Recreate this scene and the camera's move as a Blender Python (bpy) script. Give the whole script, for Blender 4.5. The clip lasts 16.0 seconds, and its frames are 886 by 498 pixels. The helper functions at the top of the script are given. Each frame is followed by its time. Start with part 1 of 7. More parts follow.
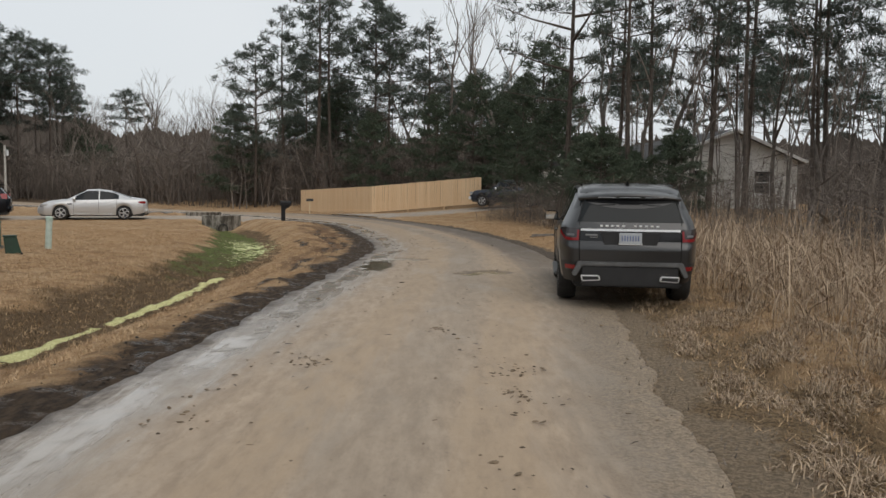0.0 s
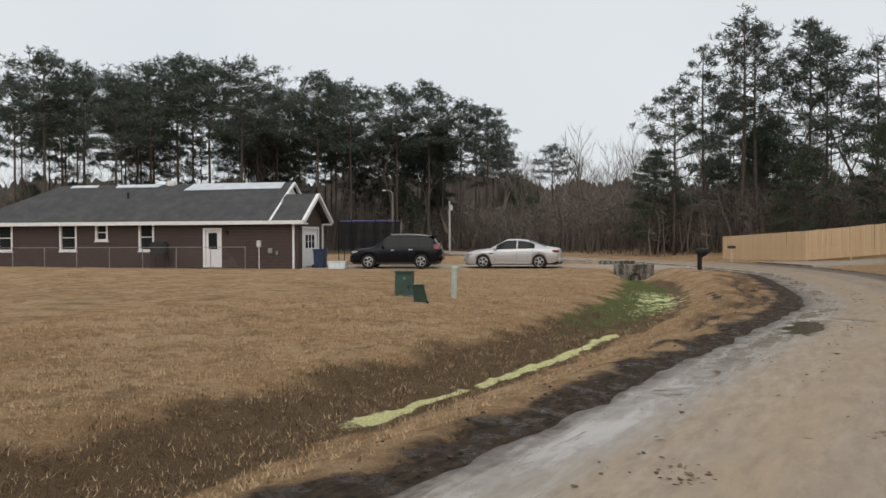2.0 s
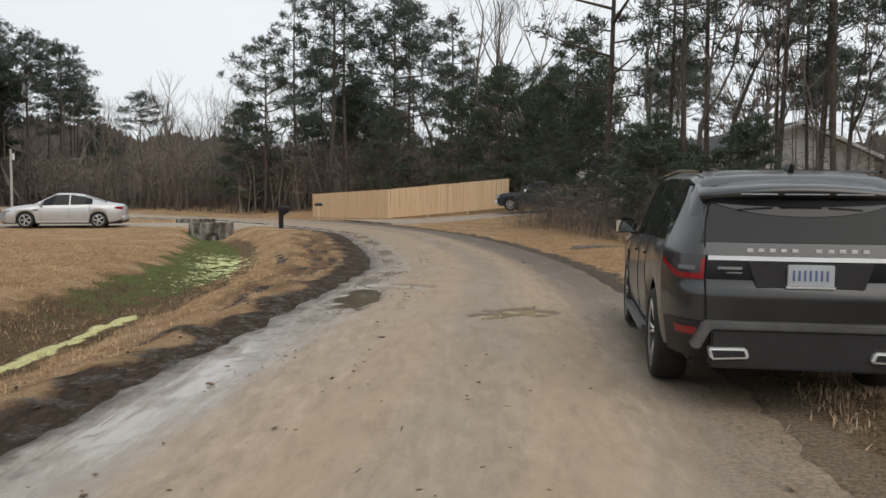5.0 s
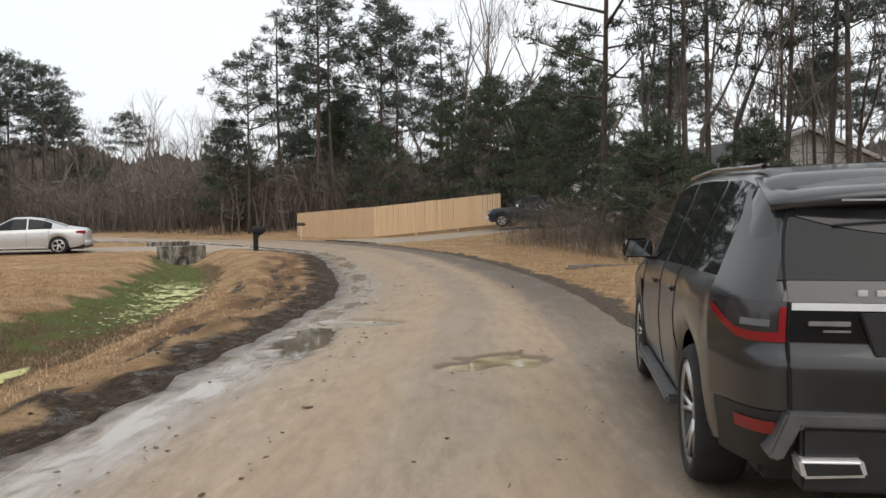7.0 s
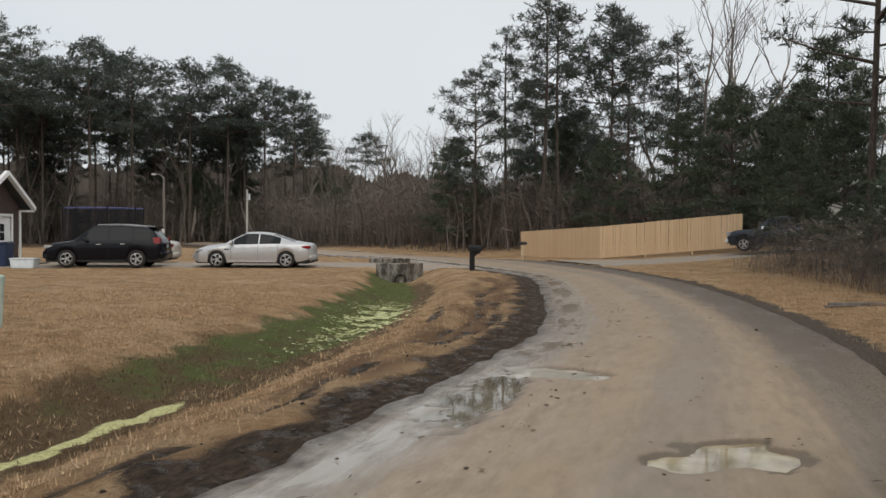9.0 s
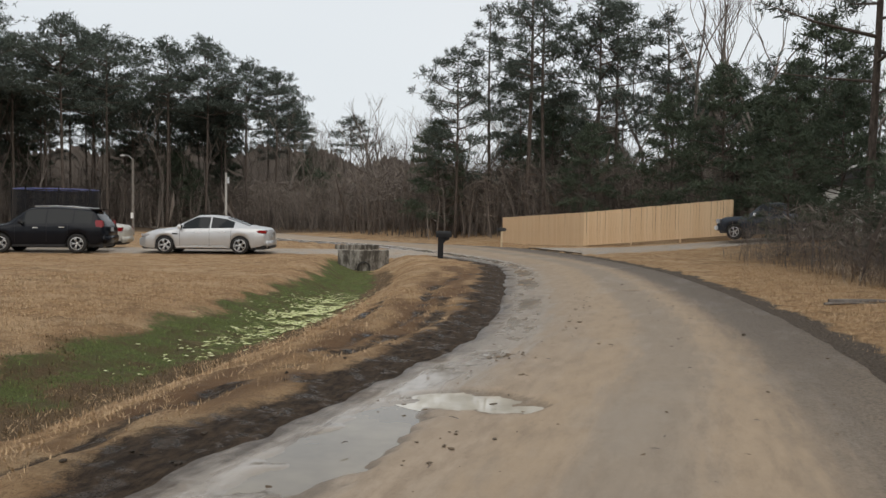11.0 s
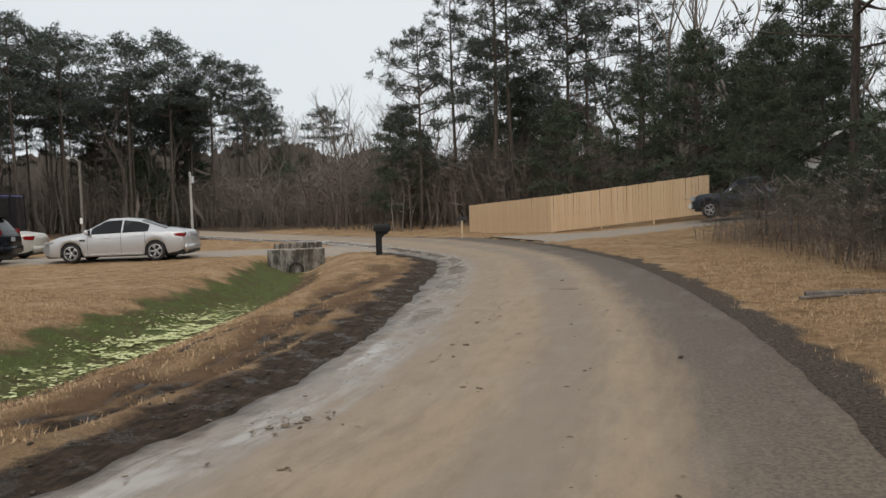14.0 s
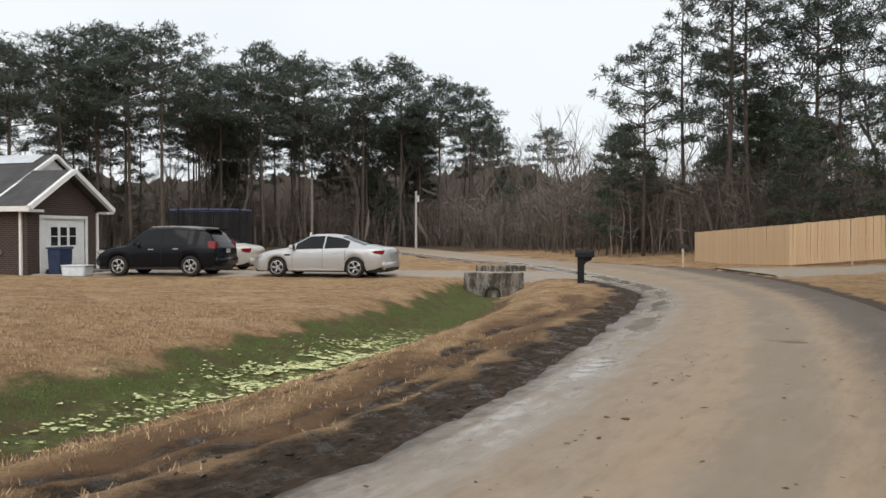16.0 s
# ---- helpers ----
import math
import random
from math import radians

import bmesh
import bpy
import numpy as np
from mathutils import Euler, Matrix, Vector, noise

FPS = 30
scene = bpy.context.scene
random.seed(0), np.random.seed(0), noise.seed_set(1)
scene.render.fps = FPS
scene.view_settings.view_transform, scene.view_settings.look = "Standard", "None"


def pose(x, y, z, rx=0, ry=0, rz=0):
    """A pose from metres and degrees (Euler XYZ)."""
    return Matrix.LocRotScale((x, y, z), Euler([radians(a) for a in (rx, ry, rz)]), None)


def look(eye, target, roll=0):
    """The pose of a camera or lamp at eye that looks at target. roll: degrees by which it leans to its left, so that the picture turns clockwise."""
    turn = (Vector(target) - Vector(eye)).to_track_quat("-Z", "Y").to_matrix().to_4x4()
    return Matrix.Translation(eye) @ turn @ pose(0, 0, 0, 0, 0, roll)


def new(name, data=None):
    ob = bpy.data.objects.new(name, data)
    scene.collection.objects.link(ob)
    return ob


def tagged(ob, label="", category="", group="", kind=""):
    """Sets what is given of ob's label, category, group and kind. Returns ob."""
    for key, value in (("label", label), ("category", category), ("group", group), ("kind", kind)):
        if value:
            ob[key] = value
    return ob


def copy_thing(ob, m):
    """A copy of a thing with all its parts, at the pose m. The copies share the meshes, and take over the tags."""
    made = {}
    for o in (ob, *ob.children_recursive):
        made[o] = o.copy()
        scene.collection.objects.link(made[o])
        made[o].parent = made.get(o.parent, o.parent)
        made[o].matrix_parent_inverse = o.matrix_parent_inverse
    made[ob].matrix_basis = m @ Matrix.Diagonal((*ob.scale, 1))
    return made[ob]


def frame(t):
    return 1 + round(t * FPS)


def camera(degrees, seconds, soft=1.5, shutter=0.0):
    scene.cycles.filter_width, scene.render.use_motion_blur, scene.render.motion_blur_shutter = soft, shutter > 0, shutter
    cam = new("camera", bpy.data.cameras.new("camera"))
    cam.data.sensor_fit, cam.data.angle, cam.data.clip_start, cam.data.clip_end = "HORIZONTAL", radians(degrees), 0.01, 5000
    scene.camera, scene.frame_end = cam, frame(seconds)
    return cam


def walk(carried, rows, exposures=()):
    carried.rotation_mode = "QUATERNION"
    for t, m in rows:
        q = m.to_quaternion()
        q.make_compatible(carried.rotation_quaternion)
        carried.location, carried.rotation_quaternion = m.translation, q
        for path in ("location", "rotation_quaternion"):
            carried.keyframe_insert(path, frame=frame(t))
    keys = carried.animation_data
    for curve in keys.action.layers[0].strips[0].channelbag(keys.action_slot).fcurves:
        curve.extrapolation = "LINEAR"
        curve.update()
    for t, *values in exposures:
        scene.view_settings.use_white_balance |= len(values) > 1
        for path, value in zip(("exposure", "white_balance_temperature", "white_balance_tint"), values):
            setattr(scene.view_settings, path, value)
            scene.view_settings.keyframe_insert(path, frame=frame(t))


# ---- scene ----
cam = camera(57.4, 16.0)
PATH = [
    (0, (-0.162, 0.79, 1.672), (-0.155, 2.784, 1.527), 0.7),
    (0.5, (-0.132, 1.343, 1.676), (-0.18, 3.342, 1.648), 0.4),
    (1, (-0.193, 1.835, 1.684), (-0.569, 3.799, 1.666), -1.6),
    (1.5, (-0.184, 2.245, 1.66), (-0.888, 4.117, 1.646), 1.0),
    (2, (-0.14, 2.798, 1.658), (-1.115, 4.544, 1.627), -0.3),
    (2.5, (-0.129, 3.398, 1.657), (-1.04, 5.177, 1.585), -0.8),
    (3, (-0.108, 4.001, 1.629), (-0.808, 5.873, 1.553), 0.4),
    (3.5, (-0.066, 4.58, 1.623), (-0.499, 6.531, 1.537), 0.9),
    (4, (-0.043, 5.125, 1.615), (-0.406, 7.09, 1.514), 0.4),
    (4.5, (0.048, 5.815, 1.59), (-0.091, 7.807, 1.467), 1.4),
    (4.7, (0.061, 6.032, 1.585), (-0.036, 8.025, 1.449), 1.0),
    (6.8, (0.416, 8.393, 1.542), (0.436, 10.39, 1.442), 0.1),
    (7, (0.409, 8.669, 1.568), (0.358, 10.666, 1.475), -0.6),
    (7.5, (0.409, 9.264, 1.605), (0.084, 11.237, 1.557), -2.9),
    (8, (0.429, 9.633, 1.632), (-0.095, 11.563, 1.592), -2.4),
    (8.5, (0.427, 10.133, 1.642), (-0.201, 12.031, 1.601), -0.1),
    (8.7, (0.45, 10.369, 1.647), (-0.154, 12.275, 1.604), 0.4),
    (10.8, (0.694, 13.091, 1.617), (0.045, 14.981, 1.533), -0.6),
    (11, (0.702, 13.338, 1.577), (0.113, 15.247, 1.496), 0.7),
    (11.5, (0.732, 13.853, 1.591), (0.079, 15.744, 1.583), 2.1),
    (12, (0.915, 14.443, 1.598), (0.431, 16.38, 1.478), -1.7),
    (12.5, (1.076, 14.923, 1.605), (0.557, 16.853, 1.525), -2.2),
    (13, (1.174, 15.597, 1.571), (0.677, 17.533, 1.517), -0.5),
    (13.5, (1.338, 16.199, 1.563), (0.894, 18.148, 1.487), -0.6),
    (14, (1.418, 16.828, 1.559), (0.849, 18.742, 1.453), -1.9),
    (14.5, (1.455, 17.354, 1.525), (0.682, 19.195, 1.41), -0.7),
    (15, (1.399, 17.944, 1.513), (0.339, 19.635, 1.38), -0.2),
    (15.5, (1.351, 18.569, 1.485), (0.268, 20.243, 1.333), 0.1),
    (16, (1.399, 18.971, 1.555), (0.324, 20.657, 1.514), -0.1),
]
walk(cam, [(t, look(eye, target, roll)) for t, eye, target, roll in PATH],
     [(0, 0.10, 6800, 11), (.5, 0.20, 6800, 11), (1, -0.18, 6800, 11), (1.5, 0.02, 6800, 11), (2, 0.10, 6800, 11), (3.5, 0.10, 6800, 11), (4, 0.06, 6800, 11), (4.5, 0.17, 6800, 11), (7, 0.50, 6850, 12), (7.5, 0.33, 6800, 11), (8, 0.20, 6800, 11), (8.5, 0.08, 6800, 11), (11, 0.18, 6800, 11), (11.5, -0.10, 6800, 11), (12, 0.10, 6800, 11), (12.5, 0.25, 6800, 11), (13.5, 0.15, 6800, 11), (14.5, 0.21, 6800, 11), (15, 0.27, 6800, 11), (16, 0.42, 6800, 11)])

# ---------- world and light: a flat overcast winter sky ----------
world = bpy.data.worlds.new("overcast")
scene.world = world
world.use_nodes = True
wn = world.node_tree
wn.nodes.clear()
sky = wn.nodes.new("ShaderNodeTexSky")
sky.sky_type, sky.sun_disc = "NISHITA", False
sky.sun_elevation, sky.sun_rotation = radians(45), radians(144)
sky.dust_density, sky.air_density = 4.0, 1.0
sky_dim = wn.nodes.new("ShaderNodeVectorMath")
sky_dim.operation = "SCALE"
sky_dim.inputs[3].default_value = 0.10
wn.links.new(sky.outputs[0], sky_dim.inputs[0])
sky_geo = wn.nodes.new("ShaderNodeTexCoord")
sky_noise = wn.nodes.new("ShaderNodeTexNoise")
sky_noise.inputs["Scale"].default_value, sky_noise.inputs["Detail"].default_value = 1.6, 3.0
wn.links.new(sky_geo.outputs["Generated"], sky_noise.inputs["Vector"])
sky_ramp = wn.nodes.new("ShaderNodeValToRGB")
sky_ramp.color_ramp.elements[0].position, sky_ramp.color_ramp.elements[0].color = 0.3, (0.66, 0.73, 0.79, 1)
sky_ramp.color_ramp.elements[1].position, sky_ramp.color_ramp.elements[1].color = 0.75, (0.76, 0.81, 0.855, 1)
wn.links.new(sky_noise.outputs[0], sky_ramp.inputs[0])
sky_mix = wn.nodes.new("ShaderNodeMixRGB")
sky_mix.inputs[0].default_value = 0.9
wn.links.new(sky_dim.outputs[0], sky_mix.inputs[1])
wn.links.new(sky_ramp.outputs[0], sky_mix.inputs[2])
sky_bg = wn.nodes.new("ShaderNodeBackground")
sky_bg.inputs[1].default_value = 1.0
wn.links.new(sky_mix.outputs[0], sky_bg.inputs[0])
sky_out = wn.nodes.new("ShaderNodeOutputWorld")
wn.links.new(sky_bg.outputs[0], sky_out.inputs[0])

sun = new("sun", bpy.data.lights.new("sun", "SUN"))
sun.data.energy, sun.data.angle, sun.data.color = 1.15, radians(70), (1.0, 0.965, 0.92)
sun.matrix_world = look((30, -42, 52), (0, 0, 0))


# ---------- material helpers ----------
class Mat:
    """A small builder of node materials around one Principled shader."""

    def __init__(self, name, rough=0.8, metal=0.0, spec=0.5, coat=0.0):
        self.m = bpy.data.materials.new(name)
        self.m.use_nodes = True
        self.t = self.m.node_tree
        self.b = self.t.nodes["Principled BSDF"]
        self.b.inputs["Roughness"].default_value = rough
        self.b.inputs["Metallic"].default_value = metal
        self.b.inputs["Specular IOR Level"].default_value = spec
        self.b.inputs["Coat Weight"].default_value = coat
        self.co = None

    def coord(self, kind="Object"):
        if self.co is None:
            self.co = self.t.nodes.new("ShaderNodeTexCoord")
        return self.co.outputs[kind]

    def put(self, value, socket):
        if isinstance(value, (int, float)):
            socket.default_value = value
        elif isinstance(value, tuple):
            socket.default_value = value if len(value) == 4 else (*value, 1.0)
        else:
            self.t.links.new(value, socket)

    def noise(self, scale, detail=4.0, rough=0.6, stretch=None, kind="Object", distort=0.0):
        n = self.t.nodes.new("ShaderNodeTexNoise")
        n.inputs["Scale"].default_value, n.inputs["Detail"].default_value = scale, detail
        n.inputs["Roughness"].default_value, n.inputs["Distortion"].default_value = rough, distort
        v = self.coord(kind)
        if stretch:
            k = self.t.nodes.new("ShaderNodeVectorMath")
            k.operation = "MULTIPLY"
            k.inputs[1].default_value = stretch
            self.t.links.new(v, k.inputs[0])
            v = k.outputs[0]
        self.t.links.new(v, n.inputs["Vector"])
        return n.outputs[0]

    def voronoi(self, scale, feature="F1", kind="Object"):
        n = self.t.nodes.new("ShaderNodeTexVoronoi")
        n.feature = feature
        n.inputs["Scale"].default_value = scale
        self.t.links.new(self.coord(kind), n.inputs["Vector"])
        return n.outputs[0]

    def attr(self, name, channel=None):
        n = self.t.nodes.new("ShaderNodeAttribute")
        n.attribute_name = name
        if channel is None:
            return n.outputs["Fac"]
        s = self.t.nodes.new("ShaderNodeSeparateColor")
        self.t.links.new(n.outputs["Color"], s.inputs[0])
        return s.outputs[channel]

    def steps(self, value, lo, hi):
        n = self.t.nodes.new("ShaderNodeMapRange")
        n.interpolation_type = "SMOOTHSTEP"
        n.inputs[1].default_value, n.inputs[2].default_value = lo, hi
        self.t.links.new(value, n.inputs[0])
        return n.outputs[0]

    def math(self, op, a, b=0.0):
        n = self.t.nodes.new("ShaderNodeMath")
        n.operation = op
        self.put(a, n.inputs[0])
        self.put(b, n.inputs[1])
        return n.outputs[0]

    def mix(self, fac, a, b):
        n = self.t.nodes.new("ShaderNodeMixRGB")
        self.put(fac, n.inputs[0])
        self.put(a, n.inputs[1])
        self.put(b, n.inputs[2])
        return n.outputs[0]

    def ramp(self, value, *stops):
        n = self.t.nodes.new("ShaderNodeValToRGB")
        e = n.color_ramp.elements
        while len(e) < len(stops):
            e.new(0.5)
        for el, (p, c) in zip(e, stops):
            el.position, el.color = p, (*c, 1.0)
        self.t.links.new(value, n.inputs[0])
        return n.outputs[0]

    def random(self):
        return self.t.nodes.new("ShaderNodeObjectInfo").outputs["Random"]

    def island(self):
        return self.t.nodes.new("ShaderNodeNewGeometry").outputs["Random Per Island"]

    def color(self, v):
        self.put(v, self.b.inputs["Base Color"])
        return self

    def roughness(self, v):
        self.put(v, self.b.inputs["Roughness"])
        return self

    def bump(self, height, strength=0.5, distance=0.02):
        n = self.t.nodes.new("ShaderNodeBump")
        n.inputs["Strength"].default_value, n.inputs["Distance"].default_value = strength, distance
        self.t.links.new(height, n.inputs["Height"])
        self.t.links.new(n.outputs[0], self.b.inputs["Normal"])
        return self


def plain(name, color, rough=0.6, metal=0.0, vary=0.25, scale=6.0, bump=0.0, spec=0.5, coat=0.0):
    m = Mat(name, rough, metal, spec, coat)
    n = m.noise(scale, 5.0)
    lo = tuple(c * (1 - vary) for c in color)
    hi = tuple(min(1.0, c * (1 + vary)) for c in color)
    m.color(m.ramp(n, (0.3, lo), (0.7, hi)))
    if bump:
        m.bump(m.noise(scale * 8, 4.0), bump, 0.01)
    return m.m


# ---------- mesh helpers ----------
def mesh_from(name, verts, faces, material=None, smooth=False):
    me = bpy.data.meshes.new(name)
    me.from_pydata([tuple(v) for v in verts], [], faces)
    if material:
        me.materials.append(material)
    if smooth:
        me.shade_smooth()
    return me


def part(name, bm, material, parent, label="", smooth=False):
    """Links a bmesh, or a mesh, as one mesh object under a thing or under a part."""
    if isinstance(bm, bmesh.types.BMesh):
        me = bpy.data.meshes.new(name)
        bm.to_mesh(me)
        bm.free()
        if material:
            me.materials.append(material)
        if smooth:
            me.shade_smooth()
    else:
        me = bm
    ob = new(name, me)
    ob.parent = parent
    if label:
        ob["label"] = label
    return ob


def thing(name, label, category, m=None, group="", kind=""):
    ob = new(name)
    if m is not None:
        ob.matrix_world = m
    return tagged(ob, label, category, group, kind)


def box(x0, x1, y0, y1, z0, z1, bevel=0.0, bm=None):
    own = bmesh.new()
    r = bmesh.ops.create_cube(own, size=1.0)
    for v in r["verts"]:
        v.co = Vector(((x0 + x1) / 2 + v.co.x * (x1 - x0), (y0 + y1) / 2 + v.co.y * (y1 - y0), (z0 + z1) / 2 + v.co.z * (z1 - z0)))
    if bevel:
        bmesh.ops.bevel(own, geom=own.edges[:], offset=bevel, segments=2, affect="EDGES")
    if bm is None:
        return own
    me = bpy.data.meshes.new("tmp")
    own.to_mesh(me)
    own.free()
    bm.from_mesh(me)
    bpy.data.meshes.remove(me)
    return bm


def tube(points, radii, sides=8, bm=None, cap=True):
    """A tapered tube along points."""
    bm = bm or bmesh.new()
    pts = [Vector(p) for p in points]
    rings = []
    for i, p in enumerate(pts):
        d = (pts[min(i + 1, len(pts) - 1)] - pts[max(i - 1, 0)]).normalized()
        a = d.orthogonal().normalized() if abs(d.z) < 0.95 else Vector((1, 0, 0))
        a = (a - d * a.dot(d)).normalized()
        b = d.cross(a)
        rings.append([bm.verts.new(p + (a * math.cos(k * math.tau / sides) + b * math.sin(k * math.tau / sides)) * radii[i]) for k in range(sides)])
    for r0, r1 in zip(rings, rings[1:]):
        for k in range(sides):
            bm.faces.new((r0[k], r0[(k + 1) % sides], r1[(k + 1) % sides], r1[k]))
    if cap:
        bm.faces.new(rings[0][::-1])
        bm.faces.new(rings[-1])
    return bm


def prism(outline, y0, y1, bm=None, bevel=0.0):
    """A solid from an outline in x and z, from y0 to y1."""
    own = bmesh.new()
    a = [own.verts.new((x, y0, z)) for x, z in outline]
    b = [own.verts.new((x, y1, z)) for x, z in outline]
    own.faces.new(a)
    own.faces.new(b[::-1])
    n = len(outline)
    for k in range(n):
        own.faces.new((a[k], b[k], b[(k + 1) % n], a[(k + 1) % n]))
    bmesh.ops.recalc_face_normals(own, faces=own.faces[:])
    if bevel:
        bmesh.ops.bevel(own, geom=own.edges[:], offset=bevel, segments=2, affect="EDGES")
    if bm is None:
        return own
    me = bpy.data.meshes.new("tmp")
    own.to_mesh(me)
    own.free()
    bm.from_mesh(me)
    bpy.data.meshes.remove(me)
    return bm


def sm(v, a, b):
    """A smooth step from a to b."""
    k = np.clip((np.asarray(v, float) - a) / (b - a), 0, 1)
    return k * k * (3 - 2 * k)


def wave(x, y, scale, seed):
    """Cheap smooth noise, from -1 to 1."""
    r = np.random.RandomState(seed)
    out = 0.0
    for _ in range(7):
        a, p, f = r.uniform(0, math.tau), r.uniform(0, math.tau), r.uniform(0.6, 1.7) / scale
        out = out + np.sin((x * math.cos(a) + y * math.sin(a)) * f * math.tau + p)
    return out / 4.0


def spline(points, count):
    """count points on a Catmull-Rom curve through points."""
    p = np.array(points, float)
    p = np.vstack([2 * p[0] - p[1], p, 2 * p[-1] - p[-2]])
    out = []
    for u in np.linspace(0, len(points) - 1 - 1e-9, count):
        i, f = int(u), u - int(u)
        a, b, c, d = p[i], p[i + 1], p[i + 2], p[i + 3]
        out.append(0.5 * (2 * b + (c - a) * f + (2 * a - 5 * b + 4 * c - d) * f * f + (3 * b - a - 3 * c + d) * f ** 3))
    return np.array(out)

# ---------- plan of the road, the ditch and the ground's height ----------
EDGE_L = [(-3.6, -30), (-3.3, -10), (-3.15, 0), (-3.05, 6), (-2.8, 9), (-2.6, 13), (-2.3, 17), (-2.15, 20), (-2.0, 23), (-2.35, 26.2),
          (-3.0, 29.5), (-4.35, 35.5), (-5.6, 39.2), (-8.6, 43.5), (-15.4, 51.8), (-25.7, 62.5), (-42.8, 78.3), (-75, 108)]
EDGE_R = [(1.2, -30), (1.4, -10), (1.5, 0), (1.6, 6), (1.95, 9), (2.4, 13), (2.6, 17), (2.6, 20), (2.5, 23.5), (2.1, 27.3),
          (1.4, 31.5), (0.3, 36.5), (-1.2, 41), (-4.5, 48.3), (-10.2, 57.0), (-19, 65), (-35, 80), (-66, 110)]
DITCH = [(-6.2, -40), (-5.6, -10), (-5.4, 0), (-5.2, 6), (-5.0, 10), (-4.8, 14), (-4.95, 18), (-5.4, 22), (-6.0, 26), (-7.0, 30),
         (-8.4, 35), (-9.8, 38.5), (-11.2, 41.7)]
DITCH_BEYOND = [(-13.6, 46.9), (-19, 53), (-30, 63), (-50, 82)]
edge_l, edge_r = spline(EDGE_L, 110), spline(EDGE_R, 110)
ditch_line, ditch_beyond = spline(DITCH, 60), spline(DITCH_BEYOND, 20)
PUDDLES = [  # x, y, half length across, half length along, depth
    (-1.54, 18.4, 0.34, 1.4, 0.05), (-1.05, 19.88, 0.56, 0.36, 0.045), (0.82, 16.95, 0.41, 0.36, 0.10), (0.42, 16.58, 0.25, 0.23, 0.09),
    (-0.54, 31.0, 0.30, 0.22, 0.04)]



def nearest(x, y, line):
    """Distance to a line of segments, and on which side of it a point lies."""
    d2 = np.full(x.shape, 1e18)
    side = np.zeros(x.shape)
    for (ax, ay), (bx, by) in zip(line[:-1], line[1:]):
        dx, dy = bx - ax, by - ay
        u = np.clip(((x - ax) * dx + (y - ay) * dy) / (dx * dx + dy * dy), 0, 1)
        ex, ey = x - ax - u * dx, y - ay - u * dy
        d = ex * ex + ey * ey
        hit = d < d2
        d2[hit] = d[hit]
        side[hit] = (dx * ey - dy * ex)[hit]
    return np.sqrt(d2), side


def off_edge(x, y, line, side):
    """Signed distance beyond an edge of the road; positive outside."""
    d, s = nearest(x, y, line)
    return np.where(s * side > 0, d, -d)


def height(x, y):
    """The ground's height, with the ditch, the lawn's rise and the rise to the far house; no small bumps."""
    x, y = np.asarray(x, float), np.asarray(y, float)
    left, right = off_edge(x, y, edge_l, 1), off_edge(x, y, edge_r, -1)
    d1, _ = nearest(x, y, ditch_line)
    d2, _ = nearest(x, y, ditch_beyond)
    z = 0.05 * sm(left, 0.0, 0.7)
    lawn = sm(left, 4.5, 11.0) * sm(y, -40, 0)
    z = z + lawn * (0.18 - 0.20 * sm(y, 24, 36))
    z = z - 0.46 * (1 - sm(d1, 0.15, 1.9)) * sm(left, 0.3, 1.2) * (0.75 + 0.5 * sm(y, 20, 38))
    z = z - 0.35 * (1 - sm(d2, 0.15, 1.6)) * sm(left, 0.3, 1.2)
    z = z + 0.95 * sm(right, 3.0, 17.0) * sm(y, 30, 52)
    z = z + 0.12 * sm(right, 0.3, 3.0) * (1 - sm(y, 30, 45))
    far = sm(np.hypot(x, y - 20), 130, 420)
    return z + far * 3.0 - 0.22 * sm(y, 50, 66) * sm(-x, 4, 10) * (1 - far)


def ground_z(x, y):
    """The height of the ground sheet at a place."""
    i = min(max(int(np.searchsorted(gx, x)) - 1, 0), len(gx) - 2)
    j = min(max(int(np.searchsorted(gy, y)) - 1, 0), len(gy) - 2)
    u, v = (x - gx[i]) / (gx[i + 1] - gx[i]), (y - gy[j]) / (gy[j + 1] - gy[j])
    return float((GZ[j, i] * (1 - u) + GZ[j, i + 1] * u) * (1 - v) + (GZ[j + 1, i] * (1 - u) + GZ[j + 1, i + 1] * u) * v)


# ---------- ground sheet ----------
def lines(lo, hi, step, reach):
    mid = np.arange(lo, hi + 1e-6, step)
    grow, d = [], step
    p = 0.0
    while p < reach:
        d *= 1.13
        p += d
        grow.append(p)
    grow = np.array(grow)
    return np.concatenate([lo - grow[::-1], mid, hi + grow])


gx, gy = lines(-12.5, 6.5, 0.11, 600), lines(3.0, 40.0, 0.13, 700)
GX, GY = np.meshgrid(gx, gy)
GZ = height(GX, GY)
out_l, out_r = off_edge(GX, GY, edge_l, 1), off_edge(GX, GY, edge_r, -1)
in_road = (out_l < 0) & (out_r < 0)
d_ditch, ditch_side = nearest(GX, GY, ditch_line)
dd = np.where(ditch_side > 0, d_ditch, -d_ditch)
d_ditch2, _ = nearest(GX, GY, ditch_beyond)
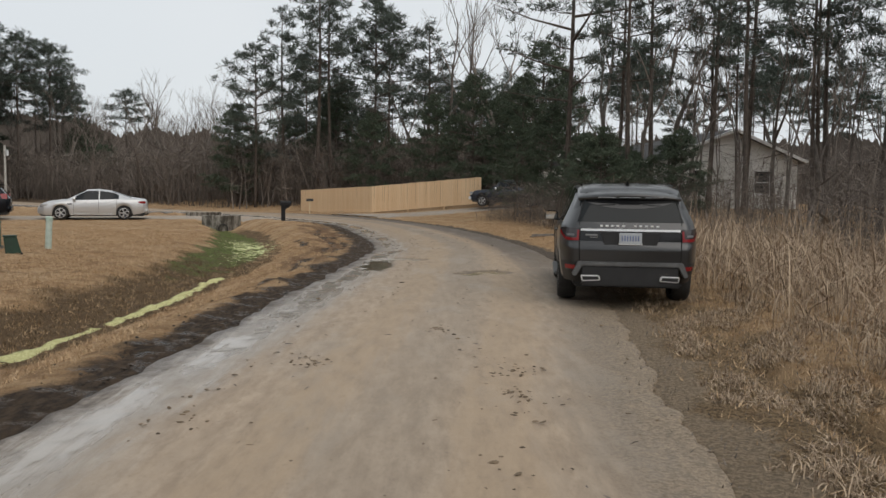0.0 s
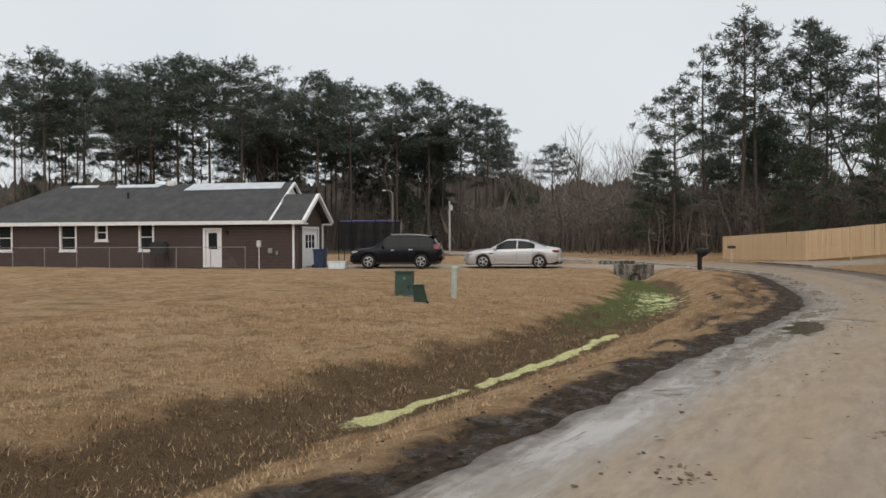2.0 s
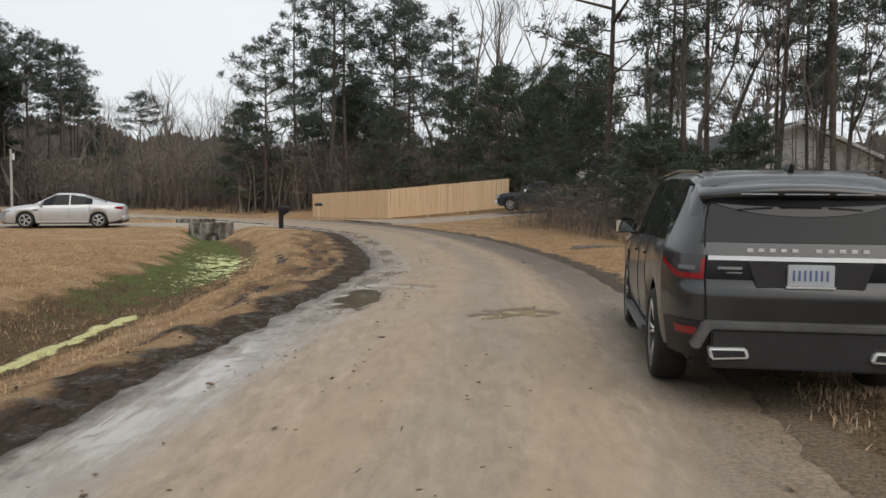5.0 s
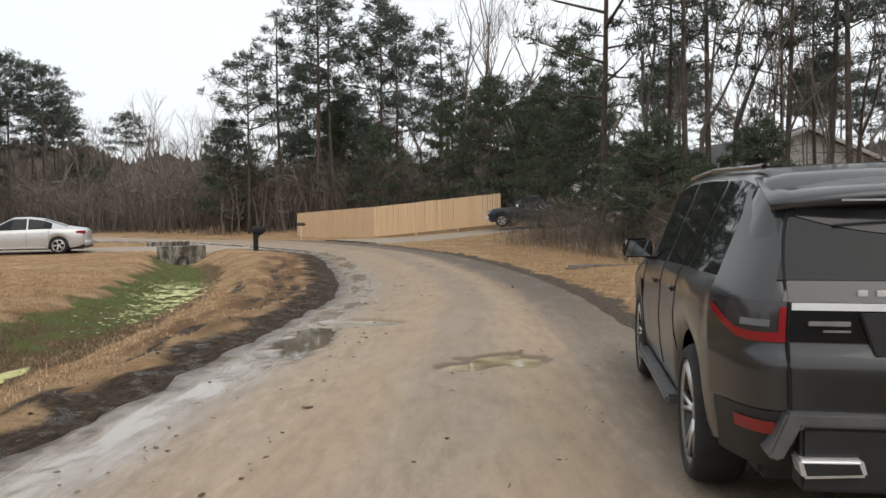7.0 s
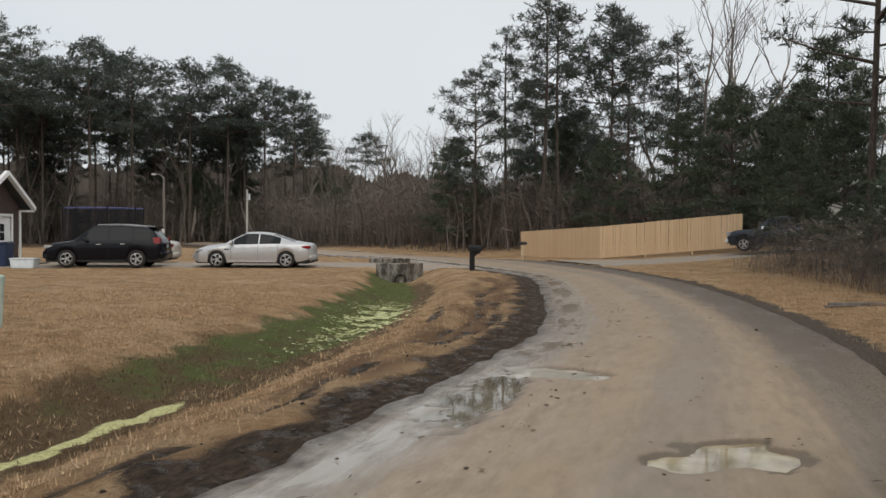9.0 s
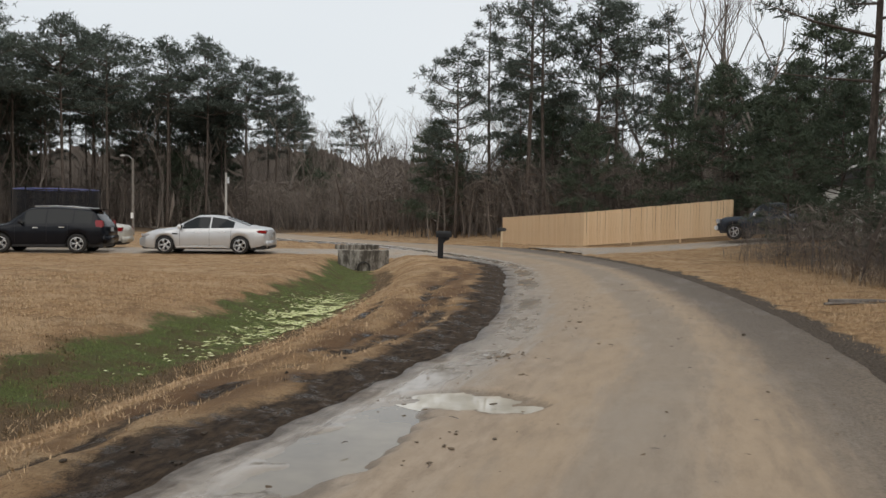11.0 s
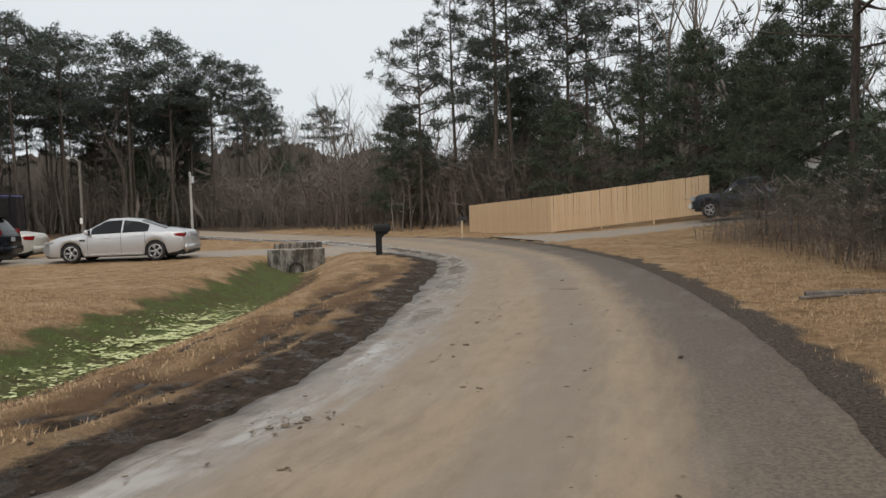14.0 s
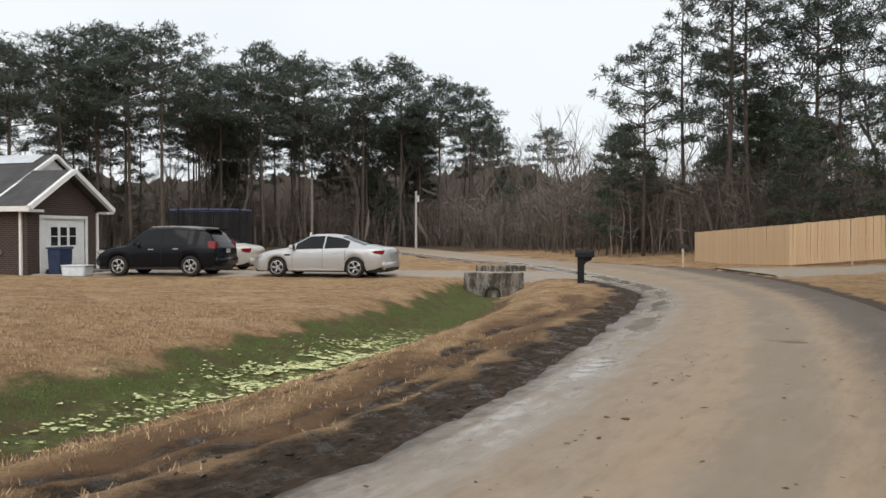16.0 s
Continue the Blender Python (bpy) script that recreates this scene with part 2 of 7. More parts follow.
# two tyre ruts in the verge and one in the right-hand shoulder
rut = np.zeros_like(GX)
for off, y0, y1 in ((1.35, 20, 37), (1.0, 8, 30), (2.2, 21, 30)):
    rut = np.maximum(rut, np.exp(-((out_l - off - 0.15 * np.sin(GY * 0.7)) / 0.17) ** 2) * sm(GY, y0, y0 + 3) * (1 - sm(GY, y1 - 3, y1)))
rut_r = np.exp(-((out_r - 1.15 + 0.1 * np.sin(GY)) / 0.15) ** 2) * (1 - sm(GY, 9, 12.5))
bumps = 0.022 * wave(GX, GY, 0.7, 3) + 0.014 * wave(GX, GY, 0.26, 4)
rough_mud = sm(out_l, -0.1, 0.15) * (1 - sm(out_l, 0.6, 1.1))
GZ = GZ + bumps * np.where(out_l > 0, sm(out_l, 0, 0.5), sm(out_r, 0, 0.5)) - 0.075 * rut * (0.7 + 0.5 * wave(GX, GY, 2.3, 47)) - 0.12 * rut_r
GZ = GZ + rough_mud * (0.009 * wave(GX * 2.0, GY * 0.6, 0.9, 8) + 0.006 * wave(GX, GY, 0.4, 9)) * sm(GY, -5, 5)
GZ = np.where(in_road, GZ - 0.20 * sm(np.minimum(-out_l, -out_r), 0.12, 0.40) - 0.02, GZ)
rows_n, cols_n = GX.shape
gv = np.stack([GX, GY, GZ], -1).reshape(-1, 3)
idx = np.arange(rows_n * cols_n).reshape(rows_n, cols_n)
gf = np.stack([idx[:-1, :-1], idx[:-1, 1:], idx[1:, 1:], idx[1:, :-1]], -1).reshape(-1, 4)
ground_me = bpy.data.meshes.new("ground")
ground_me.from_pydata(gv.tolist(), [], gf.tolist())
ground_me.shade_smooth()

n1 = wave(GX, GY, 1.3, 11)
mud = (1 - sm(out_l + 0.20 * n1, 0.05, 0.95 + 0.25 * sm(GY, 18, 25))) * (out_l > -0.6) * (1 - sm(GY, 41, 47))
mud = np.maximum(mud, 0.85 * rut * (0.65 + 0.5 * wave(GX, GY, 1.6, 49)))
gravel = (1 - sm(out_r + 0.15 * n1, 0.25, 0.75)) * (out_r > -0.6) * sm(GY, 13, 21)
worn = 0.8 * (1 - sm(out_r + 0.45 * n1, 0.7, 2.4)) * (1 - sm(GY, 16, 26)) * (out_r > -0.6)
# the verge churned by tyres
churn = np.exp(-((out_l - 1.2) / 0.85) ** 2) * sm(GY, 8, 26) * (1 - sm(GY, 36, 40)) * np.clip(0.75 + 0.75 * wave(out_l * 4.0, GY, 3.0, 48), 0, 1.2)
damp = np.where(dd > 0, 1 - sm(dd + 0.25 * n1, 0.7, 1.9), 1 - sm(-dd + 0.12 * n1 - 0.55 * sm(GY, 17, 22), 0.12, 0.5)) * (1 - sm(GY, 38, 42))
green = np.where(dd > 0, 1 - sm(dd + 0.22 * n1, 0.9, 1.7), 1 - sm(-dd + 0.15 * n1, 0.05, 0.55)) * sm(GY + 1.6 * n1 + 2.2 * dd, 16, 24)
green = green * np.clip(0.80 + 0.30 * wave(GX, GY, 0.9, 36) + 0.2 * sm(GY, 22, 27), 0, 1)
green = np.maximum(green, 0.33 * sm(wave(GX, GY, 5.0, 21), 0.45, 0.9) * sm(-GX, 9, 13) * (1 - sm(GY, 30, 36)))
foam_half = 0.13 + 0.10 * wave(GY, GY * 0, 2.6, 31) + 0.04 * wave(GX, GY, 0.5, 33)
foam = (1 - sm(d_ditch, 0.55 * foam_half, foam_half + 0.02)) * sm(GY, 9.0, 10.2) * (1 - sm(GY, 17.8, 18.8)) * (foam_half > 0.03)
scum = np.exp(-((dd - 0.05) / 0.5) ** 2) * sm(GY, 21.5, 25) * (1 - sm(GY, 30, 35))
spill = (1 - sm(out_r + 0.22 * n1 + 0.12 * wave(GX, GY, 0.4, 35), 0.0, 0.75)) * (1 - sm(GY, 15, 22)) * (out_r > -0.6)
woods = np.maximum(sm(out_r, 4.5, 8.0) * (1 - sm(GY, 34, 40)), sm(out_r, 9, 14) * sm(GY, 56, 64))
woods = np.maximum(woods, sm(np.hypot(GX + 10, GY - 20), 62, 75))
for attr_name, chans in (("zone", (mud, green, foam)), ("zone_b", (damp, scum, gravel)), ("zone_c", (woods, worn, churn)), ("zone_d", (spill, 0 * spill, 0 * spill))):
    col = ground_me.color_attributes.new(attr_name, "FLOAT_COLOR", "POINT")
    flat = np.ones((rows_n * cols_n, 4))
    for c, v in enumerate(chans):
        flat[:, c] = np.clip(v, 0, 1).reshape(-1)
    col.data.foreach_set("color", flat.reshape(-1))

g = Mat("ground_grass_and_mud", 0.95, spec=0.2)
fine, mid, big = g.noise(90, 6, 0.75), g.noise(7, 5, 0.7), g.noise(0.55, 5, 0.65)
blades = g.noise(55, 3, 0.7, stretch=(1.0, 0.45, 1.0))
lawn_c = g.mix(g.steps(mid, 0.35, 0.7), (0.30, 0.18, 0.09), (0.49, 0.32, 0.175))
lawn_c = g.mix(g.steps(big, 0.4, 0.7), lawn_c, (0.49, 0.34, 0.20))
patch, grit = g.noise(2.1, 5, 0.72), g.noise(26, 5, 0.75)
lawn_c = g.mix(g.math("MULTIPLY", g.steps(patch, 0.47, 0.64), 0.68), lawn_c, (0.20, 0.112, 0.055))
lawn_c = g.mix(g.math("MULTIPLY", g.steps(g.noise(1.0, 6, 0.75, stretch=(0.6, 1.0, 1.0)), 0.52, 0.66), 0.5), lawn_c, (0.15, 0.095, 0.05))
lawn_c = g.mix(g.math("MULTIPLY", g.steps(grit, 0.52, 0.66), 0.45), lawn_c, (0.18, 0.108, 0.056))
lawn_c = g.mix(g.math("MULTIPLY", g.steps(blades, 0.5, 0.68), 0.55), lawn_c, (0.13, 0.08, 0.045))
lawn_c = g.mix(g.math("MULTIPLY", g.steps(fine, 0.55, 0.7), 0.5), lawn_c, (0.50, 0.36, 0.21))


def zone(channel, attr="zone", lo=0.2, hi=0.8, wob=0.9):
    jag = g.math("ADD", g.math("MULTIPLY", g.math("SUBTRACT", mid, 0.5), wob), g.math("MULTIPLY", g.math("SUBTRACT", fine, 0.5), wob * 0.9))
    v = g.math("ADD", g.attr(attr, channel), jag)
    return g.steps(v, lo, hi)


c = g.mix(g.math("MULTIPLY", zone(2, "zone_c"), 0.9), lawn_c, g.mix(mid, (0.07, 0.04, 0.024), (0.24, 0.14, 0.075)))
c = g.mix(g.math("MULTIPLY", zone(1, "zone_c"), 0.9), c, g.mix(g.steps(grit, 0.38, 0.62), (0.06, 0.043, 0.027), (0.26, 0.18, 0.10)))
c = g.mix(zone(0, "zone_c"), c, g.mix(mid, (0.055, 0.04, 0.028), (0.15, 0.10, 0.06)))
c = g.mix(g.math("MULTIPLY", zone(0, "zone_b"), 0.85), c, g.mix(g.steps(fine, 0.42, 0.66), (0.05, 0.033, 0.019), (0.19, 0.125, 0.066)))
c = g.mix(zone(0, "zone_d", 0.3, 0.7, 0.9), c, g.mix(g.steps(grit, 0.36, 0.64), (0.15, 0.114, 0.078), (0.33, 0.25, 0.17)))
green_c = g.mix(g.steps(fine, 0.4, 0.66), (0.055, 0.065, 0.022), (0.17, 0.205, 0.06))
green_c = g.mix(g.math("MULTIPLY", g.steps(patch, 0.44, 0.60), 0.75), green_c, (0.105, 0.078, 0.040))
c = g.mix(zone(1, "zone", 0.3, 0.7, 1.1), c, green_c)
scum_mask = g.math("MULTIPLY", g.steps(g.attr("zone_b", 1), 0.1, 0.9), g.math("MULTIPLY", g.steps(g.noise(5, 6, 0.75), 0.5, 0.62), 0.7))
c = g.mix(scum_mask, c, g.mix(grit, (0.42, 0.50, 0.14), (0.70, 0.72, 0.36)))
mud_mask = zone(0, "zone", 0.3, 0.62, 0.7)
c = g.mix(mud_mask, c, g.mix(g.steps(g.noise(9, 6, 0.75, stretch=(1.5, 0.5, 1.0)), 0.34, 0.68), (0.026, 0.018, 0.012), (0.098, 0.066, 0.043)))
c = g.mix(zone(2, "zone_b", 0.35, 0.75, 0.5), c, g.mix(g.steps(grit, 0.38, 0.62), (0.045, 0.036, 0.029), (0.16, 0.125, 0.095)))
c = g.mix(zone(2, "zone", 0.35, 0.6, 0.9), c, g.mix(g.steps(grit, 0.35, 0.65), (0.52, 0.49, 0.20), (0.82, 0.79, 0.42)))
g.color(c)
wet = g.math("MULTIPLY", mud_mask, g.steps(g.noise(3.5, 4, 0.6), 0.5, 0.62))
g.roughness(g.math("SUBTRACT", 0.96, g.math("MULTIPLY", wet, 0.72)))
g.bump(g.math("ADD", g.math("MULTIPLY", g.math("ADD", mid, grit), 1.0), g.math("ADD", fine, g.math("MULTIPLY", blades, 0.7))), 0.9, 0.035)
ground_me.materials.append(g.m)
ground = tagged(new("ground", ground_me), "dormant tan lawn, muddy verges and grassy ditch beside the road", "ground", kind="structure")

# ---------- road ----------
seg = np.sqrt((np.diff((edge_l + edge_r) / 2, axis=0) ** 2).sum(1))
run = np.concatenate([[0], np.cumsum(seg)])
s_keys = np.interp(((edge_l + edge_r) / 2)[:, 1], ((edge_l + edge_r) / 2)[:, 1], run)
s_near = np.interp([1.0, 34.0, 60.0], ((edge_l + edge_r) / 2)[:, 1], run)
s_list = np.concatenate([np.linspace(0, s_near[0], 60)[:-1], np.arange(s_near[0], s_near[1], 0.055), np.linspace(s_near[1], s_near[2], 160), np.linspace(s_near[2], run[-1], 90)[1:]])
w_list = np.linspace(-1.0, 1.0, 95)
lx, ly = np.interp(s_list, run, edge_l[:, 0]), np.interp(s_list, run, edge_l[:, 1])
rx, ry = np.interp(s_list, run, edge_r[:, 0]), np.interp(s_list, run, edge_r[:, 1])
W = (w_list + 1) / 2
wob = 0.10 * wave(np.zeros_like(s_list), s_list, 1.7, 41) + 0.06 * wave(np.zeros_like(s_list), s_list, 0.6, 42)
RX = lx[:, None] * (1 - W) + rx[:, None] * W
RY = ly[:, None] * (1 - W) + ry[:, None] * W
lean = np.exp(-((W - 0.0) / 0.06) ** 2)[None, :] * wob[:, None] * 0.6
RX = RX + lean
ragged = 0.07 * wave(np.zeros_like(s_list), s_list, 1.9, 43) + 0.04 * wave(np.zeros_like(s_list), s_list, 0.5, 44)
RX = RX + np.exp(-((W - 1.0) / 0.06) ** 2)[None, :] * (ragged * (1 - 0.75 * sm(s_list, s_near[0] + 10, s_near[0] + 16)))[:, None]
RZ = 0.012 + 0.045 * (1 - w_list[None, :] ** 2) + 0.006 * wave(RX, RY, 1.1, 51) + 0.003 * wave(RX, RY, 0.3, 52) + 0.0 * s_list[:, None]
RZ = RZ + height(RX, RY) * sm(RY, 45, 60)
for tr, amp in ((-0.38, 0.012), (0.12, 0.010), (0.55, 0.012)):
    RZ = RZ - amp * np.exp(-((w_list[None, :] - tr) / 0.07) ** 2)
rim = np.zeros_like(RX)
for px_, py_, ha, hl, dep in PUDDLES:
    rr = np.sqrt(((RX - px_) / ha) ** 2 + ((RY - py_) / hl) ** 2) + 0.22 * wave(RX, RY, 0.45, 61) + 0.10 * wave(RX, RY, 0.16, 62)
    rim = np.maximum(rim, np.clip(dep / 0.08, 0.4, 1.0) * (1 - sm(rr, 0.95, 1.35)))
    RZ = np.where(rr < 1.35, np.minimum(RZ, RZ * sm(rr, 0.9, 1.35) + (0.012 - dep * (1 - sm(rr, 0.35, 1.05))) * (1 - sm(rr, 0.9, 1.35))), RZ)
RZ[:, 0] -= 0.06
RZ[:, -1] -= 0.06
nr, nc = RX.shape
rv = np.stack([RX, RY, RZ], -1).reshape(-1, 3)
idx = np.arange(nr * nc).reshape(nr, nc)
rf = np.stack([idx[:-1, :-1], idx[:-1, 1:], idx[1:, 1:], idx[1:, :-1]], -1).reshape(-1, 4)
road_me = bpy.data.meshes.new("road")
road_me.from_pydata(rv.tolist(), [], rf.tolist())
road_me.shade_smooth()
lay = road_me.color_attributes.new("lane", "FLOAT_COLOR", "POINT")
flat = np.ones((nr * nc, 4))
flat[:, 0] = np.repeat(W[None, :], nr, 0).reshape(-1)
flat[:, 1] = np.clip(np.repeat((s_list / run[-1])[:, None], nc, 1).reshape(-1), 0, 1)
flat[:, 2] = (sm(RY, 12, 26) * (1 - sm(RY, 50, 70))).reshape(-1)
lay.data.foreach_set("color", flat.reshape(-1))
soak = road_me.color_attributes.new("soaked", "FLOAT_COLOR", "POINT")
flat = np.ones((nr * nc, 4))
flat[:, 0] = rim.reshape(-1)
soak.data.foreach_set("color", flat.reshape(-1))
r = Mat("muddy_asphalt", 0.6, spec=0.45)
fine, mid, big = r.noise(140, 5, 0.8), r.noise(4.5, 6, 0.72, stretch=(1.7, 0.45, 1.0)), r.noise(0.8, 4, 0.6, stretch=(1.5, 0.5, 1.0))
streak = r.noise(2.2, 5, 0.65, stretch=(3.2, 0.35, 1.0))
lane = r.math("ADD", r.attr("lane", 0), r.math("MULTIPLY", r.math("SUBTRACT", streak, 0.5), 0.16))
tan_c = r.mix(r.steps(mid, 0.3, 0.72), (0.255, 0.19, 0.132), (0.40, 0.31, 0.225))
tan_c = r.mix(r.steps(streak, 0.45, 0.75), tan_c, (0.33, 0.255, 0.185))
grey_c = r.mix(r.steps(mid, 0.3, 0.7), (0.22, 0.185, 0.155), (0.33, 0.295, 0.26))
wet_m = r.math("SUBTRACT", 1.0, r.steps(lane, 0.10, 0.27))
shoulder = r.steps(r.math("ADD", lane, r.math("MULTIPLY", r.attr("lane", 2), 0.12)), 0.76, 0.96)
grit = r.noise(30, 5, 0.78)
track = r.math("MULTIPLY", r.steps(lane, 0.44, 0.50), r.math("SUBTRACT", 1.0, r.steps(lane, 0.58, 0.66)))
bend = r.attr("lane", 2)
dark_c = r.mix(r.steps(grit, 0.36, 0.64), (0.07, 0.058, 0.048), (0.20, 0.165, 0.13))
c = r.mix(wet_m, tan_c, grey_c)
c = r.mix(r.math("MULTIPLY", r.steps(grit, 0.52, 0.68), 0.35), c, (0.17, 0.125, 0.082))
c = r.mix(r.math("MULTIPLY", track, r.math("ADD", 0.25, r.math("MULTIPLY", bend, 0.4))), c, (0.20, 0.175, 0.145))
c = r.mix(r.math("MULTIPLY", shoulder, 0.9), c, dark_c)
c = r.mix(r.math("MULTIPLY", r.steps(big, 0.48, 0.66), 0.30), c, (0.27, 0.23, 0.185))
c = r.mix(r.math("MULTIPLY", bend, 0.42), c, r.mix(streak, (0.175, 0.122, 0.076), (0.25, 0.18, 0.115)))
band = r.math("ADD", r.math("MULTIPLY", r.steps(lane, 0.30, 0.36), r.math("SUBTRACT", 1.0, r.steps(lane, 0.42, 0.48))), r.math("MULTIPLY", r.steps(lane, 0.62, 0.67), r.math("SUBTRACT", 1.0, r.steps(lane, 0.74, 0.80))))
c = r.mix(r.math("MULTIPLY", band, r.math("MULTIPLY", r.steps(mid, 0.25, 0.6), 0.45)), c, (0.33, 0.235, 0.145))
c = r.mix(r.math("MULTIPLY", shoulder, r.math("MULTIPLY", bend, 0.85)), c, r.mix(r.steps(grit, 0.36, 0.64), (0.05, 0.039, 0.03), (0.15, 0.118, 0.09)))
spots = r.steps(r.noise(11, 5, 0.75), 0.64, 0.72)
c = r.mix(r.math("MULTIPLY", spots, 0.45), c, (0.10, 0.075, 0.05))
c = r.mix(r.math("MULTIPLY", r.steps(fine, 0.55, 0.75), 0.35), c, (0.42, 0.35, 0.26))
soaked = r.steps(r.math("ADD", r.attr("soaked", 0), r.math("MULTIPLY", r.math("SUBTRACT", grit, 0.5), 0.5)), 0.15, 0.7)
c = r.mix(r.math("MULTIPLY", soaked, 0.6), c, (0.075, 0.056, 0.038))
edge_mud = r.math("SUBTRACT", 1.0, r.steps(r.math("ADD", lane, r.math("MULTIPLY", r.math("SUBTRACT", r.noise(7, 5, 0.75), 0.5), 0.13)), 0.0, 0.075))
c = r.mix(edge_mud, c, r.mix(mid, (0.035, 0.026, 0.019), (0.11, 0.08, 0.056)))
edge_dirt = r.steps(r.math("ADD", lane, r.math("MULTIPLY", r.math("SUBTRACT", r.noise(6, 5, 0.75), 0.5), 0.25)), 0.82, 0.99)
c = r.mix(r.math("MULTIPLY", edge_dirt, 0.85), c, r.mix(bend, r.mix(r.steps(grit, 0.36, 0.64), (0.14, 0.106, 0.072), (0.31, 0.235, 0.16)), r.mix(r.steps(grit, 0.36, 0.64), (0.045, 0.034, 0.025), (0.155, 0.118, 0.085))))
r.color(c)
film = r.math("MULTIPLY", r.steps(lane, 0.045, 0.085), r.math("SUBTRACT", 1.0, r.steps(lane, 0.11, 0.21)))
film = r.math("MULTIPLY", film, r.steps(r.noise(1.1, 5, 0.62, stretch=(1.4, 0.5, 1.0)), 0.36, 0.52))
# the pale tint paints the sky's sheen into the wet film's colour
c = r.mix(r.math("MULTIPLY", film, 0.5), c, (0.34, 0.30, 0.25))
r.color(c)
wetness = r.math("MULTIPLY", wet_m, r.steps(r.noise(1.3, 4, 0.6), 0.32, 0.55))
wetness = r.math("MAXIMUM", wetness, r.math("MULTIPLY", r.steps(big, 0.5, 0.65), 0.35))
dry = r.math("SUBTRACT", 0.74, r.math("MULTIPLY", wetness, 0.40))
r.roughness(r.math("ADD", r.math("MULTIPLY", dry, r.math("SUBTRACT", 1.0, film)), r.math("MULTIPLY", film, 0.10)))
relief = r.math("ADD", r.math("MULTIPLY", r.math("ADD", mid, grit), 0.6), r.math("MULTIPLY", fine, 0.5))
r.bump(r.math("MULTIPLY", relief, r.math("SUBTRACT", 1.0, r.math("MULTIPLY", film, 0.97))), 0.5, 0.014)
road_me.materials.append(r.m)
road = tagged(new("road", road_me), "narrow asphalt road filmed with wet tan mud, bending away", "road", kind="structure")

# standing water in the road's dips
wm = Mat("muddy_water", 0.03, spec=0.5)
wm.color(wm.ramp(wm.noise(2.0, 3), (0.35, (0.13, 0.105, 0.075)), (0.7, (0.20, 0.165, 0.115))))
wm.bump(wm.noise(9, 2), 0.02, 0.01)
tm = Mat("turbid_tan_water", 0.04, spec=0.5)
tm.color(tm.ramp(tm.noise(2.6, 4, 0.6), (0.35, (0.25, 0.195, 0.115)), (0.68, (0.45, 0.375, 0.24))))
tm.bump(tm.noise(9, 2), 0.02, 0.01)
silt = Mat("pale_silty_water", 0.04, spec=0.5)
silt.color(silt.ramp(silt.noise(2.0, 4, 0.6), (0.35, (0.40, 0.36, 0.30)), (0.68, (0.56, 0.51, 0.42))))
silt.bump(silt.noise(9, 2), 0.02, 0.01)
for level, (px_, py_, ha, hl, dep) in enumerate(PUDDLES):
    n = 40
    ring = [(px_ + 1.3 * ha * math.cos(k * math.tau / n), py_ + 1.3 * hl * math.sin(k * math.tau / n), 0.004 + 0.0013 * level) for k in range(n)]
    ob = new("puddle", mesh_from("puddle", ring, [tuple(range(n))], tm.m if px_ > 0 else (silt.m if abs(px_ + 1.05) < 0.1 else wm.m)))
    tagged(ob, "shallow muddy rain puddle lying in the road", "puddle", group="puddles in the road", kind="structure")

# ---------- trees and brush ----------
bark = Mat("pine_bark", 0.95, spec=0.15)
bark.color(bark.ramp(bark.noise(9, 5, 0.7, stretch=(1, 1, 0.3)), (0.3, (0.045, 0.036, 0.03)), (0.7, (0.14, 0.115, 0.098))))
bark.bump(bark.noise(14, 4, 0.7, stretch=(1, 1, 0.25)), 0.8, 0.05)
grey_bark = Mat("grey_bark", 0.95, spec=0.15)
grey_bark.color(grey_bark.ramp(grey_bark.noise(6, 5, 0.7, stretch=(1, 1, 0.3)), (0.3, (0.085, 0.072, 0.063)), (0.7, (0.20, 0.175, 0.155))))


def leafy(name, a, b):
    m = Mat(name, 0.75, spec=0.25)
    m.color(m.mix(m.island(), a, b))
    return m.m


needles = leafy("pine_needles", (0.046, 0.060, 0.050), (0.086, 0.105, 0.086))
needles_dark = leafy("dark_needles", (0.040, 0.056, 0.036), (0.085, 0.108, 0.070))
twigs = leafy("dead_twigs", (0.085, 0.069, 0.059), (0.21, 0.175, 0.148))
straw = leafy("dry_straw", (0.13, 0.085, 0.055), (0.52, 0.40, 0.28))
straw_short = leafy("dry_lawn_blades", (0.26, 0.165, 0.09), (0.56, 0.395, 0.235))
fresh = leafy("green_blades", (0.06, 0.085, 0.022), (0.20, 0.25, 0.075))


class Soup:
    """Collects loose triangles and quads quickly."""

    def __init__(self):
        self.v, self.f, self.n = [], [], 0

    def add(self, verts, faces):
        self.v.append(verts)
        self.f.extend([tuple(i + self.n for i in f) for f in faces])
        self.n += len(verts)

    def mesh(self, name, material):
        me = bpy.data.meshes.new(name)
        me.from_pydata(np.concatenate(self.v).tolist(), [], self.f)
        me.materials.append(material)
        return me


def clump(soup, rs, c, size, count, up=0.25):
    """A tuft of needles: narrow triangles that fan out from c."""
    d = rs.normal(size=(count, 3))
    d[:, 2] += up
    d /= np.linalg.norm(d, axis=1)[:, None]
    s = np.cross(d, rs.normal(size=(count, 3)))
    s /= np.linalg.norm(s, axis=1)[:, None] + 1e-9
    L = size * rs.uniform(0.65, 1.3, size=(count, 1))
    tip = c + d * L
    mid = c + d * L * 0.45
    w = s * size * rs.uniform(0.045, 0.095, size=(count, 1))
    v = np.stack([np.broadcast_to(c, tip.shape), mid + w, tip, mid - w], 1).reshape(-1, 3)
    soup.add(v, [(4 * k, 4 * k + 1, 4 * k + 2, 4 * k + 3) for k in range(count)])


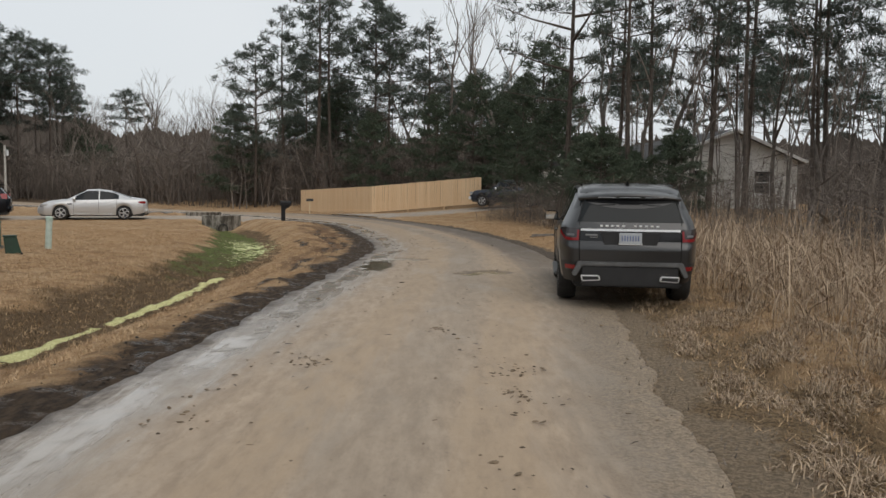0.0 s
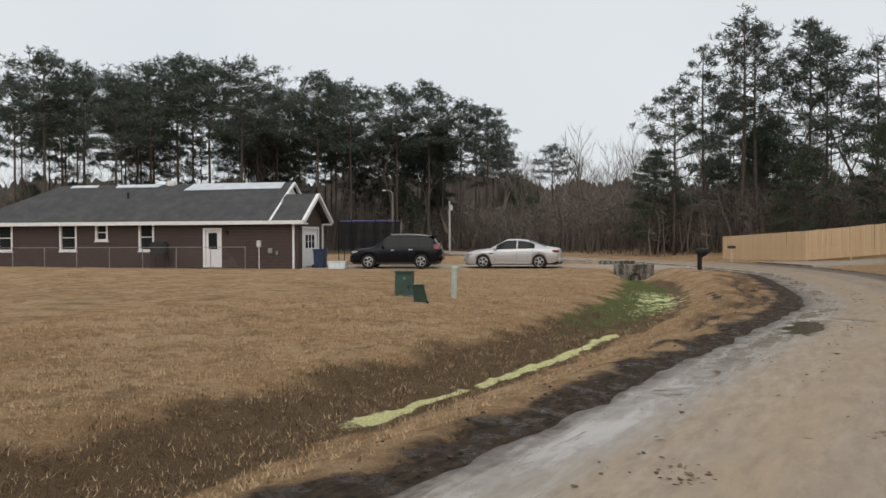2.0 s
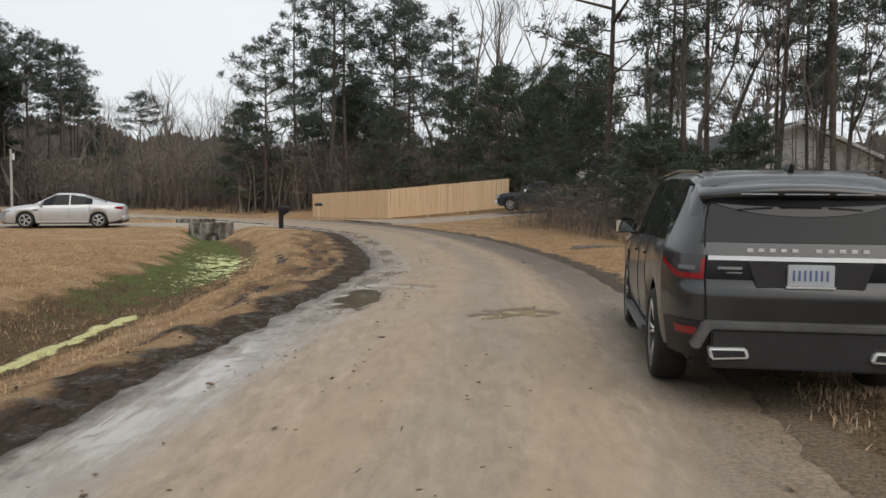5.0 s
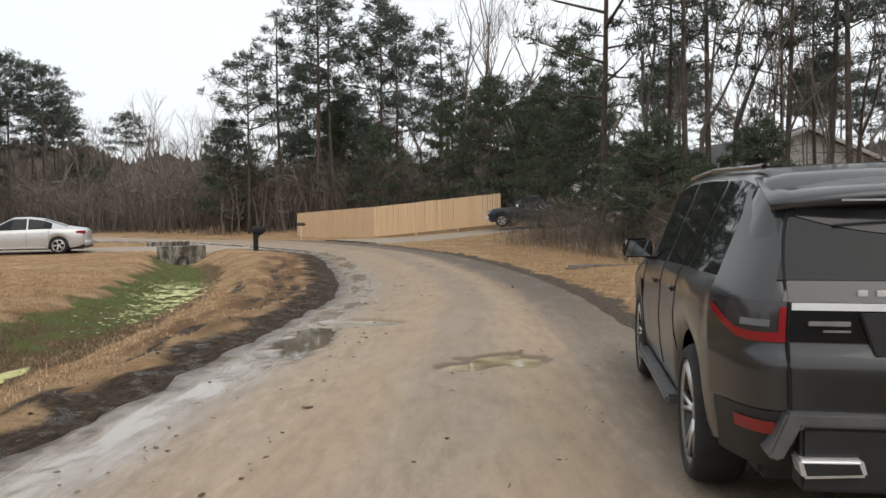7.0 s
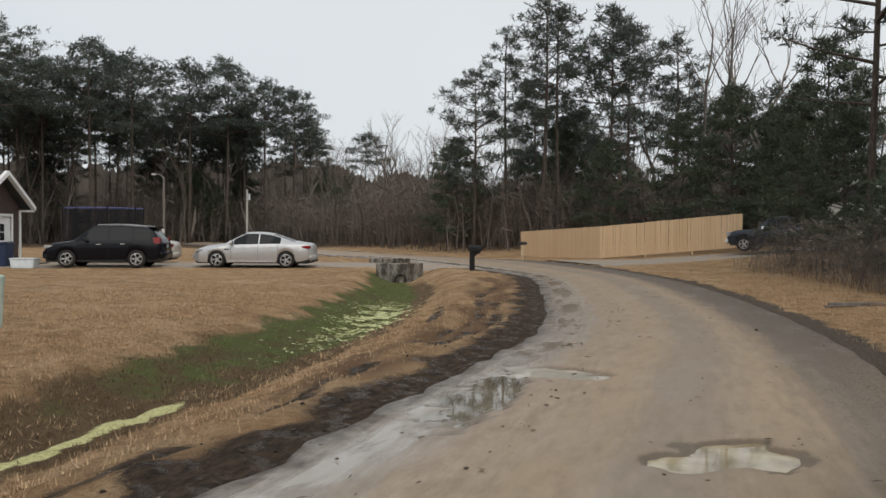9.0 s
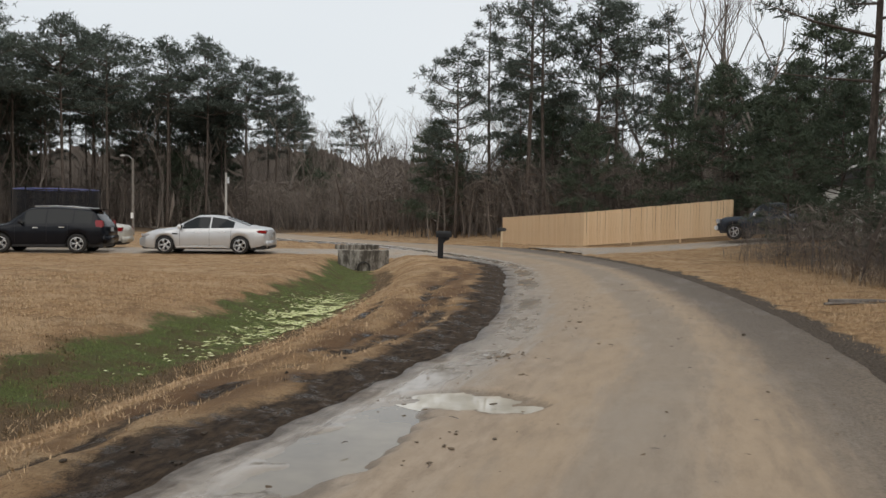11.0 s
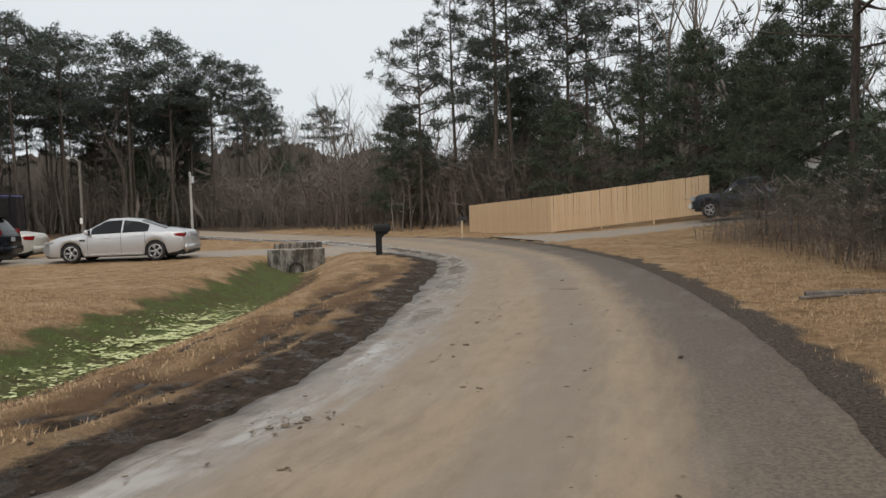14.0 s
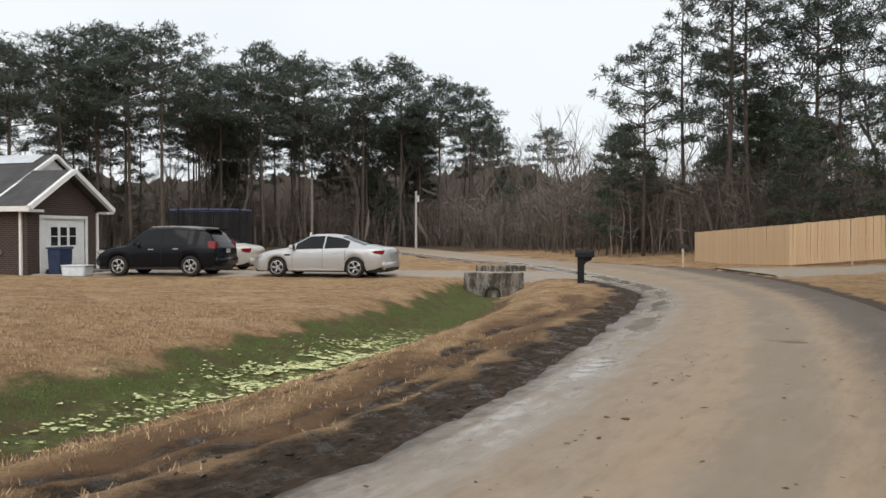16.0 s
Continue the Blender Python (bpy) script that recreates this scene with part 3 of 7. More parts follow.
def pine_meshes(h, crown, spread, seed, limbs=26, pads=4, size=0.42, tufts=6, pad=0.62, dome=0.5):
    """Trunk-with-limbs and crown meshes of a pine of height h, bare up to the height crown.
    The needles sit in flat pads towards the ends of the limbs, with gaps between."""
    rs = np.random.RandomState(seed)
    bend = rs.uniform(-0.02, 0.02, 2) * h
    lean_at = lambda z: np.array([bend[0] * math.sin(z / h * 2.5), bend[1] * math.sin(z / h * 2.1), z])
    r0 = 0.0066 * h + 0.03
    bm = tube([lean_at(z) for z in np.linspace(-0.3, h * 0.97, 9)], [r0 * (1 - 0.93 * k / 8) ** 0.8 + 0.012 for k in range(9)], 7)
    soup = Soup()
    for i in range(limbs):
        f = (i + rs.uniform(0, 1)) / limbs
        z = crown + (h * 0.96 - crown) * f ** 0.85
        az = i * 2.4 + rs.uniform(-0.6, 0.6)
        prof = (0.45 + 0.55 * math.sin(math.pi * min(1.0, 0.2 + 0.45 * f / dome))) * (1 - f ** 3.2) ** 0.6 + 0.12
        L = spread * prof * rs.uniform(0.55, 1.15)
        o = np.array([math.cos(az), math.sin(az), 0.0])
        side = np.array([-o[1], o[0], 0.0])
        rise = rs.uniform(0.0, 0.35) + 0.45 * f
        base = lean_at(z)
        tip = base + o * L + np.array([0, 0, L * rise * 0.75])
        pts = [base, base + o * L * 0.5 + np.array([0, 0, L * rise * 0.3]), tip]
        tube(pts, [0.022 + 0.013 * L, 0.016 + 0.007 * L, 0.009], 4, bm, cap=False)
        for k in range(max(1, int(round(pads * (0.45 + 0.6 * prof))))):
            u = rs.uniform(0.5, 1.05) if f < 0.85 else rs.uniform(0.2, 1.0)
            stem = base + (tip - base) * u * 0.8
            c = base + (tip - base) * u + side * rs.normal() * 0.22 * L + np.array([0, 0, rs.uniform(-0.1, 0.3)])
            tube([stem, c], [0.012, 0.006], 3, bm, cap=False)
            wide = pad * rs.uniform(0.7, 1.3)
            for _ in range(tufts):
                q = c + rs.normal(size=3) * np.array([0.52, 0.52, 0.20]) * wide
                clump(soup, rs, q, size * rs.uniform(0.7, 1.2), 9, 0.45)
    for _ in range(int(6 + crown * 0.8)):
        z, az, L = rs.uniform(crown * 0.35, crown), rs.uniform(0, 6.3), rs.uniform(0.3, 1.6)
        b = lean_at(z)
        tube([b, b + np.array([math.cos(az) * L, math.sin(az) * L, L * rs.uniform(-0.3, 0.25)])], [0.022, 0.006], 3, bm, cap=False)
    me = bpy.data.meshes.new("trunk")
    bm.to_mesh(me)
    bm.free()
    me.materials.append(bark.m)
    me.shade_smooth()
    return me, soup


def make_pine(h, crown, spread, seed, mat=None, **kw):
    trunk, soup = pine_meshes(h, crown, spread, seed, **kw)
    t = thing("pine_tree", "tall dark green pine with a bare straight trunk", "tree", group="pines")
    part("trunk", trunk, None, t)
    part("crown", soup.mesh("crown", mat or needles), None, t)
    return t, h


def make_bare(h, seed, depth=5, wide=0.5):
    """A leafless broadleaf tree, grown branch by branch."""
    rs = random.Random(seed)
    bm = bmesh.new()
    crown = bmesh.new()

    def grow(p, d, L, r, lvl):
        d2 = (d + Vector((rs.uniform(-1, 1), rs.uniform(-1, 1), rs.uniform(-0.3, 0.6))) * 0.16).normalized()
        q = p + d * L * 0.5
        e = q + d2 * L * 0.5
        tube([p, q, e], [r, r * 0.85, r * 0.66], 6 if lvl == 0 else (4 if lvl < 3 else 3), bm if lvl < 2 else crown, cap=False)
        if lvl >= depth:
            return
        for k in range(2 if lvl == 0 else rs.choice((2, 3, 3))):
            a = rs.uniform(0, math.tau)
            side = Vector((math.cos(a), math.sin(a), 0))
            nd = (d2 * rs.uniform(0.7, 1.2) + side * rs.uniform(0.35, 0.8) * (0.6 + wide) + Vector((0, 0, 0.25))).normalized()
            grow(p + (e - p) * rs.uniform(0.6, 1.0) if k else e, nd, L * rs.uniform(0.55, 0.8), r * rs.uniform(0.45, 0.62), lvl + 1)

    grow(Vector((0, 0, -0.3)), Vector((rs.uniform(-0.06, 0.06), rs.uniform(-0.06, 0.06), 1)).normalized(), h * 0.38, 0.009 * h + 0.03, 0)
    t = thing("bare_tree", "leafless grey-brown tree with thin bare branches", "tree", group="bare trees")
    part("trunk", bm, grey_bark.m, t)
    part("crown", crown, twigs, t)
    return t, h


def plant(proto, x, y, h=None, turn=0.0, fat=1.0):
    """A copy of a tree at a place, scaled to the height h."""
    ob, h0 = proto
    k = (h or h0) / h0
    c = copy_thing(ob, Matrix.Identity(4))
    c.matrix_world = Matrix.LocRotScale((x, y, ground_z(x, y)), Euler((0, 0, turn)), (k * fat, k * fat, k))
    return c


def away(proto):
    """Removes a prototype once its copies stand."""
    ob = proto[0]
    for o in (*ob.children_recursive, ob):
        bpy.data.objects.remove(o)


rt = random.Random(7)
tall = [make_pine(22, 12.6, 4.5, 101, limbs=26, pads=6, tufts=7, pad=0.95, size=0.48), make_pine(22, 13.6, 4.0, 102, limbs=24, pads=6, tufts=7, pad=0.95, size=0.48),
        make_pine(22, 11.8, 4.4, 103, limbs=28, pads=6, tufts=7, pad=0.9, size=0.48), make_pine(21, 10.0, 3.0, 104, limbs=24, pads=5, tufts=6, pad=0.75, size=0.46)]
# pines whose lower limbs carry needles too
full = [make_pine(15, 4.5, 3.4, 111, limbs=32, pads=5, tufts=6, size=0.42, pad=0.62), make_pine(12, 1.0, 3.2, 112, needles_dark, limbs=46, pads=5, tufts=6, size=0.42, pad=0.55)]
slim = [make_pine(20, 8.5, 2.6, 121, limbs=26, pads=4, tufts=5, size=0.42, pad=0.55), make_pine(19, 7.5, 2.1, 122, limbs=24, pads=4, tufts=5, size=0.42, pad=0.5)]
limby = [make_pine(21, 5.6, 5.0, 125, limbs=32, pads=5, tufts=6, size=0.38, pad=0.55)]
bare = [make_bare(16, 201), make_bare(15, 202, wide=0.3), make_bare(17, 203, wide=0.2), make_bare(12, 204, wide=0.6)]
cedar = [make_pine(7, 0.3, 1.9, 131, needles_dark, limbs=50, pads=3, tufts=5, size=0.4, pad=0.4)]

# the high stand behind the brick house
STAND = [(-75.8, 55.1, 21.0), (-76.9, 60.4, 20.4), (-70.3, 59.1, 18.6), (-71.8, 65.2, 21.6), (-72.0, 69.4, 23.5), (-67.5, 69.8, 22.2), (-63.0, 69.9, 21.6),
         (-68.6, 82.4, 20.7), (-61.4, 81.8, 21.8), (-61.3, 88.1, 21.6), (-60.3, 97.3, 22.2), (-58.1, 102.1, 23.3), (-55.3, 107.1, 22.1), (-52.9, 110.6, 20.9),
         (-79.9, 54.4, 18.8), (-84.6, 63.5, 20.2), (-79.7, 69.8, 20.7), (-76.8, 76.0, 22.9), (-71.1, 81.5, 21.1), (-69.6, 88.1, 21.3), (-67.2, 92.5, 22.5)]
for i, (x, y, h) in enumerate(STAND):
    plant(tall[i % 3], x, y, h * rt.uniform(0.98, 1.04), rt.uniform(0, 6.3), 1.1)
for i in range(46):
    f = rt.random()
    x, y = -95 + 42 * f + rt.uniform(-7, 7), 52 + 62 * f + rt.uniform(2, 22)
    plant(rt.choice(tall), x, y, rt.uniform(15, 20), rt.uniform(0, 6.3), 1.05)
for i in range(16):
    f = rt.random()
    plant(rt.choice(bare), -86 + 36 * f + rt.uniform(-6, 6), 50 + 60 * f + rt.uniform(0, 10), rt.uniform(11, 17), rt.uniform(0, 6.3))
for i in range(90):
    f = rt.random()
    x, y = -96 + 44 * f + rt.uniform(-6, 6), 54 + 60 * f + rt.uniform(2, 24)
    plant(rt.choice(bare + bare + [full[1]]), x, y, rt.uniform(8, 14), rt.uniform(0, 6.3), 1.1)
# the bare wood in the gap and beyond the far road
GAP = [(-48.5, 118.1, 14.9), (-47.1, 124.0, 14.9), (-43.3, 125.4, 17.5), (-42.4, 131.0, 13.9), (-35.0, 117.6, 14.1), (-53.3, 121.4, 13.2)]
for i, (x, y, h) in enumerate(GAP):
    plant(bare[i % 3], x, y, h, rt.uniform(0, 6.3), 1.2)
for i in range(60):
    f = rt.random()
    x, y = -62 + 44 * f + rt.uniform(-6, 6), 118 - 38 * f + rt.uniform(0, 34)
    plant(rt.choice(bare), x, y, rt.uniform(8, 14.5), rt.uniform(0, 6.3), 1.1)
# single pines behind the board fence
plant(full[0], -16.4, 71.8, 14.3, 0.4)
plant(slim[1], -14.2, 74.0, 18.0, 1.0)
plant(slim[0], -11.2, 72.3, 19.9, 2.0, 1.25)
plant(tall[3], -9.9, 73.1, 18.9, 0.3, 1.15)
plant(full[0], -6.3, 73.9, 18.2, 1.3, 0.95)
plant(tall[1], -5.0, 75.5, 17.0, 4.1)
plant(slim[0], -1.6, 76.4, 16.6, 3.2, 1.2)
for i, (x, y, h) in enumerate(((0.4, 75, 20), (1.5, 73.5, 18.5), (2.6, 77, 21), (-3.2, 82, 17), (4.5, 72, 19))):
    plant(bare[(i + 1) % 3], x, y, h, i * 1.3, 1.0)
for i in range(46):
    x, y = rt.uniform(-20, 14), rt.uniform(76, 112)
    plant(rt.choice(tall + slim + bare), x, y, rt.uniform(10, 16), rt.uniform(0, 6.3))
for i in range(44):
    plant(rt.choice([full[1], bare[1], bare[0], bare[3], bare[2]]), rt.uniform(-19, 12), rt.uniform(74, 100), rt.uniform(6, 11), rt.uniform(0, 6.3), 1.1)
for i in range(12):
    f = rt.random()
    plant(full[1], -92 + 40 * f + rt.uniform(-5, 5), 62 + 58 * f + rt.uniform(4, 24), rt.uniform(7, 11), rt.uniform(0, 6.3), 1.1)
# dark bushy pines beside the far drive
for x, y, h, f in ((2.2, 60.5, 9.5, 1.0), (5.6, 58.5, 9.0, 1.0), (-0.6, 64.0, 8.5, 1.0), (4.2, 47.0, 5.5, 0.9), (6.4, 49.5, 6.5, 1.0), (7.5, 62, 12, 1.0), (-6, 69, 7.5, 1.1)):
    plant(full[1], x, y, h, rt.uniform(0, 6.3), f)
for i in range(13):
    plant(full[1], rt.uniform(5.6, 9.5), rt.uniform(33, 47), rt.uniform(2.2, 4.6), rt.uniform(0, 6.3), 1.15)
# the pines between the road and the pale house
plant(limby[0], 7.0, 47.5, 20.5, 0.6)
plant(limby[0], 14.2, 44.0, 15.5, 3.4, 0.7)
for i, (x, y, h) in enumerate(((8.4, 37.7, 17), (10.8, 43.0, 19), (13.1, 41.1, 18), (15.3, 42.2, 20), (9.4, 45, 17), (17.5, 38, 18), (20, 44, 19), (12.2, 33.5, 16), (22, 36, 18), (25, 41, 19), (18.5, 31, 17))):
    plant((slim + tall[3:])[i % 3], x, y, h * 0.88, i * 0.9, 1.0)
for i in range(40):
    x, y = rt.uniform(15, 44), rt.uniform(16, 46)
    plant(rt.choice(slim), x, y, rt.uniform(11, 16), rt.uniform(0, 6.3), 0.9)
for i in range(40):
    x, y = rt.uniform(8, 62), rt.uniform(68, 110)
    plant(rt.choice(tall[:2] + slim + bare[:2]), x, y, rt.uniform(13, 18), rt.uniform(0, 6.3))
for x, y, h in ((9.3, 39.5, 12), (12.5, 45.5, 13), (18, 45, 12), (10.5, 36, 9), (16, 35, 10), (24, 33, 11), (8.8, 46.8, 15)):
    plant(rt.choice(bare), x, y, h, rt.uniform(0, 6.3))
for i in range(20):
    plant(bare[rt.choice((1, 2))], rt.uniform(9, 25), rt.uniform(33, 45.5), rt.uniform(5, 11), rt.uniform(0, 6.3), 0.6)
for x, y, h in ((-43.5, 104, 6.5), (-46, 108, 5.5), (-52, 116, 6.0)):
    plant(cedar[0], x, y, h, rt.uniform(0, 6.3), 1.2)
for p in tall + full + slim + limby + bare + cedar:
    away(p)


def brush(name, label, category, spots, seed, material, hi=(1.5, 5.0), stems=3, tw=7, thick=0.018):
    """Leafless undergrowth: stems with side twigs, as thin ribbons."""
    rs = np.random.RandomState(seed)
    soup = Soup()
    for x, y in spots:
        z0 = ground_z(x, y)
        for _ in range(stems):
            h = rs.uniform(*hi)
            b = np.array([x + rs.normal() * 0.4, y + rs.normal() * 0.4, z0 - 0.05])
            d = np.array([rs.normal() * 0.16, rs.normal() * 0.16, 1.0])
            ribs = [(b, d * h, thick * (0.7 + h * 0.2))]
            for _ in range(tw):
                u = rs.uniform(0.2, 1.0)
                a = np.array([rs.normal(), rs.normal(), rs.uniform(0.1, 1.3)])
                ribs.append((b + d * h * u, a * h * 0.2 * rs.uniform(0.5, 1.2), thick * 0.75))
            for p, v, w in ribs:
                s = np.cross(v, rs.normal(size=3))
                s *= w / (np.linalg.norm(s) + 1e-9)
                m = p + v * 0.55 + rs.normal(size=3) * np.linalg.norm(v) * 0.05
                soup.add(np.array([p - s, p + s, m + s * 0.7, p + v, m - s * 0.7]), [(0, 1, 2, 3, 4)])
    return tagged(new(name, soup.mesh(name, material)), label, category, kind="stuff")


rb = random.Random(17)
spots = []
for i in range(900):
    f = rb.random()
    spots.append((-66 + 52 * f + rb.uniform(-4, 4), 114 - 44 * f + rb.uniform(0, 16)))
brush("undergrowth", "dense leafless brown undergrowth beyond the far road", "undergrowth", spots, 1, twigs, (2.0, 6.0), 5, 11, 0.022)
spots = [(rb.uniform(-17, 16), rb.uniform(70, 90)) for _ in range(560)]
brush("undergrowth", "dense leafless brown undergrowth behind the board fence", "undergrowth", spots, 2, twigs, (2.0, 6.0), 5, 11, 0.022)
spots = []
for i in range(620):
    f = rb.random()
    spots.append((-98 + 42 * f + rb.uniform(-5, 5), 48 + 62 * f + rb.uniform(0, 12)))
brush("undergrowth", "shady leafless undergrowth below the tall pines", "undergrowth", spots, 3, twigs, (2.0, 7.0), 5, 11, 0.025)
spots = [(rb.uniform(8.5, 34), rb.uniform(16, 46)) for _ in range(620)]
brush("undergrowth", "leafless brown saplings and brush in the roadside wood", "undergrowth", spots, 4, twigs, (0.8, 3.2), 4, 9, 0.010)
spots = [(5.2 + abs(rb.gauss(0, 1.9)), rb.uniform(28, 46)) for _ in range(460)]
spots = [q for q in spots if wave(q[0], q[1], 3.2, 93) > -0.25]
spots = [(x - 0.22 * max(0, y - 33), y) for x, y in spots]
brush("bramble", "tangled leafless brambles at the roadside", "bramble", spots, 5, twigs, (0.4, 2.1), 5, 12, 0.005)
spots = [(rb.uniform(8, 70), rb.uniform(66, 100)) for _ in range(420)]
brush("undergrowth", "leafless undergrowth behind the pale house", "undergrowth", spots, 6, twigs, (2.0, 6.0), 4, 9, 0.025)

# distant woods closing the horizon
dm = Mat("distant_woods", 1.0, spec=0.0)
dm.color(dm.ramp(dm.noise(0.35, 6, 0.7, stretch=(1, 1, 0.25)), (0.3, (0.075, 0.065, 0.058)), (0.7, (0.14, 0.12, 0.105))))
dv, df = [], []
n = 2600
for k in range(n):
    a = k * math.tau / n
    rr = 185 + 9 * math.sin(a * 5)
    top = 15.0 + 1.4 * math.sin(a * 9 + 1) + 0.9 * math.sin(a * 37) + 0.8 * math.sin(a * 83 + 2) + rb.uniform(-0.9, 0.9)
    for z in (-4.0, top * 0.6, top):
        dv.append((rr * math.cos(a), 25 + rr * math.sin(a), z))
for k in range(n):
    a, b = 3 * k, 3 * ((k + 1) % n)
    df += [(a, b, b + 1, a + 1), (a + 1, b + 1, b + 2, a + 2)]
tagged(new("backdrop", mesh_from("backdrop", dv, df, dm.m)), "distant leafless woods along the horizon", "woods", kind="structure")

# ---------- board fence ----------
pale_wood = Mat("new_pine_boards", 0.8, spec=0.25)
pale_wood.color(pale_wood.mix(pale_wood.random(), pale_wood.ramp(pale_wood.noise(3, 5, 0.6, stretch=(8, 8, 0.6)), (0.3, (0.55, 0.37, 0.22)), (0.7, (0.66, 0.47, 0.29))),
                              pale_wood.ramp(pale_wood.noise(3, 5, 0.6, stretch=(8, 8, 0.6)), (0.3, (0.60, 0.42, 0.26)), (0.7, (0.70, 0.52, 0.33)))))
pale_wood.bump(pale_wood.noise(20, 3, 0.6, stretch=(6, 6, 0.3)), 0.3, 0.01)
FENCE = [((-11.4, 66.0), -0.30), ((-5.0, 57.9), 0.05), ((2.6, 57.2), 0.78)]
fence = thing("board_fence", "new pale pine board privacy fence along the drive", "fence")
board_me = {}
for (a, za), (b, zb) in zip(FENCE, FENCE[1:]):
    a, b = Vector(a), Vector(b)
    length, ang = (b - a).length, math.atan2(b.y - a.y, b.x - a.x)
    count = int(length / 0.146)
    for k in range(count):
        f = (k + 0.5) / count
        hgt = 1.83 + rt.choice((0.0, 0.0, 0.008, -0.01, 0.015))
        key = round(hgt, 3)
        if key not in board_me:
            bm = box(-0.07, 0.07, -0.01, 0.01, 0.0, hgt, 0.004)
            me = bpy.data.meshes.new("board")
            bm.to_mesh(me)
            bm.free()
            me.materials.append(pale_wood.m)
            board_me[key] = me
        ob = part("board", board_me[key], None, fence)
        p = a.lerp(b, f)
        ob.matrix_world = Matrix.LocRotScale((p.x, p.y, za + (zb - za) * f), Euler((rt.uniform(-0.006, 0.006), rt.uniform(-0.008, 0.008), ang)), None)
    for z in (0.3, 0.95, 1.55):
        nrm = Vector((-(b - a).y, (b - a).x)).normalized() * 0.035
        bm = tube([(a.x + nrm.x, a.y + nrm.y, za + z), (b.x + nrm.x, b.y + nrm.y, zb + z)], [0.03, 0.03], 4)
        part("rail", bm, pale_wood.m, fence)
    for k in range(int(length / 2.4) + 1):
        p = a.lerp(b, k / max(1, int(length / 2.4)))
        z = za + (zb - za) * (k / max(1, int(length / 2.4)))
        ob = part("post", box(-0.045, 0.045, 0.04, 0.13, -0.4, 1.8, 0.005), pale_wood.m, fence)
        ob.matrix_world = pose(p.x, p.y, z, 0, 0, math.degrees(ang))

# ---------- drives ----------
gravel_m = Mat("pale_gravel", 0.95, spec=0.2)
gravel_m.color(gravel_m.mix(gravel_m.steps(gravel_m.noise(1.2, 5, 0.7), 0.35, 0.65), gravel_m.ramp(gravel_m.noise(45, 4, 0.8), (0.35, (0.21, 0.185, 0.16)), (0.68, (0.42, 0.385, 0.34))),
                            gravel_m.ramp(gravel_m.noise(45, 4, 0.8), (0.35, (0.26, 0.20, 0.145)), (0.68, (0.43, 0.35, 0.27)))))
gravel_m.bump(gravel_m.noise(60, 4, 0.8), 0.6, 0.02)


def drive(name, near, far, label, lift):
    a, b = spline(near, 90), spline(far, 90)
    v, f = [], []
    for i in range(90):
        for k in range(13):
            p = a[i] + (b[i] - a[i]) * k / 12
            p = p + 0.18 * wave(p[0], p[1], 1.5, 71) * (1 if k in (0, 12) else 0)
            v.append((p[0], p[1], float(height(np.array([p[0]]), np.array([p[1]]))[0]) + lift - (0.12 if k in (0, 12) else 0)))
    for i in range(89):
        for k in range(12):
            f.append((13 * i + k, 13 * i + k + 1, 13 * (i + 1) + k + 1, 13 * (i + 1) + k))
    tagged(new(name, mesh_from(name, v, f, gravel_m.m, True)), label, "driveway", kind="structure")


drive("driveway_1", [(-8.0, 43.3), (-10.9, 42.6), (-12.4, 42.2), (-15.5, 40.7), (-19, 38.9), (-26.5, 35.2)], [(-11.5, 47.5), (-13.4, 46.3), (-14.8, 45.6), (-18.4, 44.4), (-22.7, 42.8), (-29, 39.8)], "pale gravel drive crossing the ditch to the brick house", 0.05)
drive("driveway_2", [(-3.6, 48.2), (-1.5, 51.5), (1.5, 53.2), (6, 54), (12, 55)], [(-7.6, 54.6), (-4.0, 55.6), (-0.5, 56.2), (5.5, 57.5), (12, 59)], "pale gravel drive rising beside the board fence", 0.05)

# ---------- culvert headwalls ----------
conc = Mat("stained_concrete", 0.9, spec=0.25)
conc.color(conc.mix(conc.steps(conc.noise(2.2, 6, 0.7, stretch=(1.5, 1.5, 0.5)), 0.36, 0.60), conc.ramp(conc.noise(18, 5, 0.7), (0.3, (0.19, 0.175, 0.15)), (0.7, (0.36, 0.335, 0.295))), (0.06, 0.052, 0.042)))
conc.bump(conc.noise(25, 5, 0.7), 0.5, 0.03)
dark_in = plain("pipe_dark", (0.02, 0.018, 0.015), 0.9)


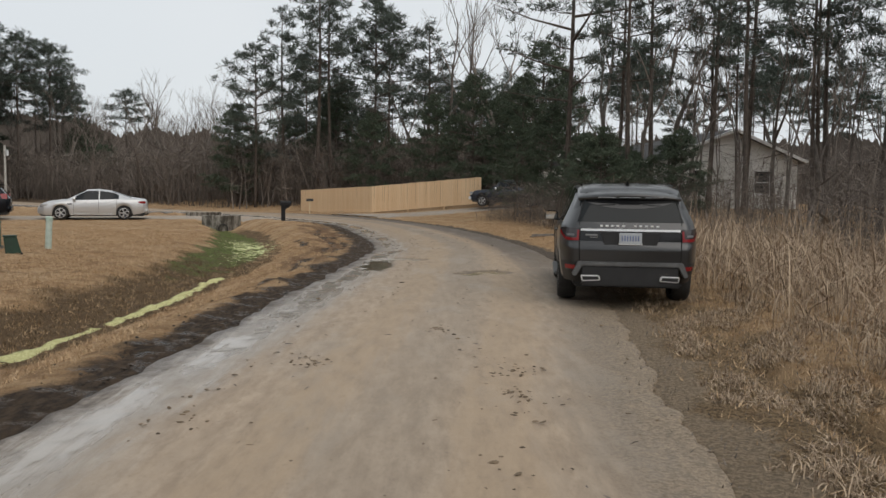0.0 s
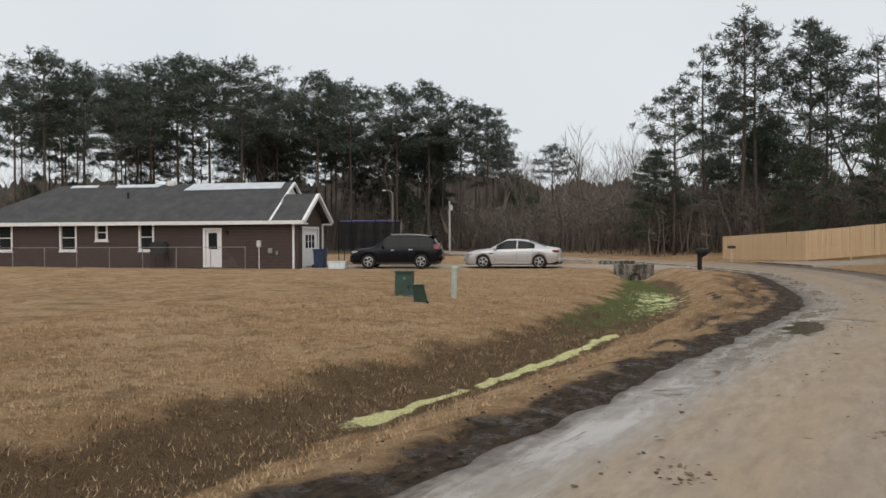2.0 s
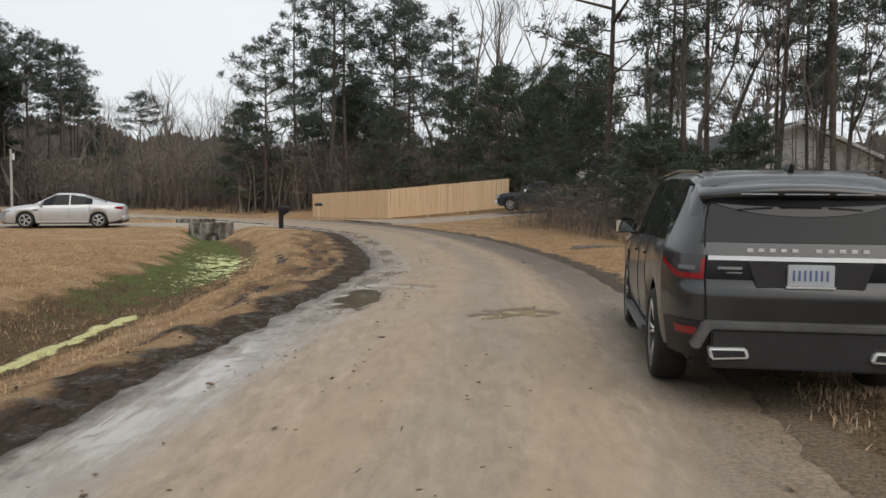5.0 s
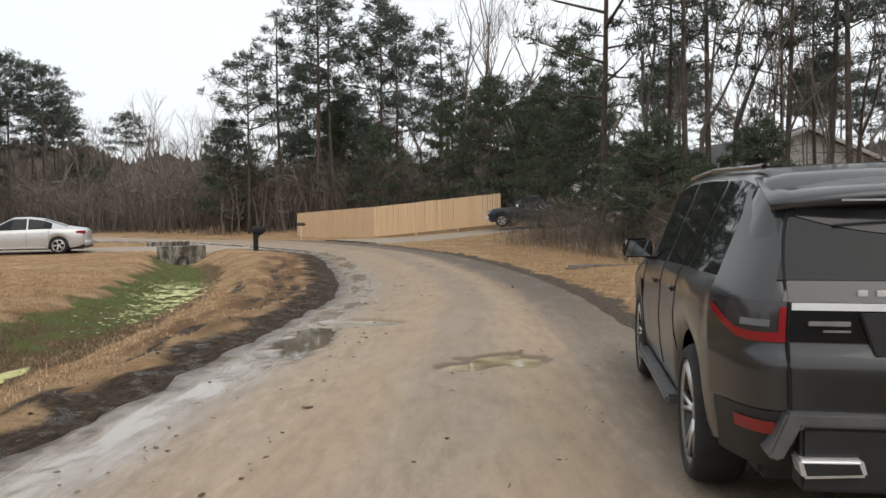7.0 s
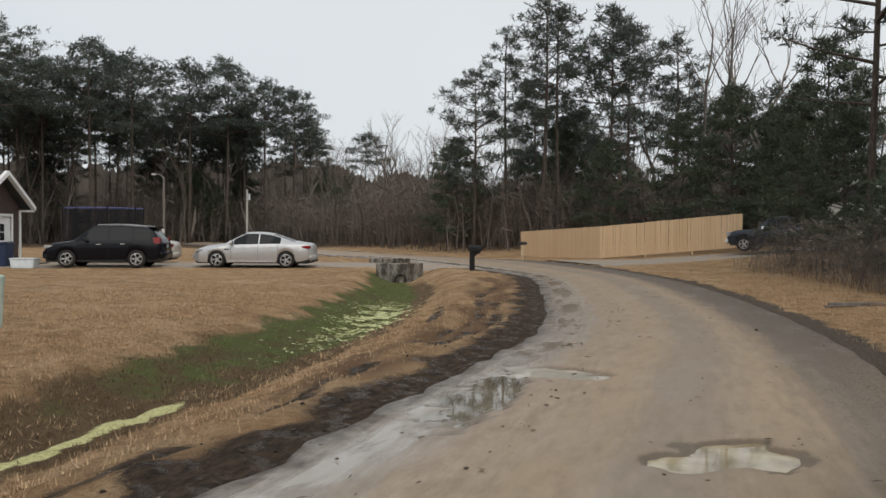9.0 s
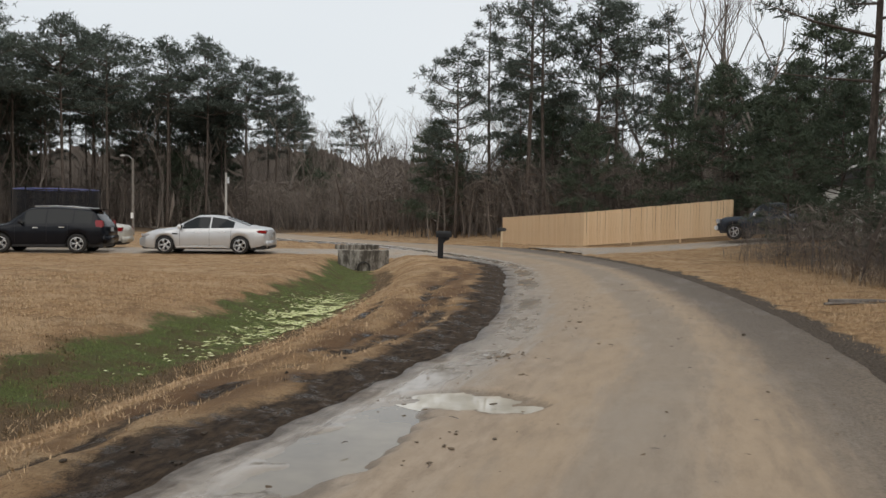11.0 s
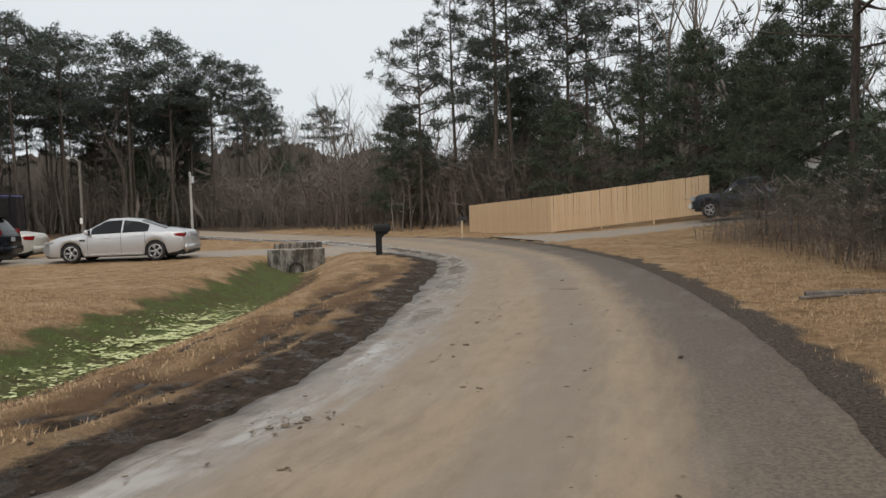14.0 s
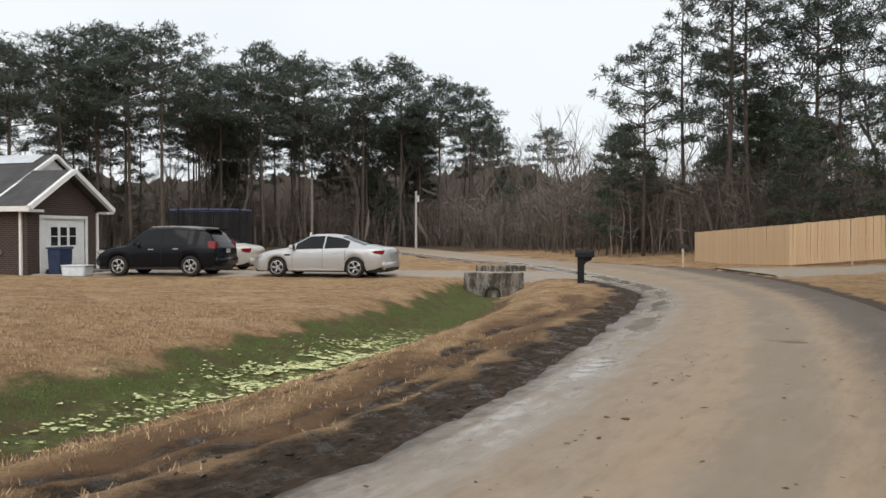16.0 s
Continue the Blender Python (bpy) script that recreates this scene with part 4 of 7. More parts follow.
def headwall(x, y, turn, label):
    t = thing("culvert_headwall", label, "culvert", pose(x, y, 0, 0, 0, turn), "culvert headwalls")
    bm = bmesh.new()
    n = 18
    rings = []
    for k in range(n + 1):
        u = k / n * 2 - 1
        cx, cy = u * 0.9, 0.42 * u * u
        row = []
        for oy, z in ((-0.1, -0.75), (-0.1, 0.235), (-0.075, 0.262), (0.075, 0.262), (0.1, 0.235), (0.1, -0.75)):
            row.append(bm.verts.new((cx + oy * 0.7 * u * -1, cy + oy, z + 0.012 * math.sin(k * 2.1) * (z > 0))))
        rings.append(row)
    for r0, r1 in zip(rings, rings[1:]):
        for k in range(5):
            bm.faces.new((r0[k], r1[k], r1[k + 1], r0[k + 1]))
    bm.faces.new(rings[0])
    bm.faces.new(rings[-1][::-1])
    bmesh.ops.recalc_face_normals(bm, faces=bm.faces[:])
    part("wall", bm, conc.m, t)
    bm = bmesh.new()
    for k in range(20):
        a0, a1 = k * math.tau / 20, (k + 1) * math.tau / 20
        q = [bm.verts.new((math.cos(a) * r0, yy, -0.42 + math.sin(a) * r0)) for a, r0, yy in ((a0, 0.26, -0.14), (a1, 0.26, -0.14), (a1, 0.21, -0.16), (a0, 0.21, -0.16))]
        bm.faces.new(q)
        q2 = [bm.verts.new((math.cos(a) * 0.21, yy, -0.42 + math.sin(a) * 0.21)) for a, yy in ((a0, -0.16), (a1, -0.16), (a1, 0.3), (a0, 0.3))]
        bm.faces.new(q2)
    part("pipe", bm, dark_in, t, "dark drain pipe mouth")


headwall(-11.15, 41.62, 25, "weathered stained concrete culvert headwall at the ditch")
headwall(-13.7, 46.9, 205, "weathered concrete culvert headwall beyond the drive")

# ---------- mailboxes ----------
black_plastic = plain("black_plastic", (0.010, 0.010, 0.011), 0.6, vary=0.3, scale=12, spec=0.25)
m = thing("mailbox", "black plastic mailbox on a broad black post at the drive", "mailbox", pose(-8.05, 41.4, 0.02, 0, 0, 20))
bm = box(-0.10, 0.10, -0.07, 0.07, -0.15, 0.80, 0.02)
part("post", bm, black_plastic, m)
bm = bmesh.new()
arch = [(-0.13, 0.0), (0.13, 0.0)] + [(0.13 * math.cos(a), 0.12 + 0.11 * math.sin(a)) for a in np.linspace(0, math.pi, 12)]
q0 = [bm.verts.new((-0.16, x, 0.79 + z)) for x, z in arch]
q1 = [bm.verts.new((0.38, x, 0.79 + z)) for x, z in arch]
bm.faces.new(q0)
bm.faces.new(q1[::-1])
for k in range(len(arch)):
    bm.faces.new((q0[k], q1[k], q1[(k + 1) % len(arch)], q0[(k + 1) % len(arch)]))
bmesh.ops.recalc_face_normals(bm, faces=bm.faces[:])
bx = part("box", bm, black_plastic, m)
part("door", box(0.375, 0.395, -0.135, 0.135, 0.785, 1.03, 0.008), black_plastic, bx)
part("flag", box(0.05, 0.22, 0.135, 0.145, 0.93, 0.97, 0.002), plain("flag_dark", (0.10, 0.02, 0.02), 0.5), bx)
bm = prism([(0.09, 0.55), (0.09, 0.79), (0.34, 0.79), (0.30, 0.70), (0.18, 0.66)], -0.03, 0.03, bevel=0.008)
part("bracket", bm, black_plastic, m)
m = thing("mailbox", "small dark mailbox on a pale wooden post by the fence", "mailbox", pose(-8.9, 54.9, -0.08, 0, 0, 10))
part("post", box(-0.045, 0.045, -0.045, 0.045, -0.2, 0.9, 0.006), plain("pale_post", (0.55, 0.42, 0.27), 0.8), m)
part("box", box(-0.25, 0.25, -0.08, 0.08, 0.9, 1.08, 0.05), plain("dark_metal", (0.03, 0.03, 0.032), 0.4), m)
part("door", box(-0.265, -0.25, -0.075, 0.075, 0.905, 1.07, 0.006), plain("dark_metal_door", (0.04, 0.04, 0.042), 0.4), m)

# ---------- service pedestals on the lawn ----------
ped_green = plain("utility_green", (0.028, 0.062, 0.045), 0.55, vary=0.3, scale=5)
ped_dark = plain("utility_dark_green", (0.010, 0.035, 0.020), 0.5, vary=0.3, scale=5)
z = ground_z(-10.85, 20.0)
m = thing("utility_cabinet", "weathered green metal utility cabinet on the lawn", "utility box", pose(-10.85, 20.0, z, 0, 0, 25))
part("body", box(-0.22, 0.22, -0.2, 0.2, -0.05, 0.56, 0.02), ped_green, m)
part("lid", box(-0.24, 0.24, -0.22, 0.22, 0.56, 0.61, 0.015), ped_green, m)
part("lock", box(0.10, 0.15, -0.225, -0.2, 0.17, 0.27, 0.006), plain("lock_dark", (0.02, 0.02, 0.02), 0.4), m)
part("plate", box(-0.02, 0.05, -0.204, -0.198, 0.40, 0.47, 0.001), plain("faded_plate", (0.12, 0.17, 0.15), 0.6), m)
part("base", box(-0.27, 0.27, -0.25, 0.25, -0.1, 0.02, 0.01), conc.m, m)
z = ground_z(-9.75, 18.95)
m = thing("utility_pedestal", "dark green plastic utility pedestal leaning on the lawn", "utility box", pose(-9.75, 18.95, z - 0.03, 0, -9, 30))
part("body", prism([(-0.16, 0.0), (0.16, 0.0), (0.13, 0.40), (-0.13, 0.44)], -0.13, 0.13, bevel=0.02), ped_dark, m)
part("cap", prism([(-0.145, 0.44), (0.145, 0.395), (0.145, 0.43), (-0.145, 0.475)], -0.14, 0.14, bevel=0.008), ped_dark, m)
part("foot", box(-0.18, 0.18, -0.15, 0.15, -0.12, 0.03, 0.01), black_plastic, m)
z = ground_z(-9.65, 20.35)
m = thing("marker_post", "pale green plastic utility marker post on the lawn", "post", pose(-9.65, 20.35, z, 0, 3, 15))
part("tube", tube([(0, 0, -0.1), (0, 0, 0.72)], [0.075, 0.075], 12), plain("marker_green", (0.38, 0.45, 0.40), 0.6, vary=0.2, scale=9), m)
part("cap", tube([(0, 0, 0.70), (0, 0, 0.78), (0, 0, 0.80)], [0.083, 0.083, 0.06], 12), plain("marker_cap", (0.36, 0.46, 0.40), 0.5), m)

# ---------- brick ranch house ----------
brick = Mat("dark_brick", 0.9, spec=0.2)
bt = brick.t.nodes.new("ShaderNodeTexBrick")
bt.inputs["Scale"].default_value = 1.0
bt.inputs["Brick Width"].default_value, bt.inputs["Row Height"].default_value, bt.inputs["Mortar Size"].default_value = 0.21, 0.075, 0.011
bt.inputs["Color1"].default_value, bt.inputs["Color2"].default_value, bt.inputs["Mortar"].default_value = (0.068, 0.042, 0.036, 1), (0.044, 0.032, 0.029, 1), (0.115, 0.10, 0.092, 1)
swap = brick.t.nodes.new("ShaderNodeCombineXYZ")
sep = brick.t.nodes.new("ShaderNodeSeparateXYZ")
brick.t.links.new(brick.coord(), sep.inputs[0])
brick.t.links.new(brick.math("ADD", sep.outputs[0], sep.outputs[1]), swap.inputs[0])
brick.t.links.new(sep.outputs[2], swap.inputs[1])
brick.t.links.new(swap.outputs[0], bt.inputs["Vector"])
brick.color(brick.mix(brick.math("MULTIPLY", brick.noise(1.3, 5, 0.6), 0.45), bt.outputs[0], (0.065, 0.04, 0.035)))
brick.bump(bt.outputs["Fac"], 0.3, 0.01)
white = plain("white_paint", (0.72, 0.72, 0.71), 0.55, vary=0.08, scale=4)
shingle = Mat("dark_shingles", 0.85, spec=0.3)
shingle.color(shingle.ramp(shingle.noise(1.4, 6, 0.75), (0.3, (0.040, 0.040, 0.042)), (0.7, (0.085, 0.083, 0.082))))
shingle.bump(shingle.noise(30, 4, 0.7), 0.5, 0.02)
ridge_pale = plain("pale_roof_patch", (0.50, 0.53, 0.56), 0.35, vary=0.12, scale=2)
glass = Mat("window_glass", 0.04, spec=0.6)
glass.color((0.02, 0.023, 0.025))
glass = glass.m
house = thing("brick_house", "low dark brick ranch house with dark shingle roof and white trim", "house", pose(-26.96, 35.53, 0.0, 0, 0, 19.6))


def wall_panel(name, parent, x0, x1, z0, z1, holes, material, m, thick=0.2):
    """A wall along x with its outer face at y = 0 and with openings through it."""
    xs = sorted({x0, x1, *[h[0] for h in holes], *[h[1] for h in holes]})
    zs = sorted({z0, z1, *[h[2] for h in holes], *[h[3] for h in holes]})
    bm = bmesh.new()
    for a, b in zip(xs, xs[1:]):
        for c, d in zip(zs, zs[1:]):
            mx, mz = (a + b) / 2, (c + d) / 2
            if any(h[0] < mx < h[1] and h[2] < mz < h[3] for h in holes):
                continue
            box(a, b, 0, thick, c, d, bm=bm)
    bmesh.ops.remove_doubles(bm, verts=bm.verts[:], dist=1e-4)
    ob = part(name, bm, material, parent)
    ob.matrix_local = m
    return ob


def sash(parent, m, x0, x1, z0, z1, rail=True):
    """A white window with glass, set into the wall."""
    w = part("window", box(x0, x1, 0.10, 0.11, z0, z1), glass, parent)
    w.matrix_local = m
    f = 0.07
    bm = bmesh.new()
    for a, b, c, d in ((x0 - f, x0 + 0.03, z0 - f, z1 + f), (x1 - 0.03, x1 + f, z0 - f, z1 + f), (x0 + 0.03, x1 - 0.03, z1 - 0.03, z1 + f), (x0 + 0.03, x1 - 0.03, z0 - f, z0 + 0.03)):
        box(a, b, -0.03, 0.12, c, d, bm=bm)
    part("frame", bm, white, w)
    if rail:
        part("meeting_rail", box(x0 + 0.03, x1 - 0.03, 0.05, 0.098, (z0 + z1) / 2 - 0.025, (z0 + z1) / 2 + 0.025), white, w)
    part("sill", box(x0 - 0.12, x1 + 0.12, -0.07, 0.04, z0 - f - 0.06, z0 - f - 0.004, 0.008), white, w)
    return w


ID = Matrix.Identity(4)
FRONT = [(-13.49, -12.54, 1.0, 2.38), (-11.37, -10.71, 1.55, 2.38), (-8.84, -8.03, 1.0, 2.42), (-5.14, -4.26, 0.1, 2.06), (-17.3, -16.4, 1.0, 2.38)]
wall_panel("wall_front", house, -19, 0, -0.3, 2.5, FRONT, brick.m, ID)
for k, (a, b, c, d) in enumerate(FRONT):
    if k == 3:
        dr = part("door", box(a + 0.05, b - 0.05, 0.06, 0.11, c, d, 0.006), white, house, "white door with a glazed upper half")
        part("pane", box(a + 0.2, b - 0.2, 0.05, 0.058, c + 0.95, d - 0.15), glass, dr)
        part("handle", box(b - 0.17, b - 0.12, 0.0, 0.058, 1.02, 1.08, 0.01), plain("brass", (0.4, 0.3, 0.12), 0.3, 1.0), dr)
        bm = box(a - 0.08, a + 0.05, -0.03, 0.12, c, d + 0.1)
        box(b - 0.05, b + 0.08, -0.03, 0.12, c, d + 0.1, bm=bm)
        box(a + 0.05, b - 0.05, -0.03, 0.12, d, d + 0.1, bm=bm)
        part("door_frame", bm, white, house)
        continue
    sash(house, ID, a + 0.03, b - 0.03, c + 0.03, d - 0.03)
side = Matrix.Rotation(radians(90), 4, "Z")
wall_panel("wall_gable", house, 0.2, 3.8, -0.3, 2.5, [(0.75, 3.2, 0.05, 2.1)], brick.m, side @ Matrix.Identity(4))
bm = bmesh.new()
pv = [bm.verts.new((xx, yy, zz)) for xx in (-0.2, 0.0) for yy, zz in ((0.0, 2.5), (4.0, 2.5), (2.0, 3.85))]
for q in ((0, 2, 1), (3, 4, 5), (0, 1, 4, 3), (1, 2, 5, 4), (2, 0, 3, 5)):
    bm.faces.new([pv[i] for i in q])
part("gable", bm, brick.m, house)
part("wall_back", box(-1.7, -0.2, 3.8, 4.0, -0.3, 2.5), brick.m, house)
part("wall_back", box(-19, -1.7, 6.4, 6.6, -0.3, 2.5), brick.m, house)
part("wall_end", box(-1.9, -1.7, 4.0, 6.4, -0.3, 2.5), brick.m, house)
part("wall_end", box(-19, -18.8, 0.2, 6.4, -0.3, 2.5), brick.m, house)
gd = part("garage_door", box(-0.12, -0.05, 0.75, 3.2, 0.05, 2.1), white, house, "white panelled door with three tall panes")
for k in range(4):
    part("panel", box(-0.05, -0.035, 0.85, 3.1, 0.12 + k * 0.23, 0.31 + k * 0.23, 0.006), white, gd)
for y0 in (1.30, 1.82, 2.34):
    part("pane", box(-0.052, -0.042, y0, y0 + 0.36, 1.08, 1.78), glass, gd)
    part("muntin", box(-0.045, -0.03, y0 - 0.02, y0 + 0.38, 1.42, 1.45), white, gd)
bm = box(-0.1, 0.03, 0.62, 0.75, 0.0, 2.22)
box(-0.1, 0.03, 3.2, 3.33, 0.0, 2.22, bm=bm)
box(-0.1, 0.03, 0.75, 3.2, 2.1, 2.22, bm=bm)
part("door_frame", bm, white, house)


def slope(name, pts, material, thick=0.10):
    """A roof plane of even thickness from its outline."""
    bm = bmesh.new()
    up = [bm.verts.new(p) for p in pts]
    dn = [bm.verts.new((p[0], p[1], p[2] - thick)) for p in pts]
    bm.faces.new(up)
    bm.faces.new(dn[::-1])
    k = len(pts)
    for i in range(k):
        bm.faces.new((up[i], dn[i], dn[(i + 1) % k], up[(i + 1) % k]))
    bmesh.ops.recalc_face_normals(bm, faces=bm.faces[:])
    return part(name, bm, material, house)


R1, R2, EZ, OV = 4.72, 4.02, 2.52, 0.38
slope("roof", [(-19.4, -OV, EZ), (-1.4, -OV, EZ), (-1.4, 3.3, R1), (-15.6, 3.3, R1)], shingle.m)
slope("roof", [(-19.4, 6.98, EZ), (-15.6, 3.3, R1), (-1.4, 3.3, R1), (-1.4, 6.98, EZ)], shingle.m)
slope("roof", [(-19.4, -OV, EZ), (-15.6, 3.3, R1), (-19.4, 6.98, EZ)], shingle.m)
slope("roof", [(-1.38, -OV, EZ), (0.42, -OV, EZ), (0.42, 2.0, R2 - 0.03), (-1.38, 2.0, R2 - 0.03)], shingle.m)
slope("roof", [(-1.38, 4.38, EZ), (-1.38, 2.0, R2 - 0.03), (0.42, 2.0, R2 - 0.03), (0.42, 4.38, EZ)], shingle.m)
bm = bmesh.new()
pv = [bm.verts.new((xx, yy, zz)) for xx in (-1.75, -1.55) for yy, zz in ((0.0, 2.5), (6.6, 2.5), (3.3, 4.55))]
for q in ((0, 2, 1), (3, 4, 5), (0, 1, 4, 3), (1, 2, 5, 4), (2, 0, 3, 5)):
    bm.faces.new([pv[i] for i in q])
part("gable", bm, white, house)
part("fascia", box(-19.4, 0.44, -OV - 0.03, -OV - 0.003, EZ - 0.19, EZ + 0.0), white, house)
part("soffit", box(-19.4, 0.42, -OV, 0.0, EZ - 0.17, EZ - 0.12), white, house)
for y0, y1 in ((-OV - 0.02, 2.0), (4.40, 2.0)):
    bm = tube([(0.44, y0, EZ - 0.06), (0.44, y1, R2 - 0.09)], [0.12, 0.12], 4)
    part("rake_board", bm, white, house)
    part("gable_return", box(0.0, 0.44, min(y0, 0) if y0 < 1 else 4.0, 0.35 if y0 < 1 else 4.42, EZ - 0.2, EZ - 0.11), white, house)
for y0, y1 in ((-OV, 3.3), (6.98, 3.3)):
    part("rake_board", tube([(-1.37, y0, EZ - 0.04), (-1.37, y1, R1 - 0.05)], [0.09, 0.09], 4), white, house)
part("downspout", box(-0.28, -0.18, -0.1, -0.004, 0.0, 2.36, 0.01), white, house)
part("downspout", box(0.004, 0.09, 3.85, 3.94, 0.0, 2.36, 0.01), white, house)
# three pale grey patches on the front slope, just below the ridge
slope("roof_sheet", [(-7.6, 2.55, 4.30), (-1.9, 2.62, 4.34), (-1.9, 3.25, 4.705), (-7.3, 3.25, 4.705)], ridge_pale, 0.02).location.z = 0.03
slope("roof_sheet", [(-12.0, 2.95, 4.53), (-9.4, 2.95, 4.53), (-9.2, 3.25, 4.705), (-12.0, 3.25, 4.705)], ridge_pale, 0.02).location.z = 0.03
slope("roof_sheet", [(-14.9, 3.0, 4.56), (-13.2, 3.0, 4.56), (-13.2, 3.25, 4.705), (-14.9, 3.25, 4.705)], ridge_pale, 0.02).location.z = 0.03
part("roof_vent", box(-8.9, -8.4, 3.0, 3.4, 4.6, 4.92, 0.06), white, house)
part("vent_pipe", tube([(-10.6, 1.9, 3.7), (-10.6, 1.9, 4.2)], [0.05, 0.05], 8), black_plastic, house)
wl = part("wall_lamp", box(-3.92, -3.78, -0.14, -0.004, 1.82, 2.05, 0.03), black_plastic, house)
part("meter_box", box(-2.2, -1.98, -0.16, -0.004, 1.15, 1.5, 0.02), plain("meter_grey", (0.55, 0.56, 0.55), 0.5), house)
part("meter_pipe", tube([(-2.09, -0.08, 0.0), (-2.09, -0.08, 1.15)], [0.03, 0.03], 8), white, house)
part("junction_box", box(-1.6, -1.38, -0.1, -0.004, 0.85, 1.1, 0.01), plain("box_grey", (0.25, 0.25, 0.24), 0.5), house)
part("junction_box", box(-1.2, -1.05, -0.08, -0.004, 0.75, 0.95, 0.01), plain("box_grey_dark", (0.15, 0.15, 0.15), 0.5), house)

# chain-link run beside the house, the bins and what stands by the wall
steel = plain("galvanised_steel", (0.30, 0.30, 0.30), 0.45, 0.6)
H = house.matrix_world.copy()
cl = thing("chain_link_fence", "low galvanised chain-link fence before the brick house", "fence", H @ pose(0, -1.6, 0))
for k in range(9):
    part("post", tube([(-17 + k * 1.85, 0, -0.2), (-17 + k * 1.85, 0, 1.2)], [0.022, 0.022], 6), steel, cl)
part("rail", tube([(-17, 0, 1.18), (-2.2, 0, 1.18)], [0.015, 0.015], 6), steel, cl)
wire = Soup()
for k in range(140):
    for sgn in (-1, 1):
        x0 = -17 + k * 0.1057
        x1 = min(max(x0 + sgn * 1.1, -17), -2.2)
        u = abs(x1 - x0) / 1.1
        a0, b0 = np.array([x0, 0, 0.05]), np.array([x1, 0, 0.05 + 1.1 * u])
        o = np.array([0.0015, 0, 0.0015])
        wire.add(np.array([a0 - o, a0 + o, b0 + o, b0 - o]), [(0, 1, 2, 3)])
part("mesh", wire.mesh("mesh", steel), None, cl)
m = thing("grill", "covered dark grill standing beside the brick wall", "grill", H @ pose(-7.3, -0.7, 0))
part("body", box(-0.45, 0.45, -0.25, 0.25, 0.75, 1.45, 0.08), plain("grill_cover", (0.02, 0.02, 0.02), 0.7), m)
for x, y in ((-0.38, -0.2), (0.38, -0.2), (-0.38, 0.2), (0.38, 0.2)):
    part("leg", tube([(x, y, -0.02), (x, y, 0.77)], [0.02, 0.02], 6), black_plastic, m)
blue = plain("bin_blue", (0.012, 0.025, 0.065), 0.45, vary=0.3, scale=4)
m = thing("wheelie_bin", "dark blue plastic wheeled bin beside the garage door", "bin", pose(-26.1, 36.25, 0.02, 0, 0, 20))
part("body", prism([(-0.24, 0.06), (0.24, 0.06), (0.30, 0.95), (-0.30, 0.95)], -0.32, 0.32, bevel=0.03), blue, m)
part("lid", prism([(-0.33, 0.95), (0.33, 0.95), (0.30, 1.05), (-0.33, 1.02)], -0.36, 0.36, bevel=0.02), blue, m)
for y in (-0.27, 0.27):
    ob = part("wheel", tube([(-0.26, y - 0.03, 0.12), (-0.26, y + 0.03, 0.12)], [0.12, 0.12], 14), black_plastic, m)
m = thing("storage_tub", "translucent white plastic tub on the ground by the bin", "tub", pose(-24.9, 36.15, 0.03, 0, 0, 20))
part("tub", prism([(-0.42, 0.0), (0.42, 0.0), (0.48, 0.36), (-0.48, 0.36)], -0.28, 0.28, bevel=0.03), plain("tub_white", (0.62, 0.68, 0.72), 0.4, vary=0.1), m)
part("lid", box(-0.5, 0.5, -0.3, 0.3, 0.36, 0.40, 0.012), plain("tub_lid", (0.66, 0.70, 0.72), 0.4, vary=0.1), m)
m = thing("steps", "low concrete step before the garage door", "step", H @ pose(0.75, 2.0, 0.0))
part("step", box(-0.6, 0.9, -1.2, 1.2, -0.15, 0.14, 0.02), conc.m, m)

# trampoline with a dark net
net_blue = plain("net_blue", (0.006, 0.006, 0.008), 0.9)
m = thing("trampoline", "round trampoline with a dark blue safety net", "trampoline", pose(-30.5, 47.2, ground_z(-30.5, 47.2)))
part("mat", tube([(0, 0, 0.82), (0, 0, 0.85)], [1.75, 1.75], 32), black_plastic, m)
part("pad", tube([(0, 0, 0.80), (0, 0, 0.83)], [2.0, 2.0], 32), net_blue, m)
for k in range(8):
    a = k * math.tau / 8
    part("pole", tube([(2.05 * math.cos(a), 2.05 * math.sin(a), -0.05), (2.05 * math.cos(a), 2.05 * math.sin(a), 2.75)], [0.03, 0.03], 6), net_blue, m)
net = Soup()
for k in range(220):
    a = k * math.tau / 220
    c0 = np.array([2.0 * math.cos(a), 2.0 * math.sin(a), 0.0])
    o = np.array([-math.sin(a), math.cos(a), 0]) * 0.013
    net.add(np.array([c0 - o + [0, 0, 0.85], c0 + o + [0, 0, 0.85], c0 + o + [0, 0, 2.65], c0 - o + [0, 0, 2.65]]), [(0, 1, 2, 3)])
for k in range(30):
    z = 0.9 + k * 0.06
    for j in range(32):
        a0, a1 = j * math.tau / 32, (j + 1) * math.tau / 32
        net.add(np.array([[2.0 * math.cos(a0), 2.0 * math.sin(a0), z], [2.0 * math.cos(a1), 2.0 * math.sin(a1), z], [2.0 * math.cos(a1), 2.0 * math.sin(a1), z + 0.018], [2.0 * math.cos(a0), 2.0 * math.sin(a0), z + 0.018]]), [(0, 1, 2, 3)])
part("net", net.mesh("net", net_blue), None, m)
part("top_ring", tube([(2.0 * math.cos(k * math.tau / 32), 2.0 * math.sin(k * math.tau / 32), 2.66) for k in range(33)], [0.025] * 33, 5, cap=False), plain("ring_blue", (0.10, 0.12, 0.30), 0.5), m)

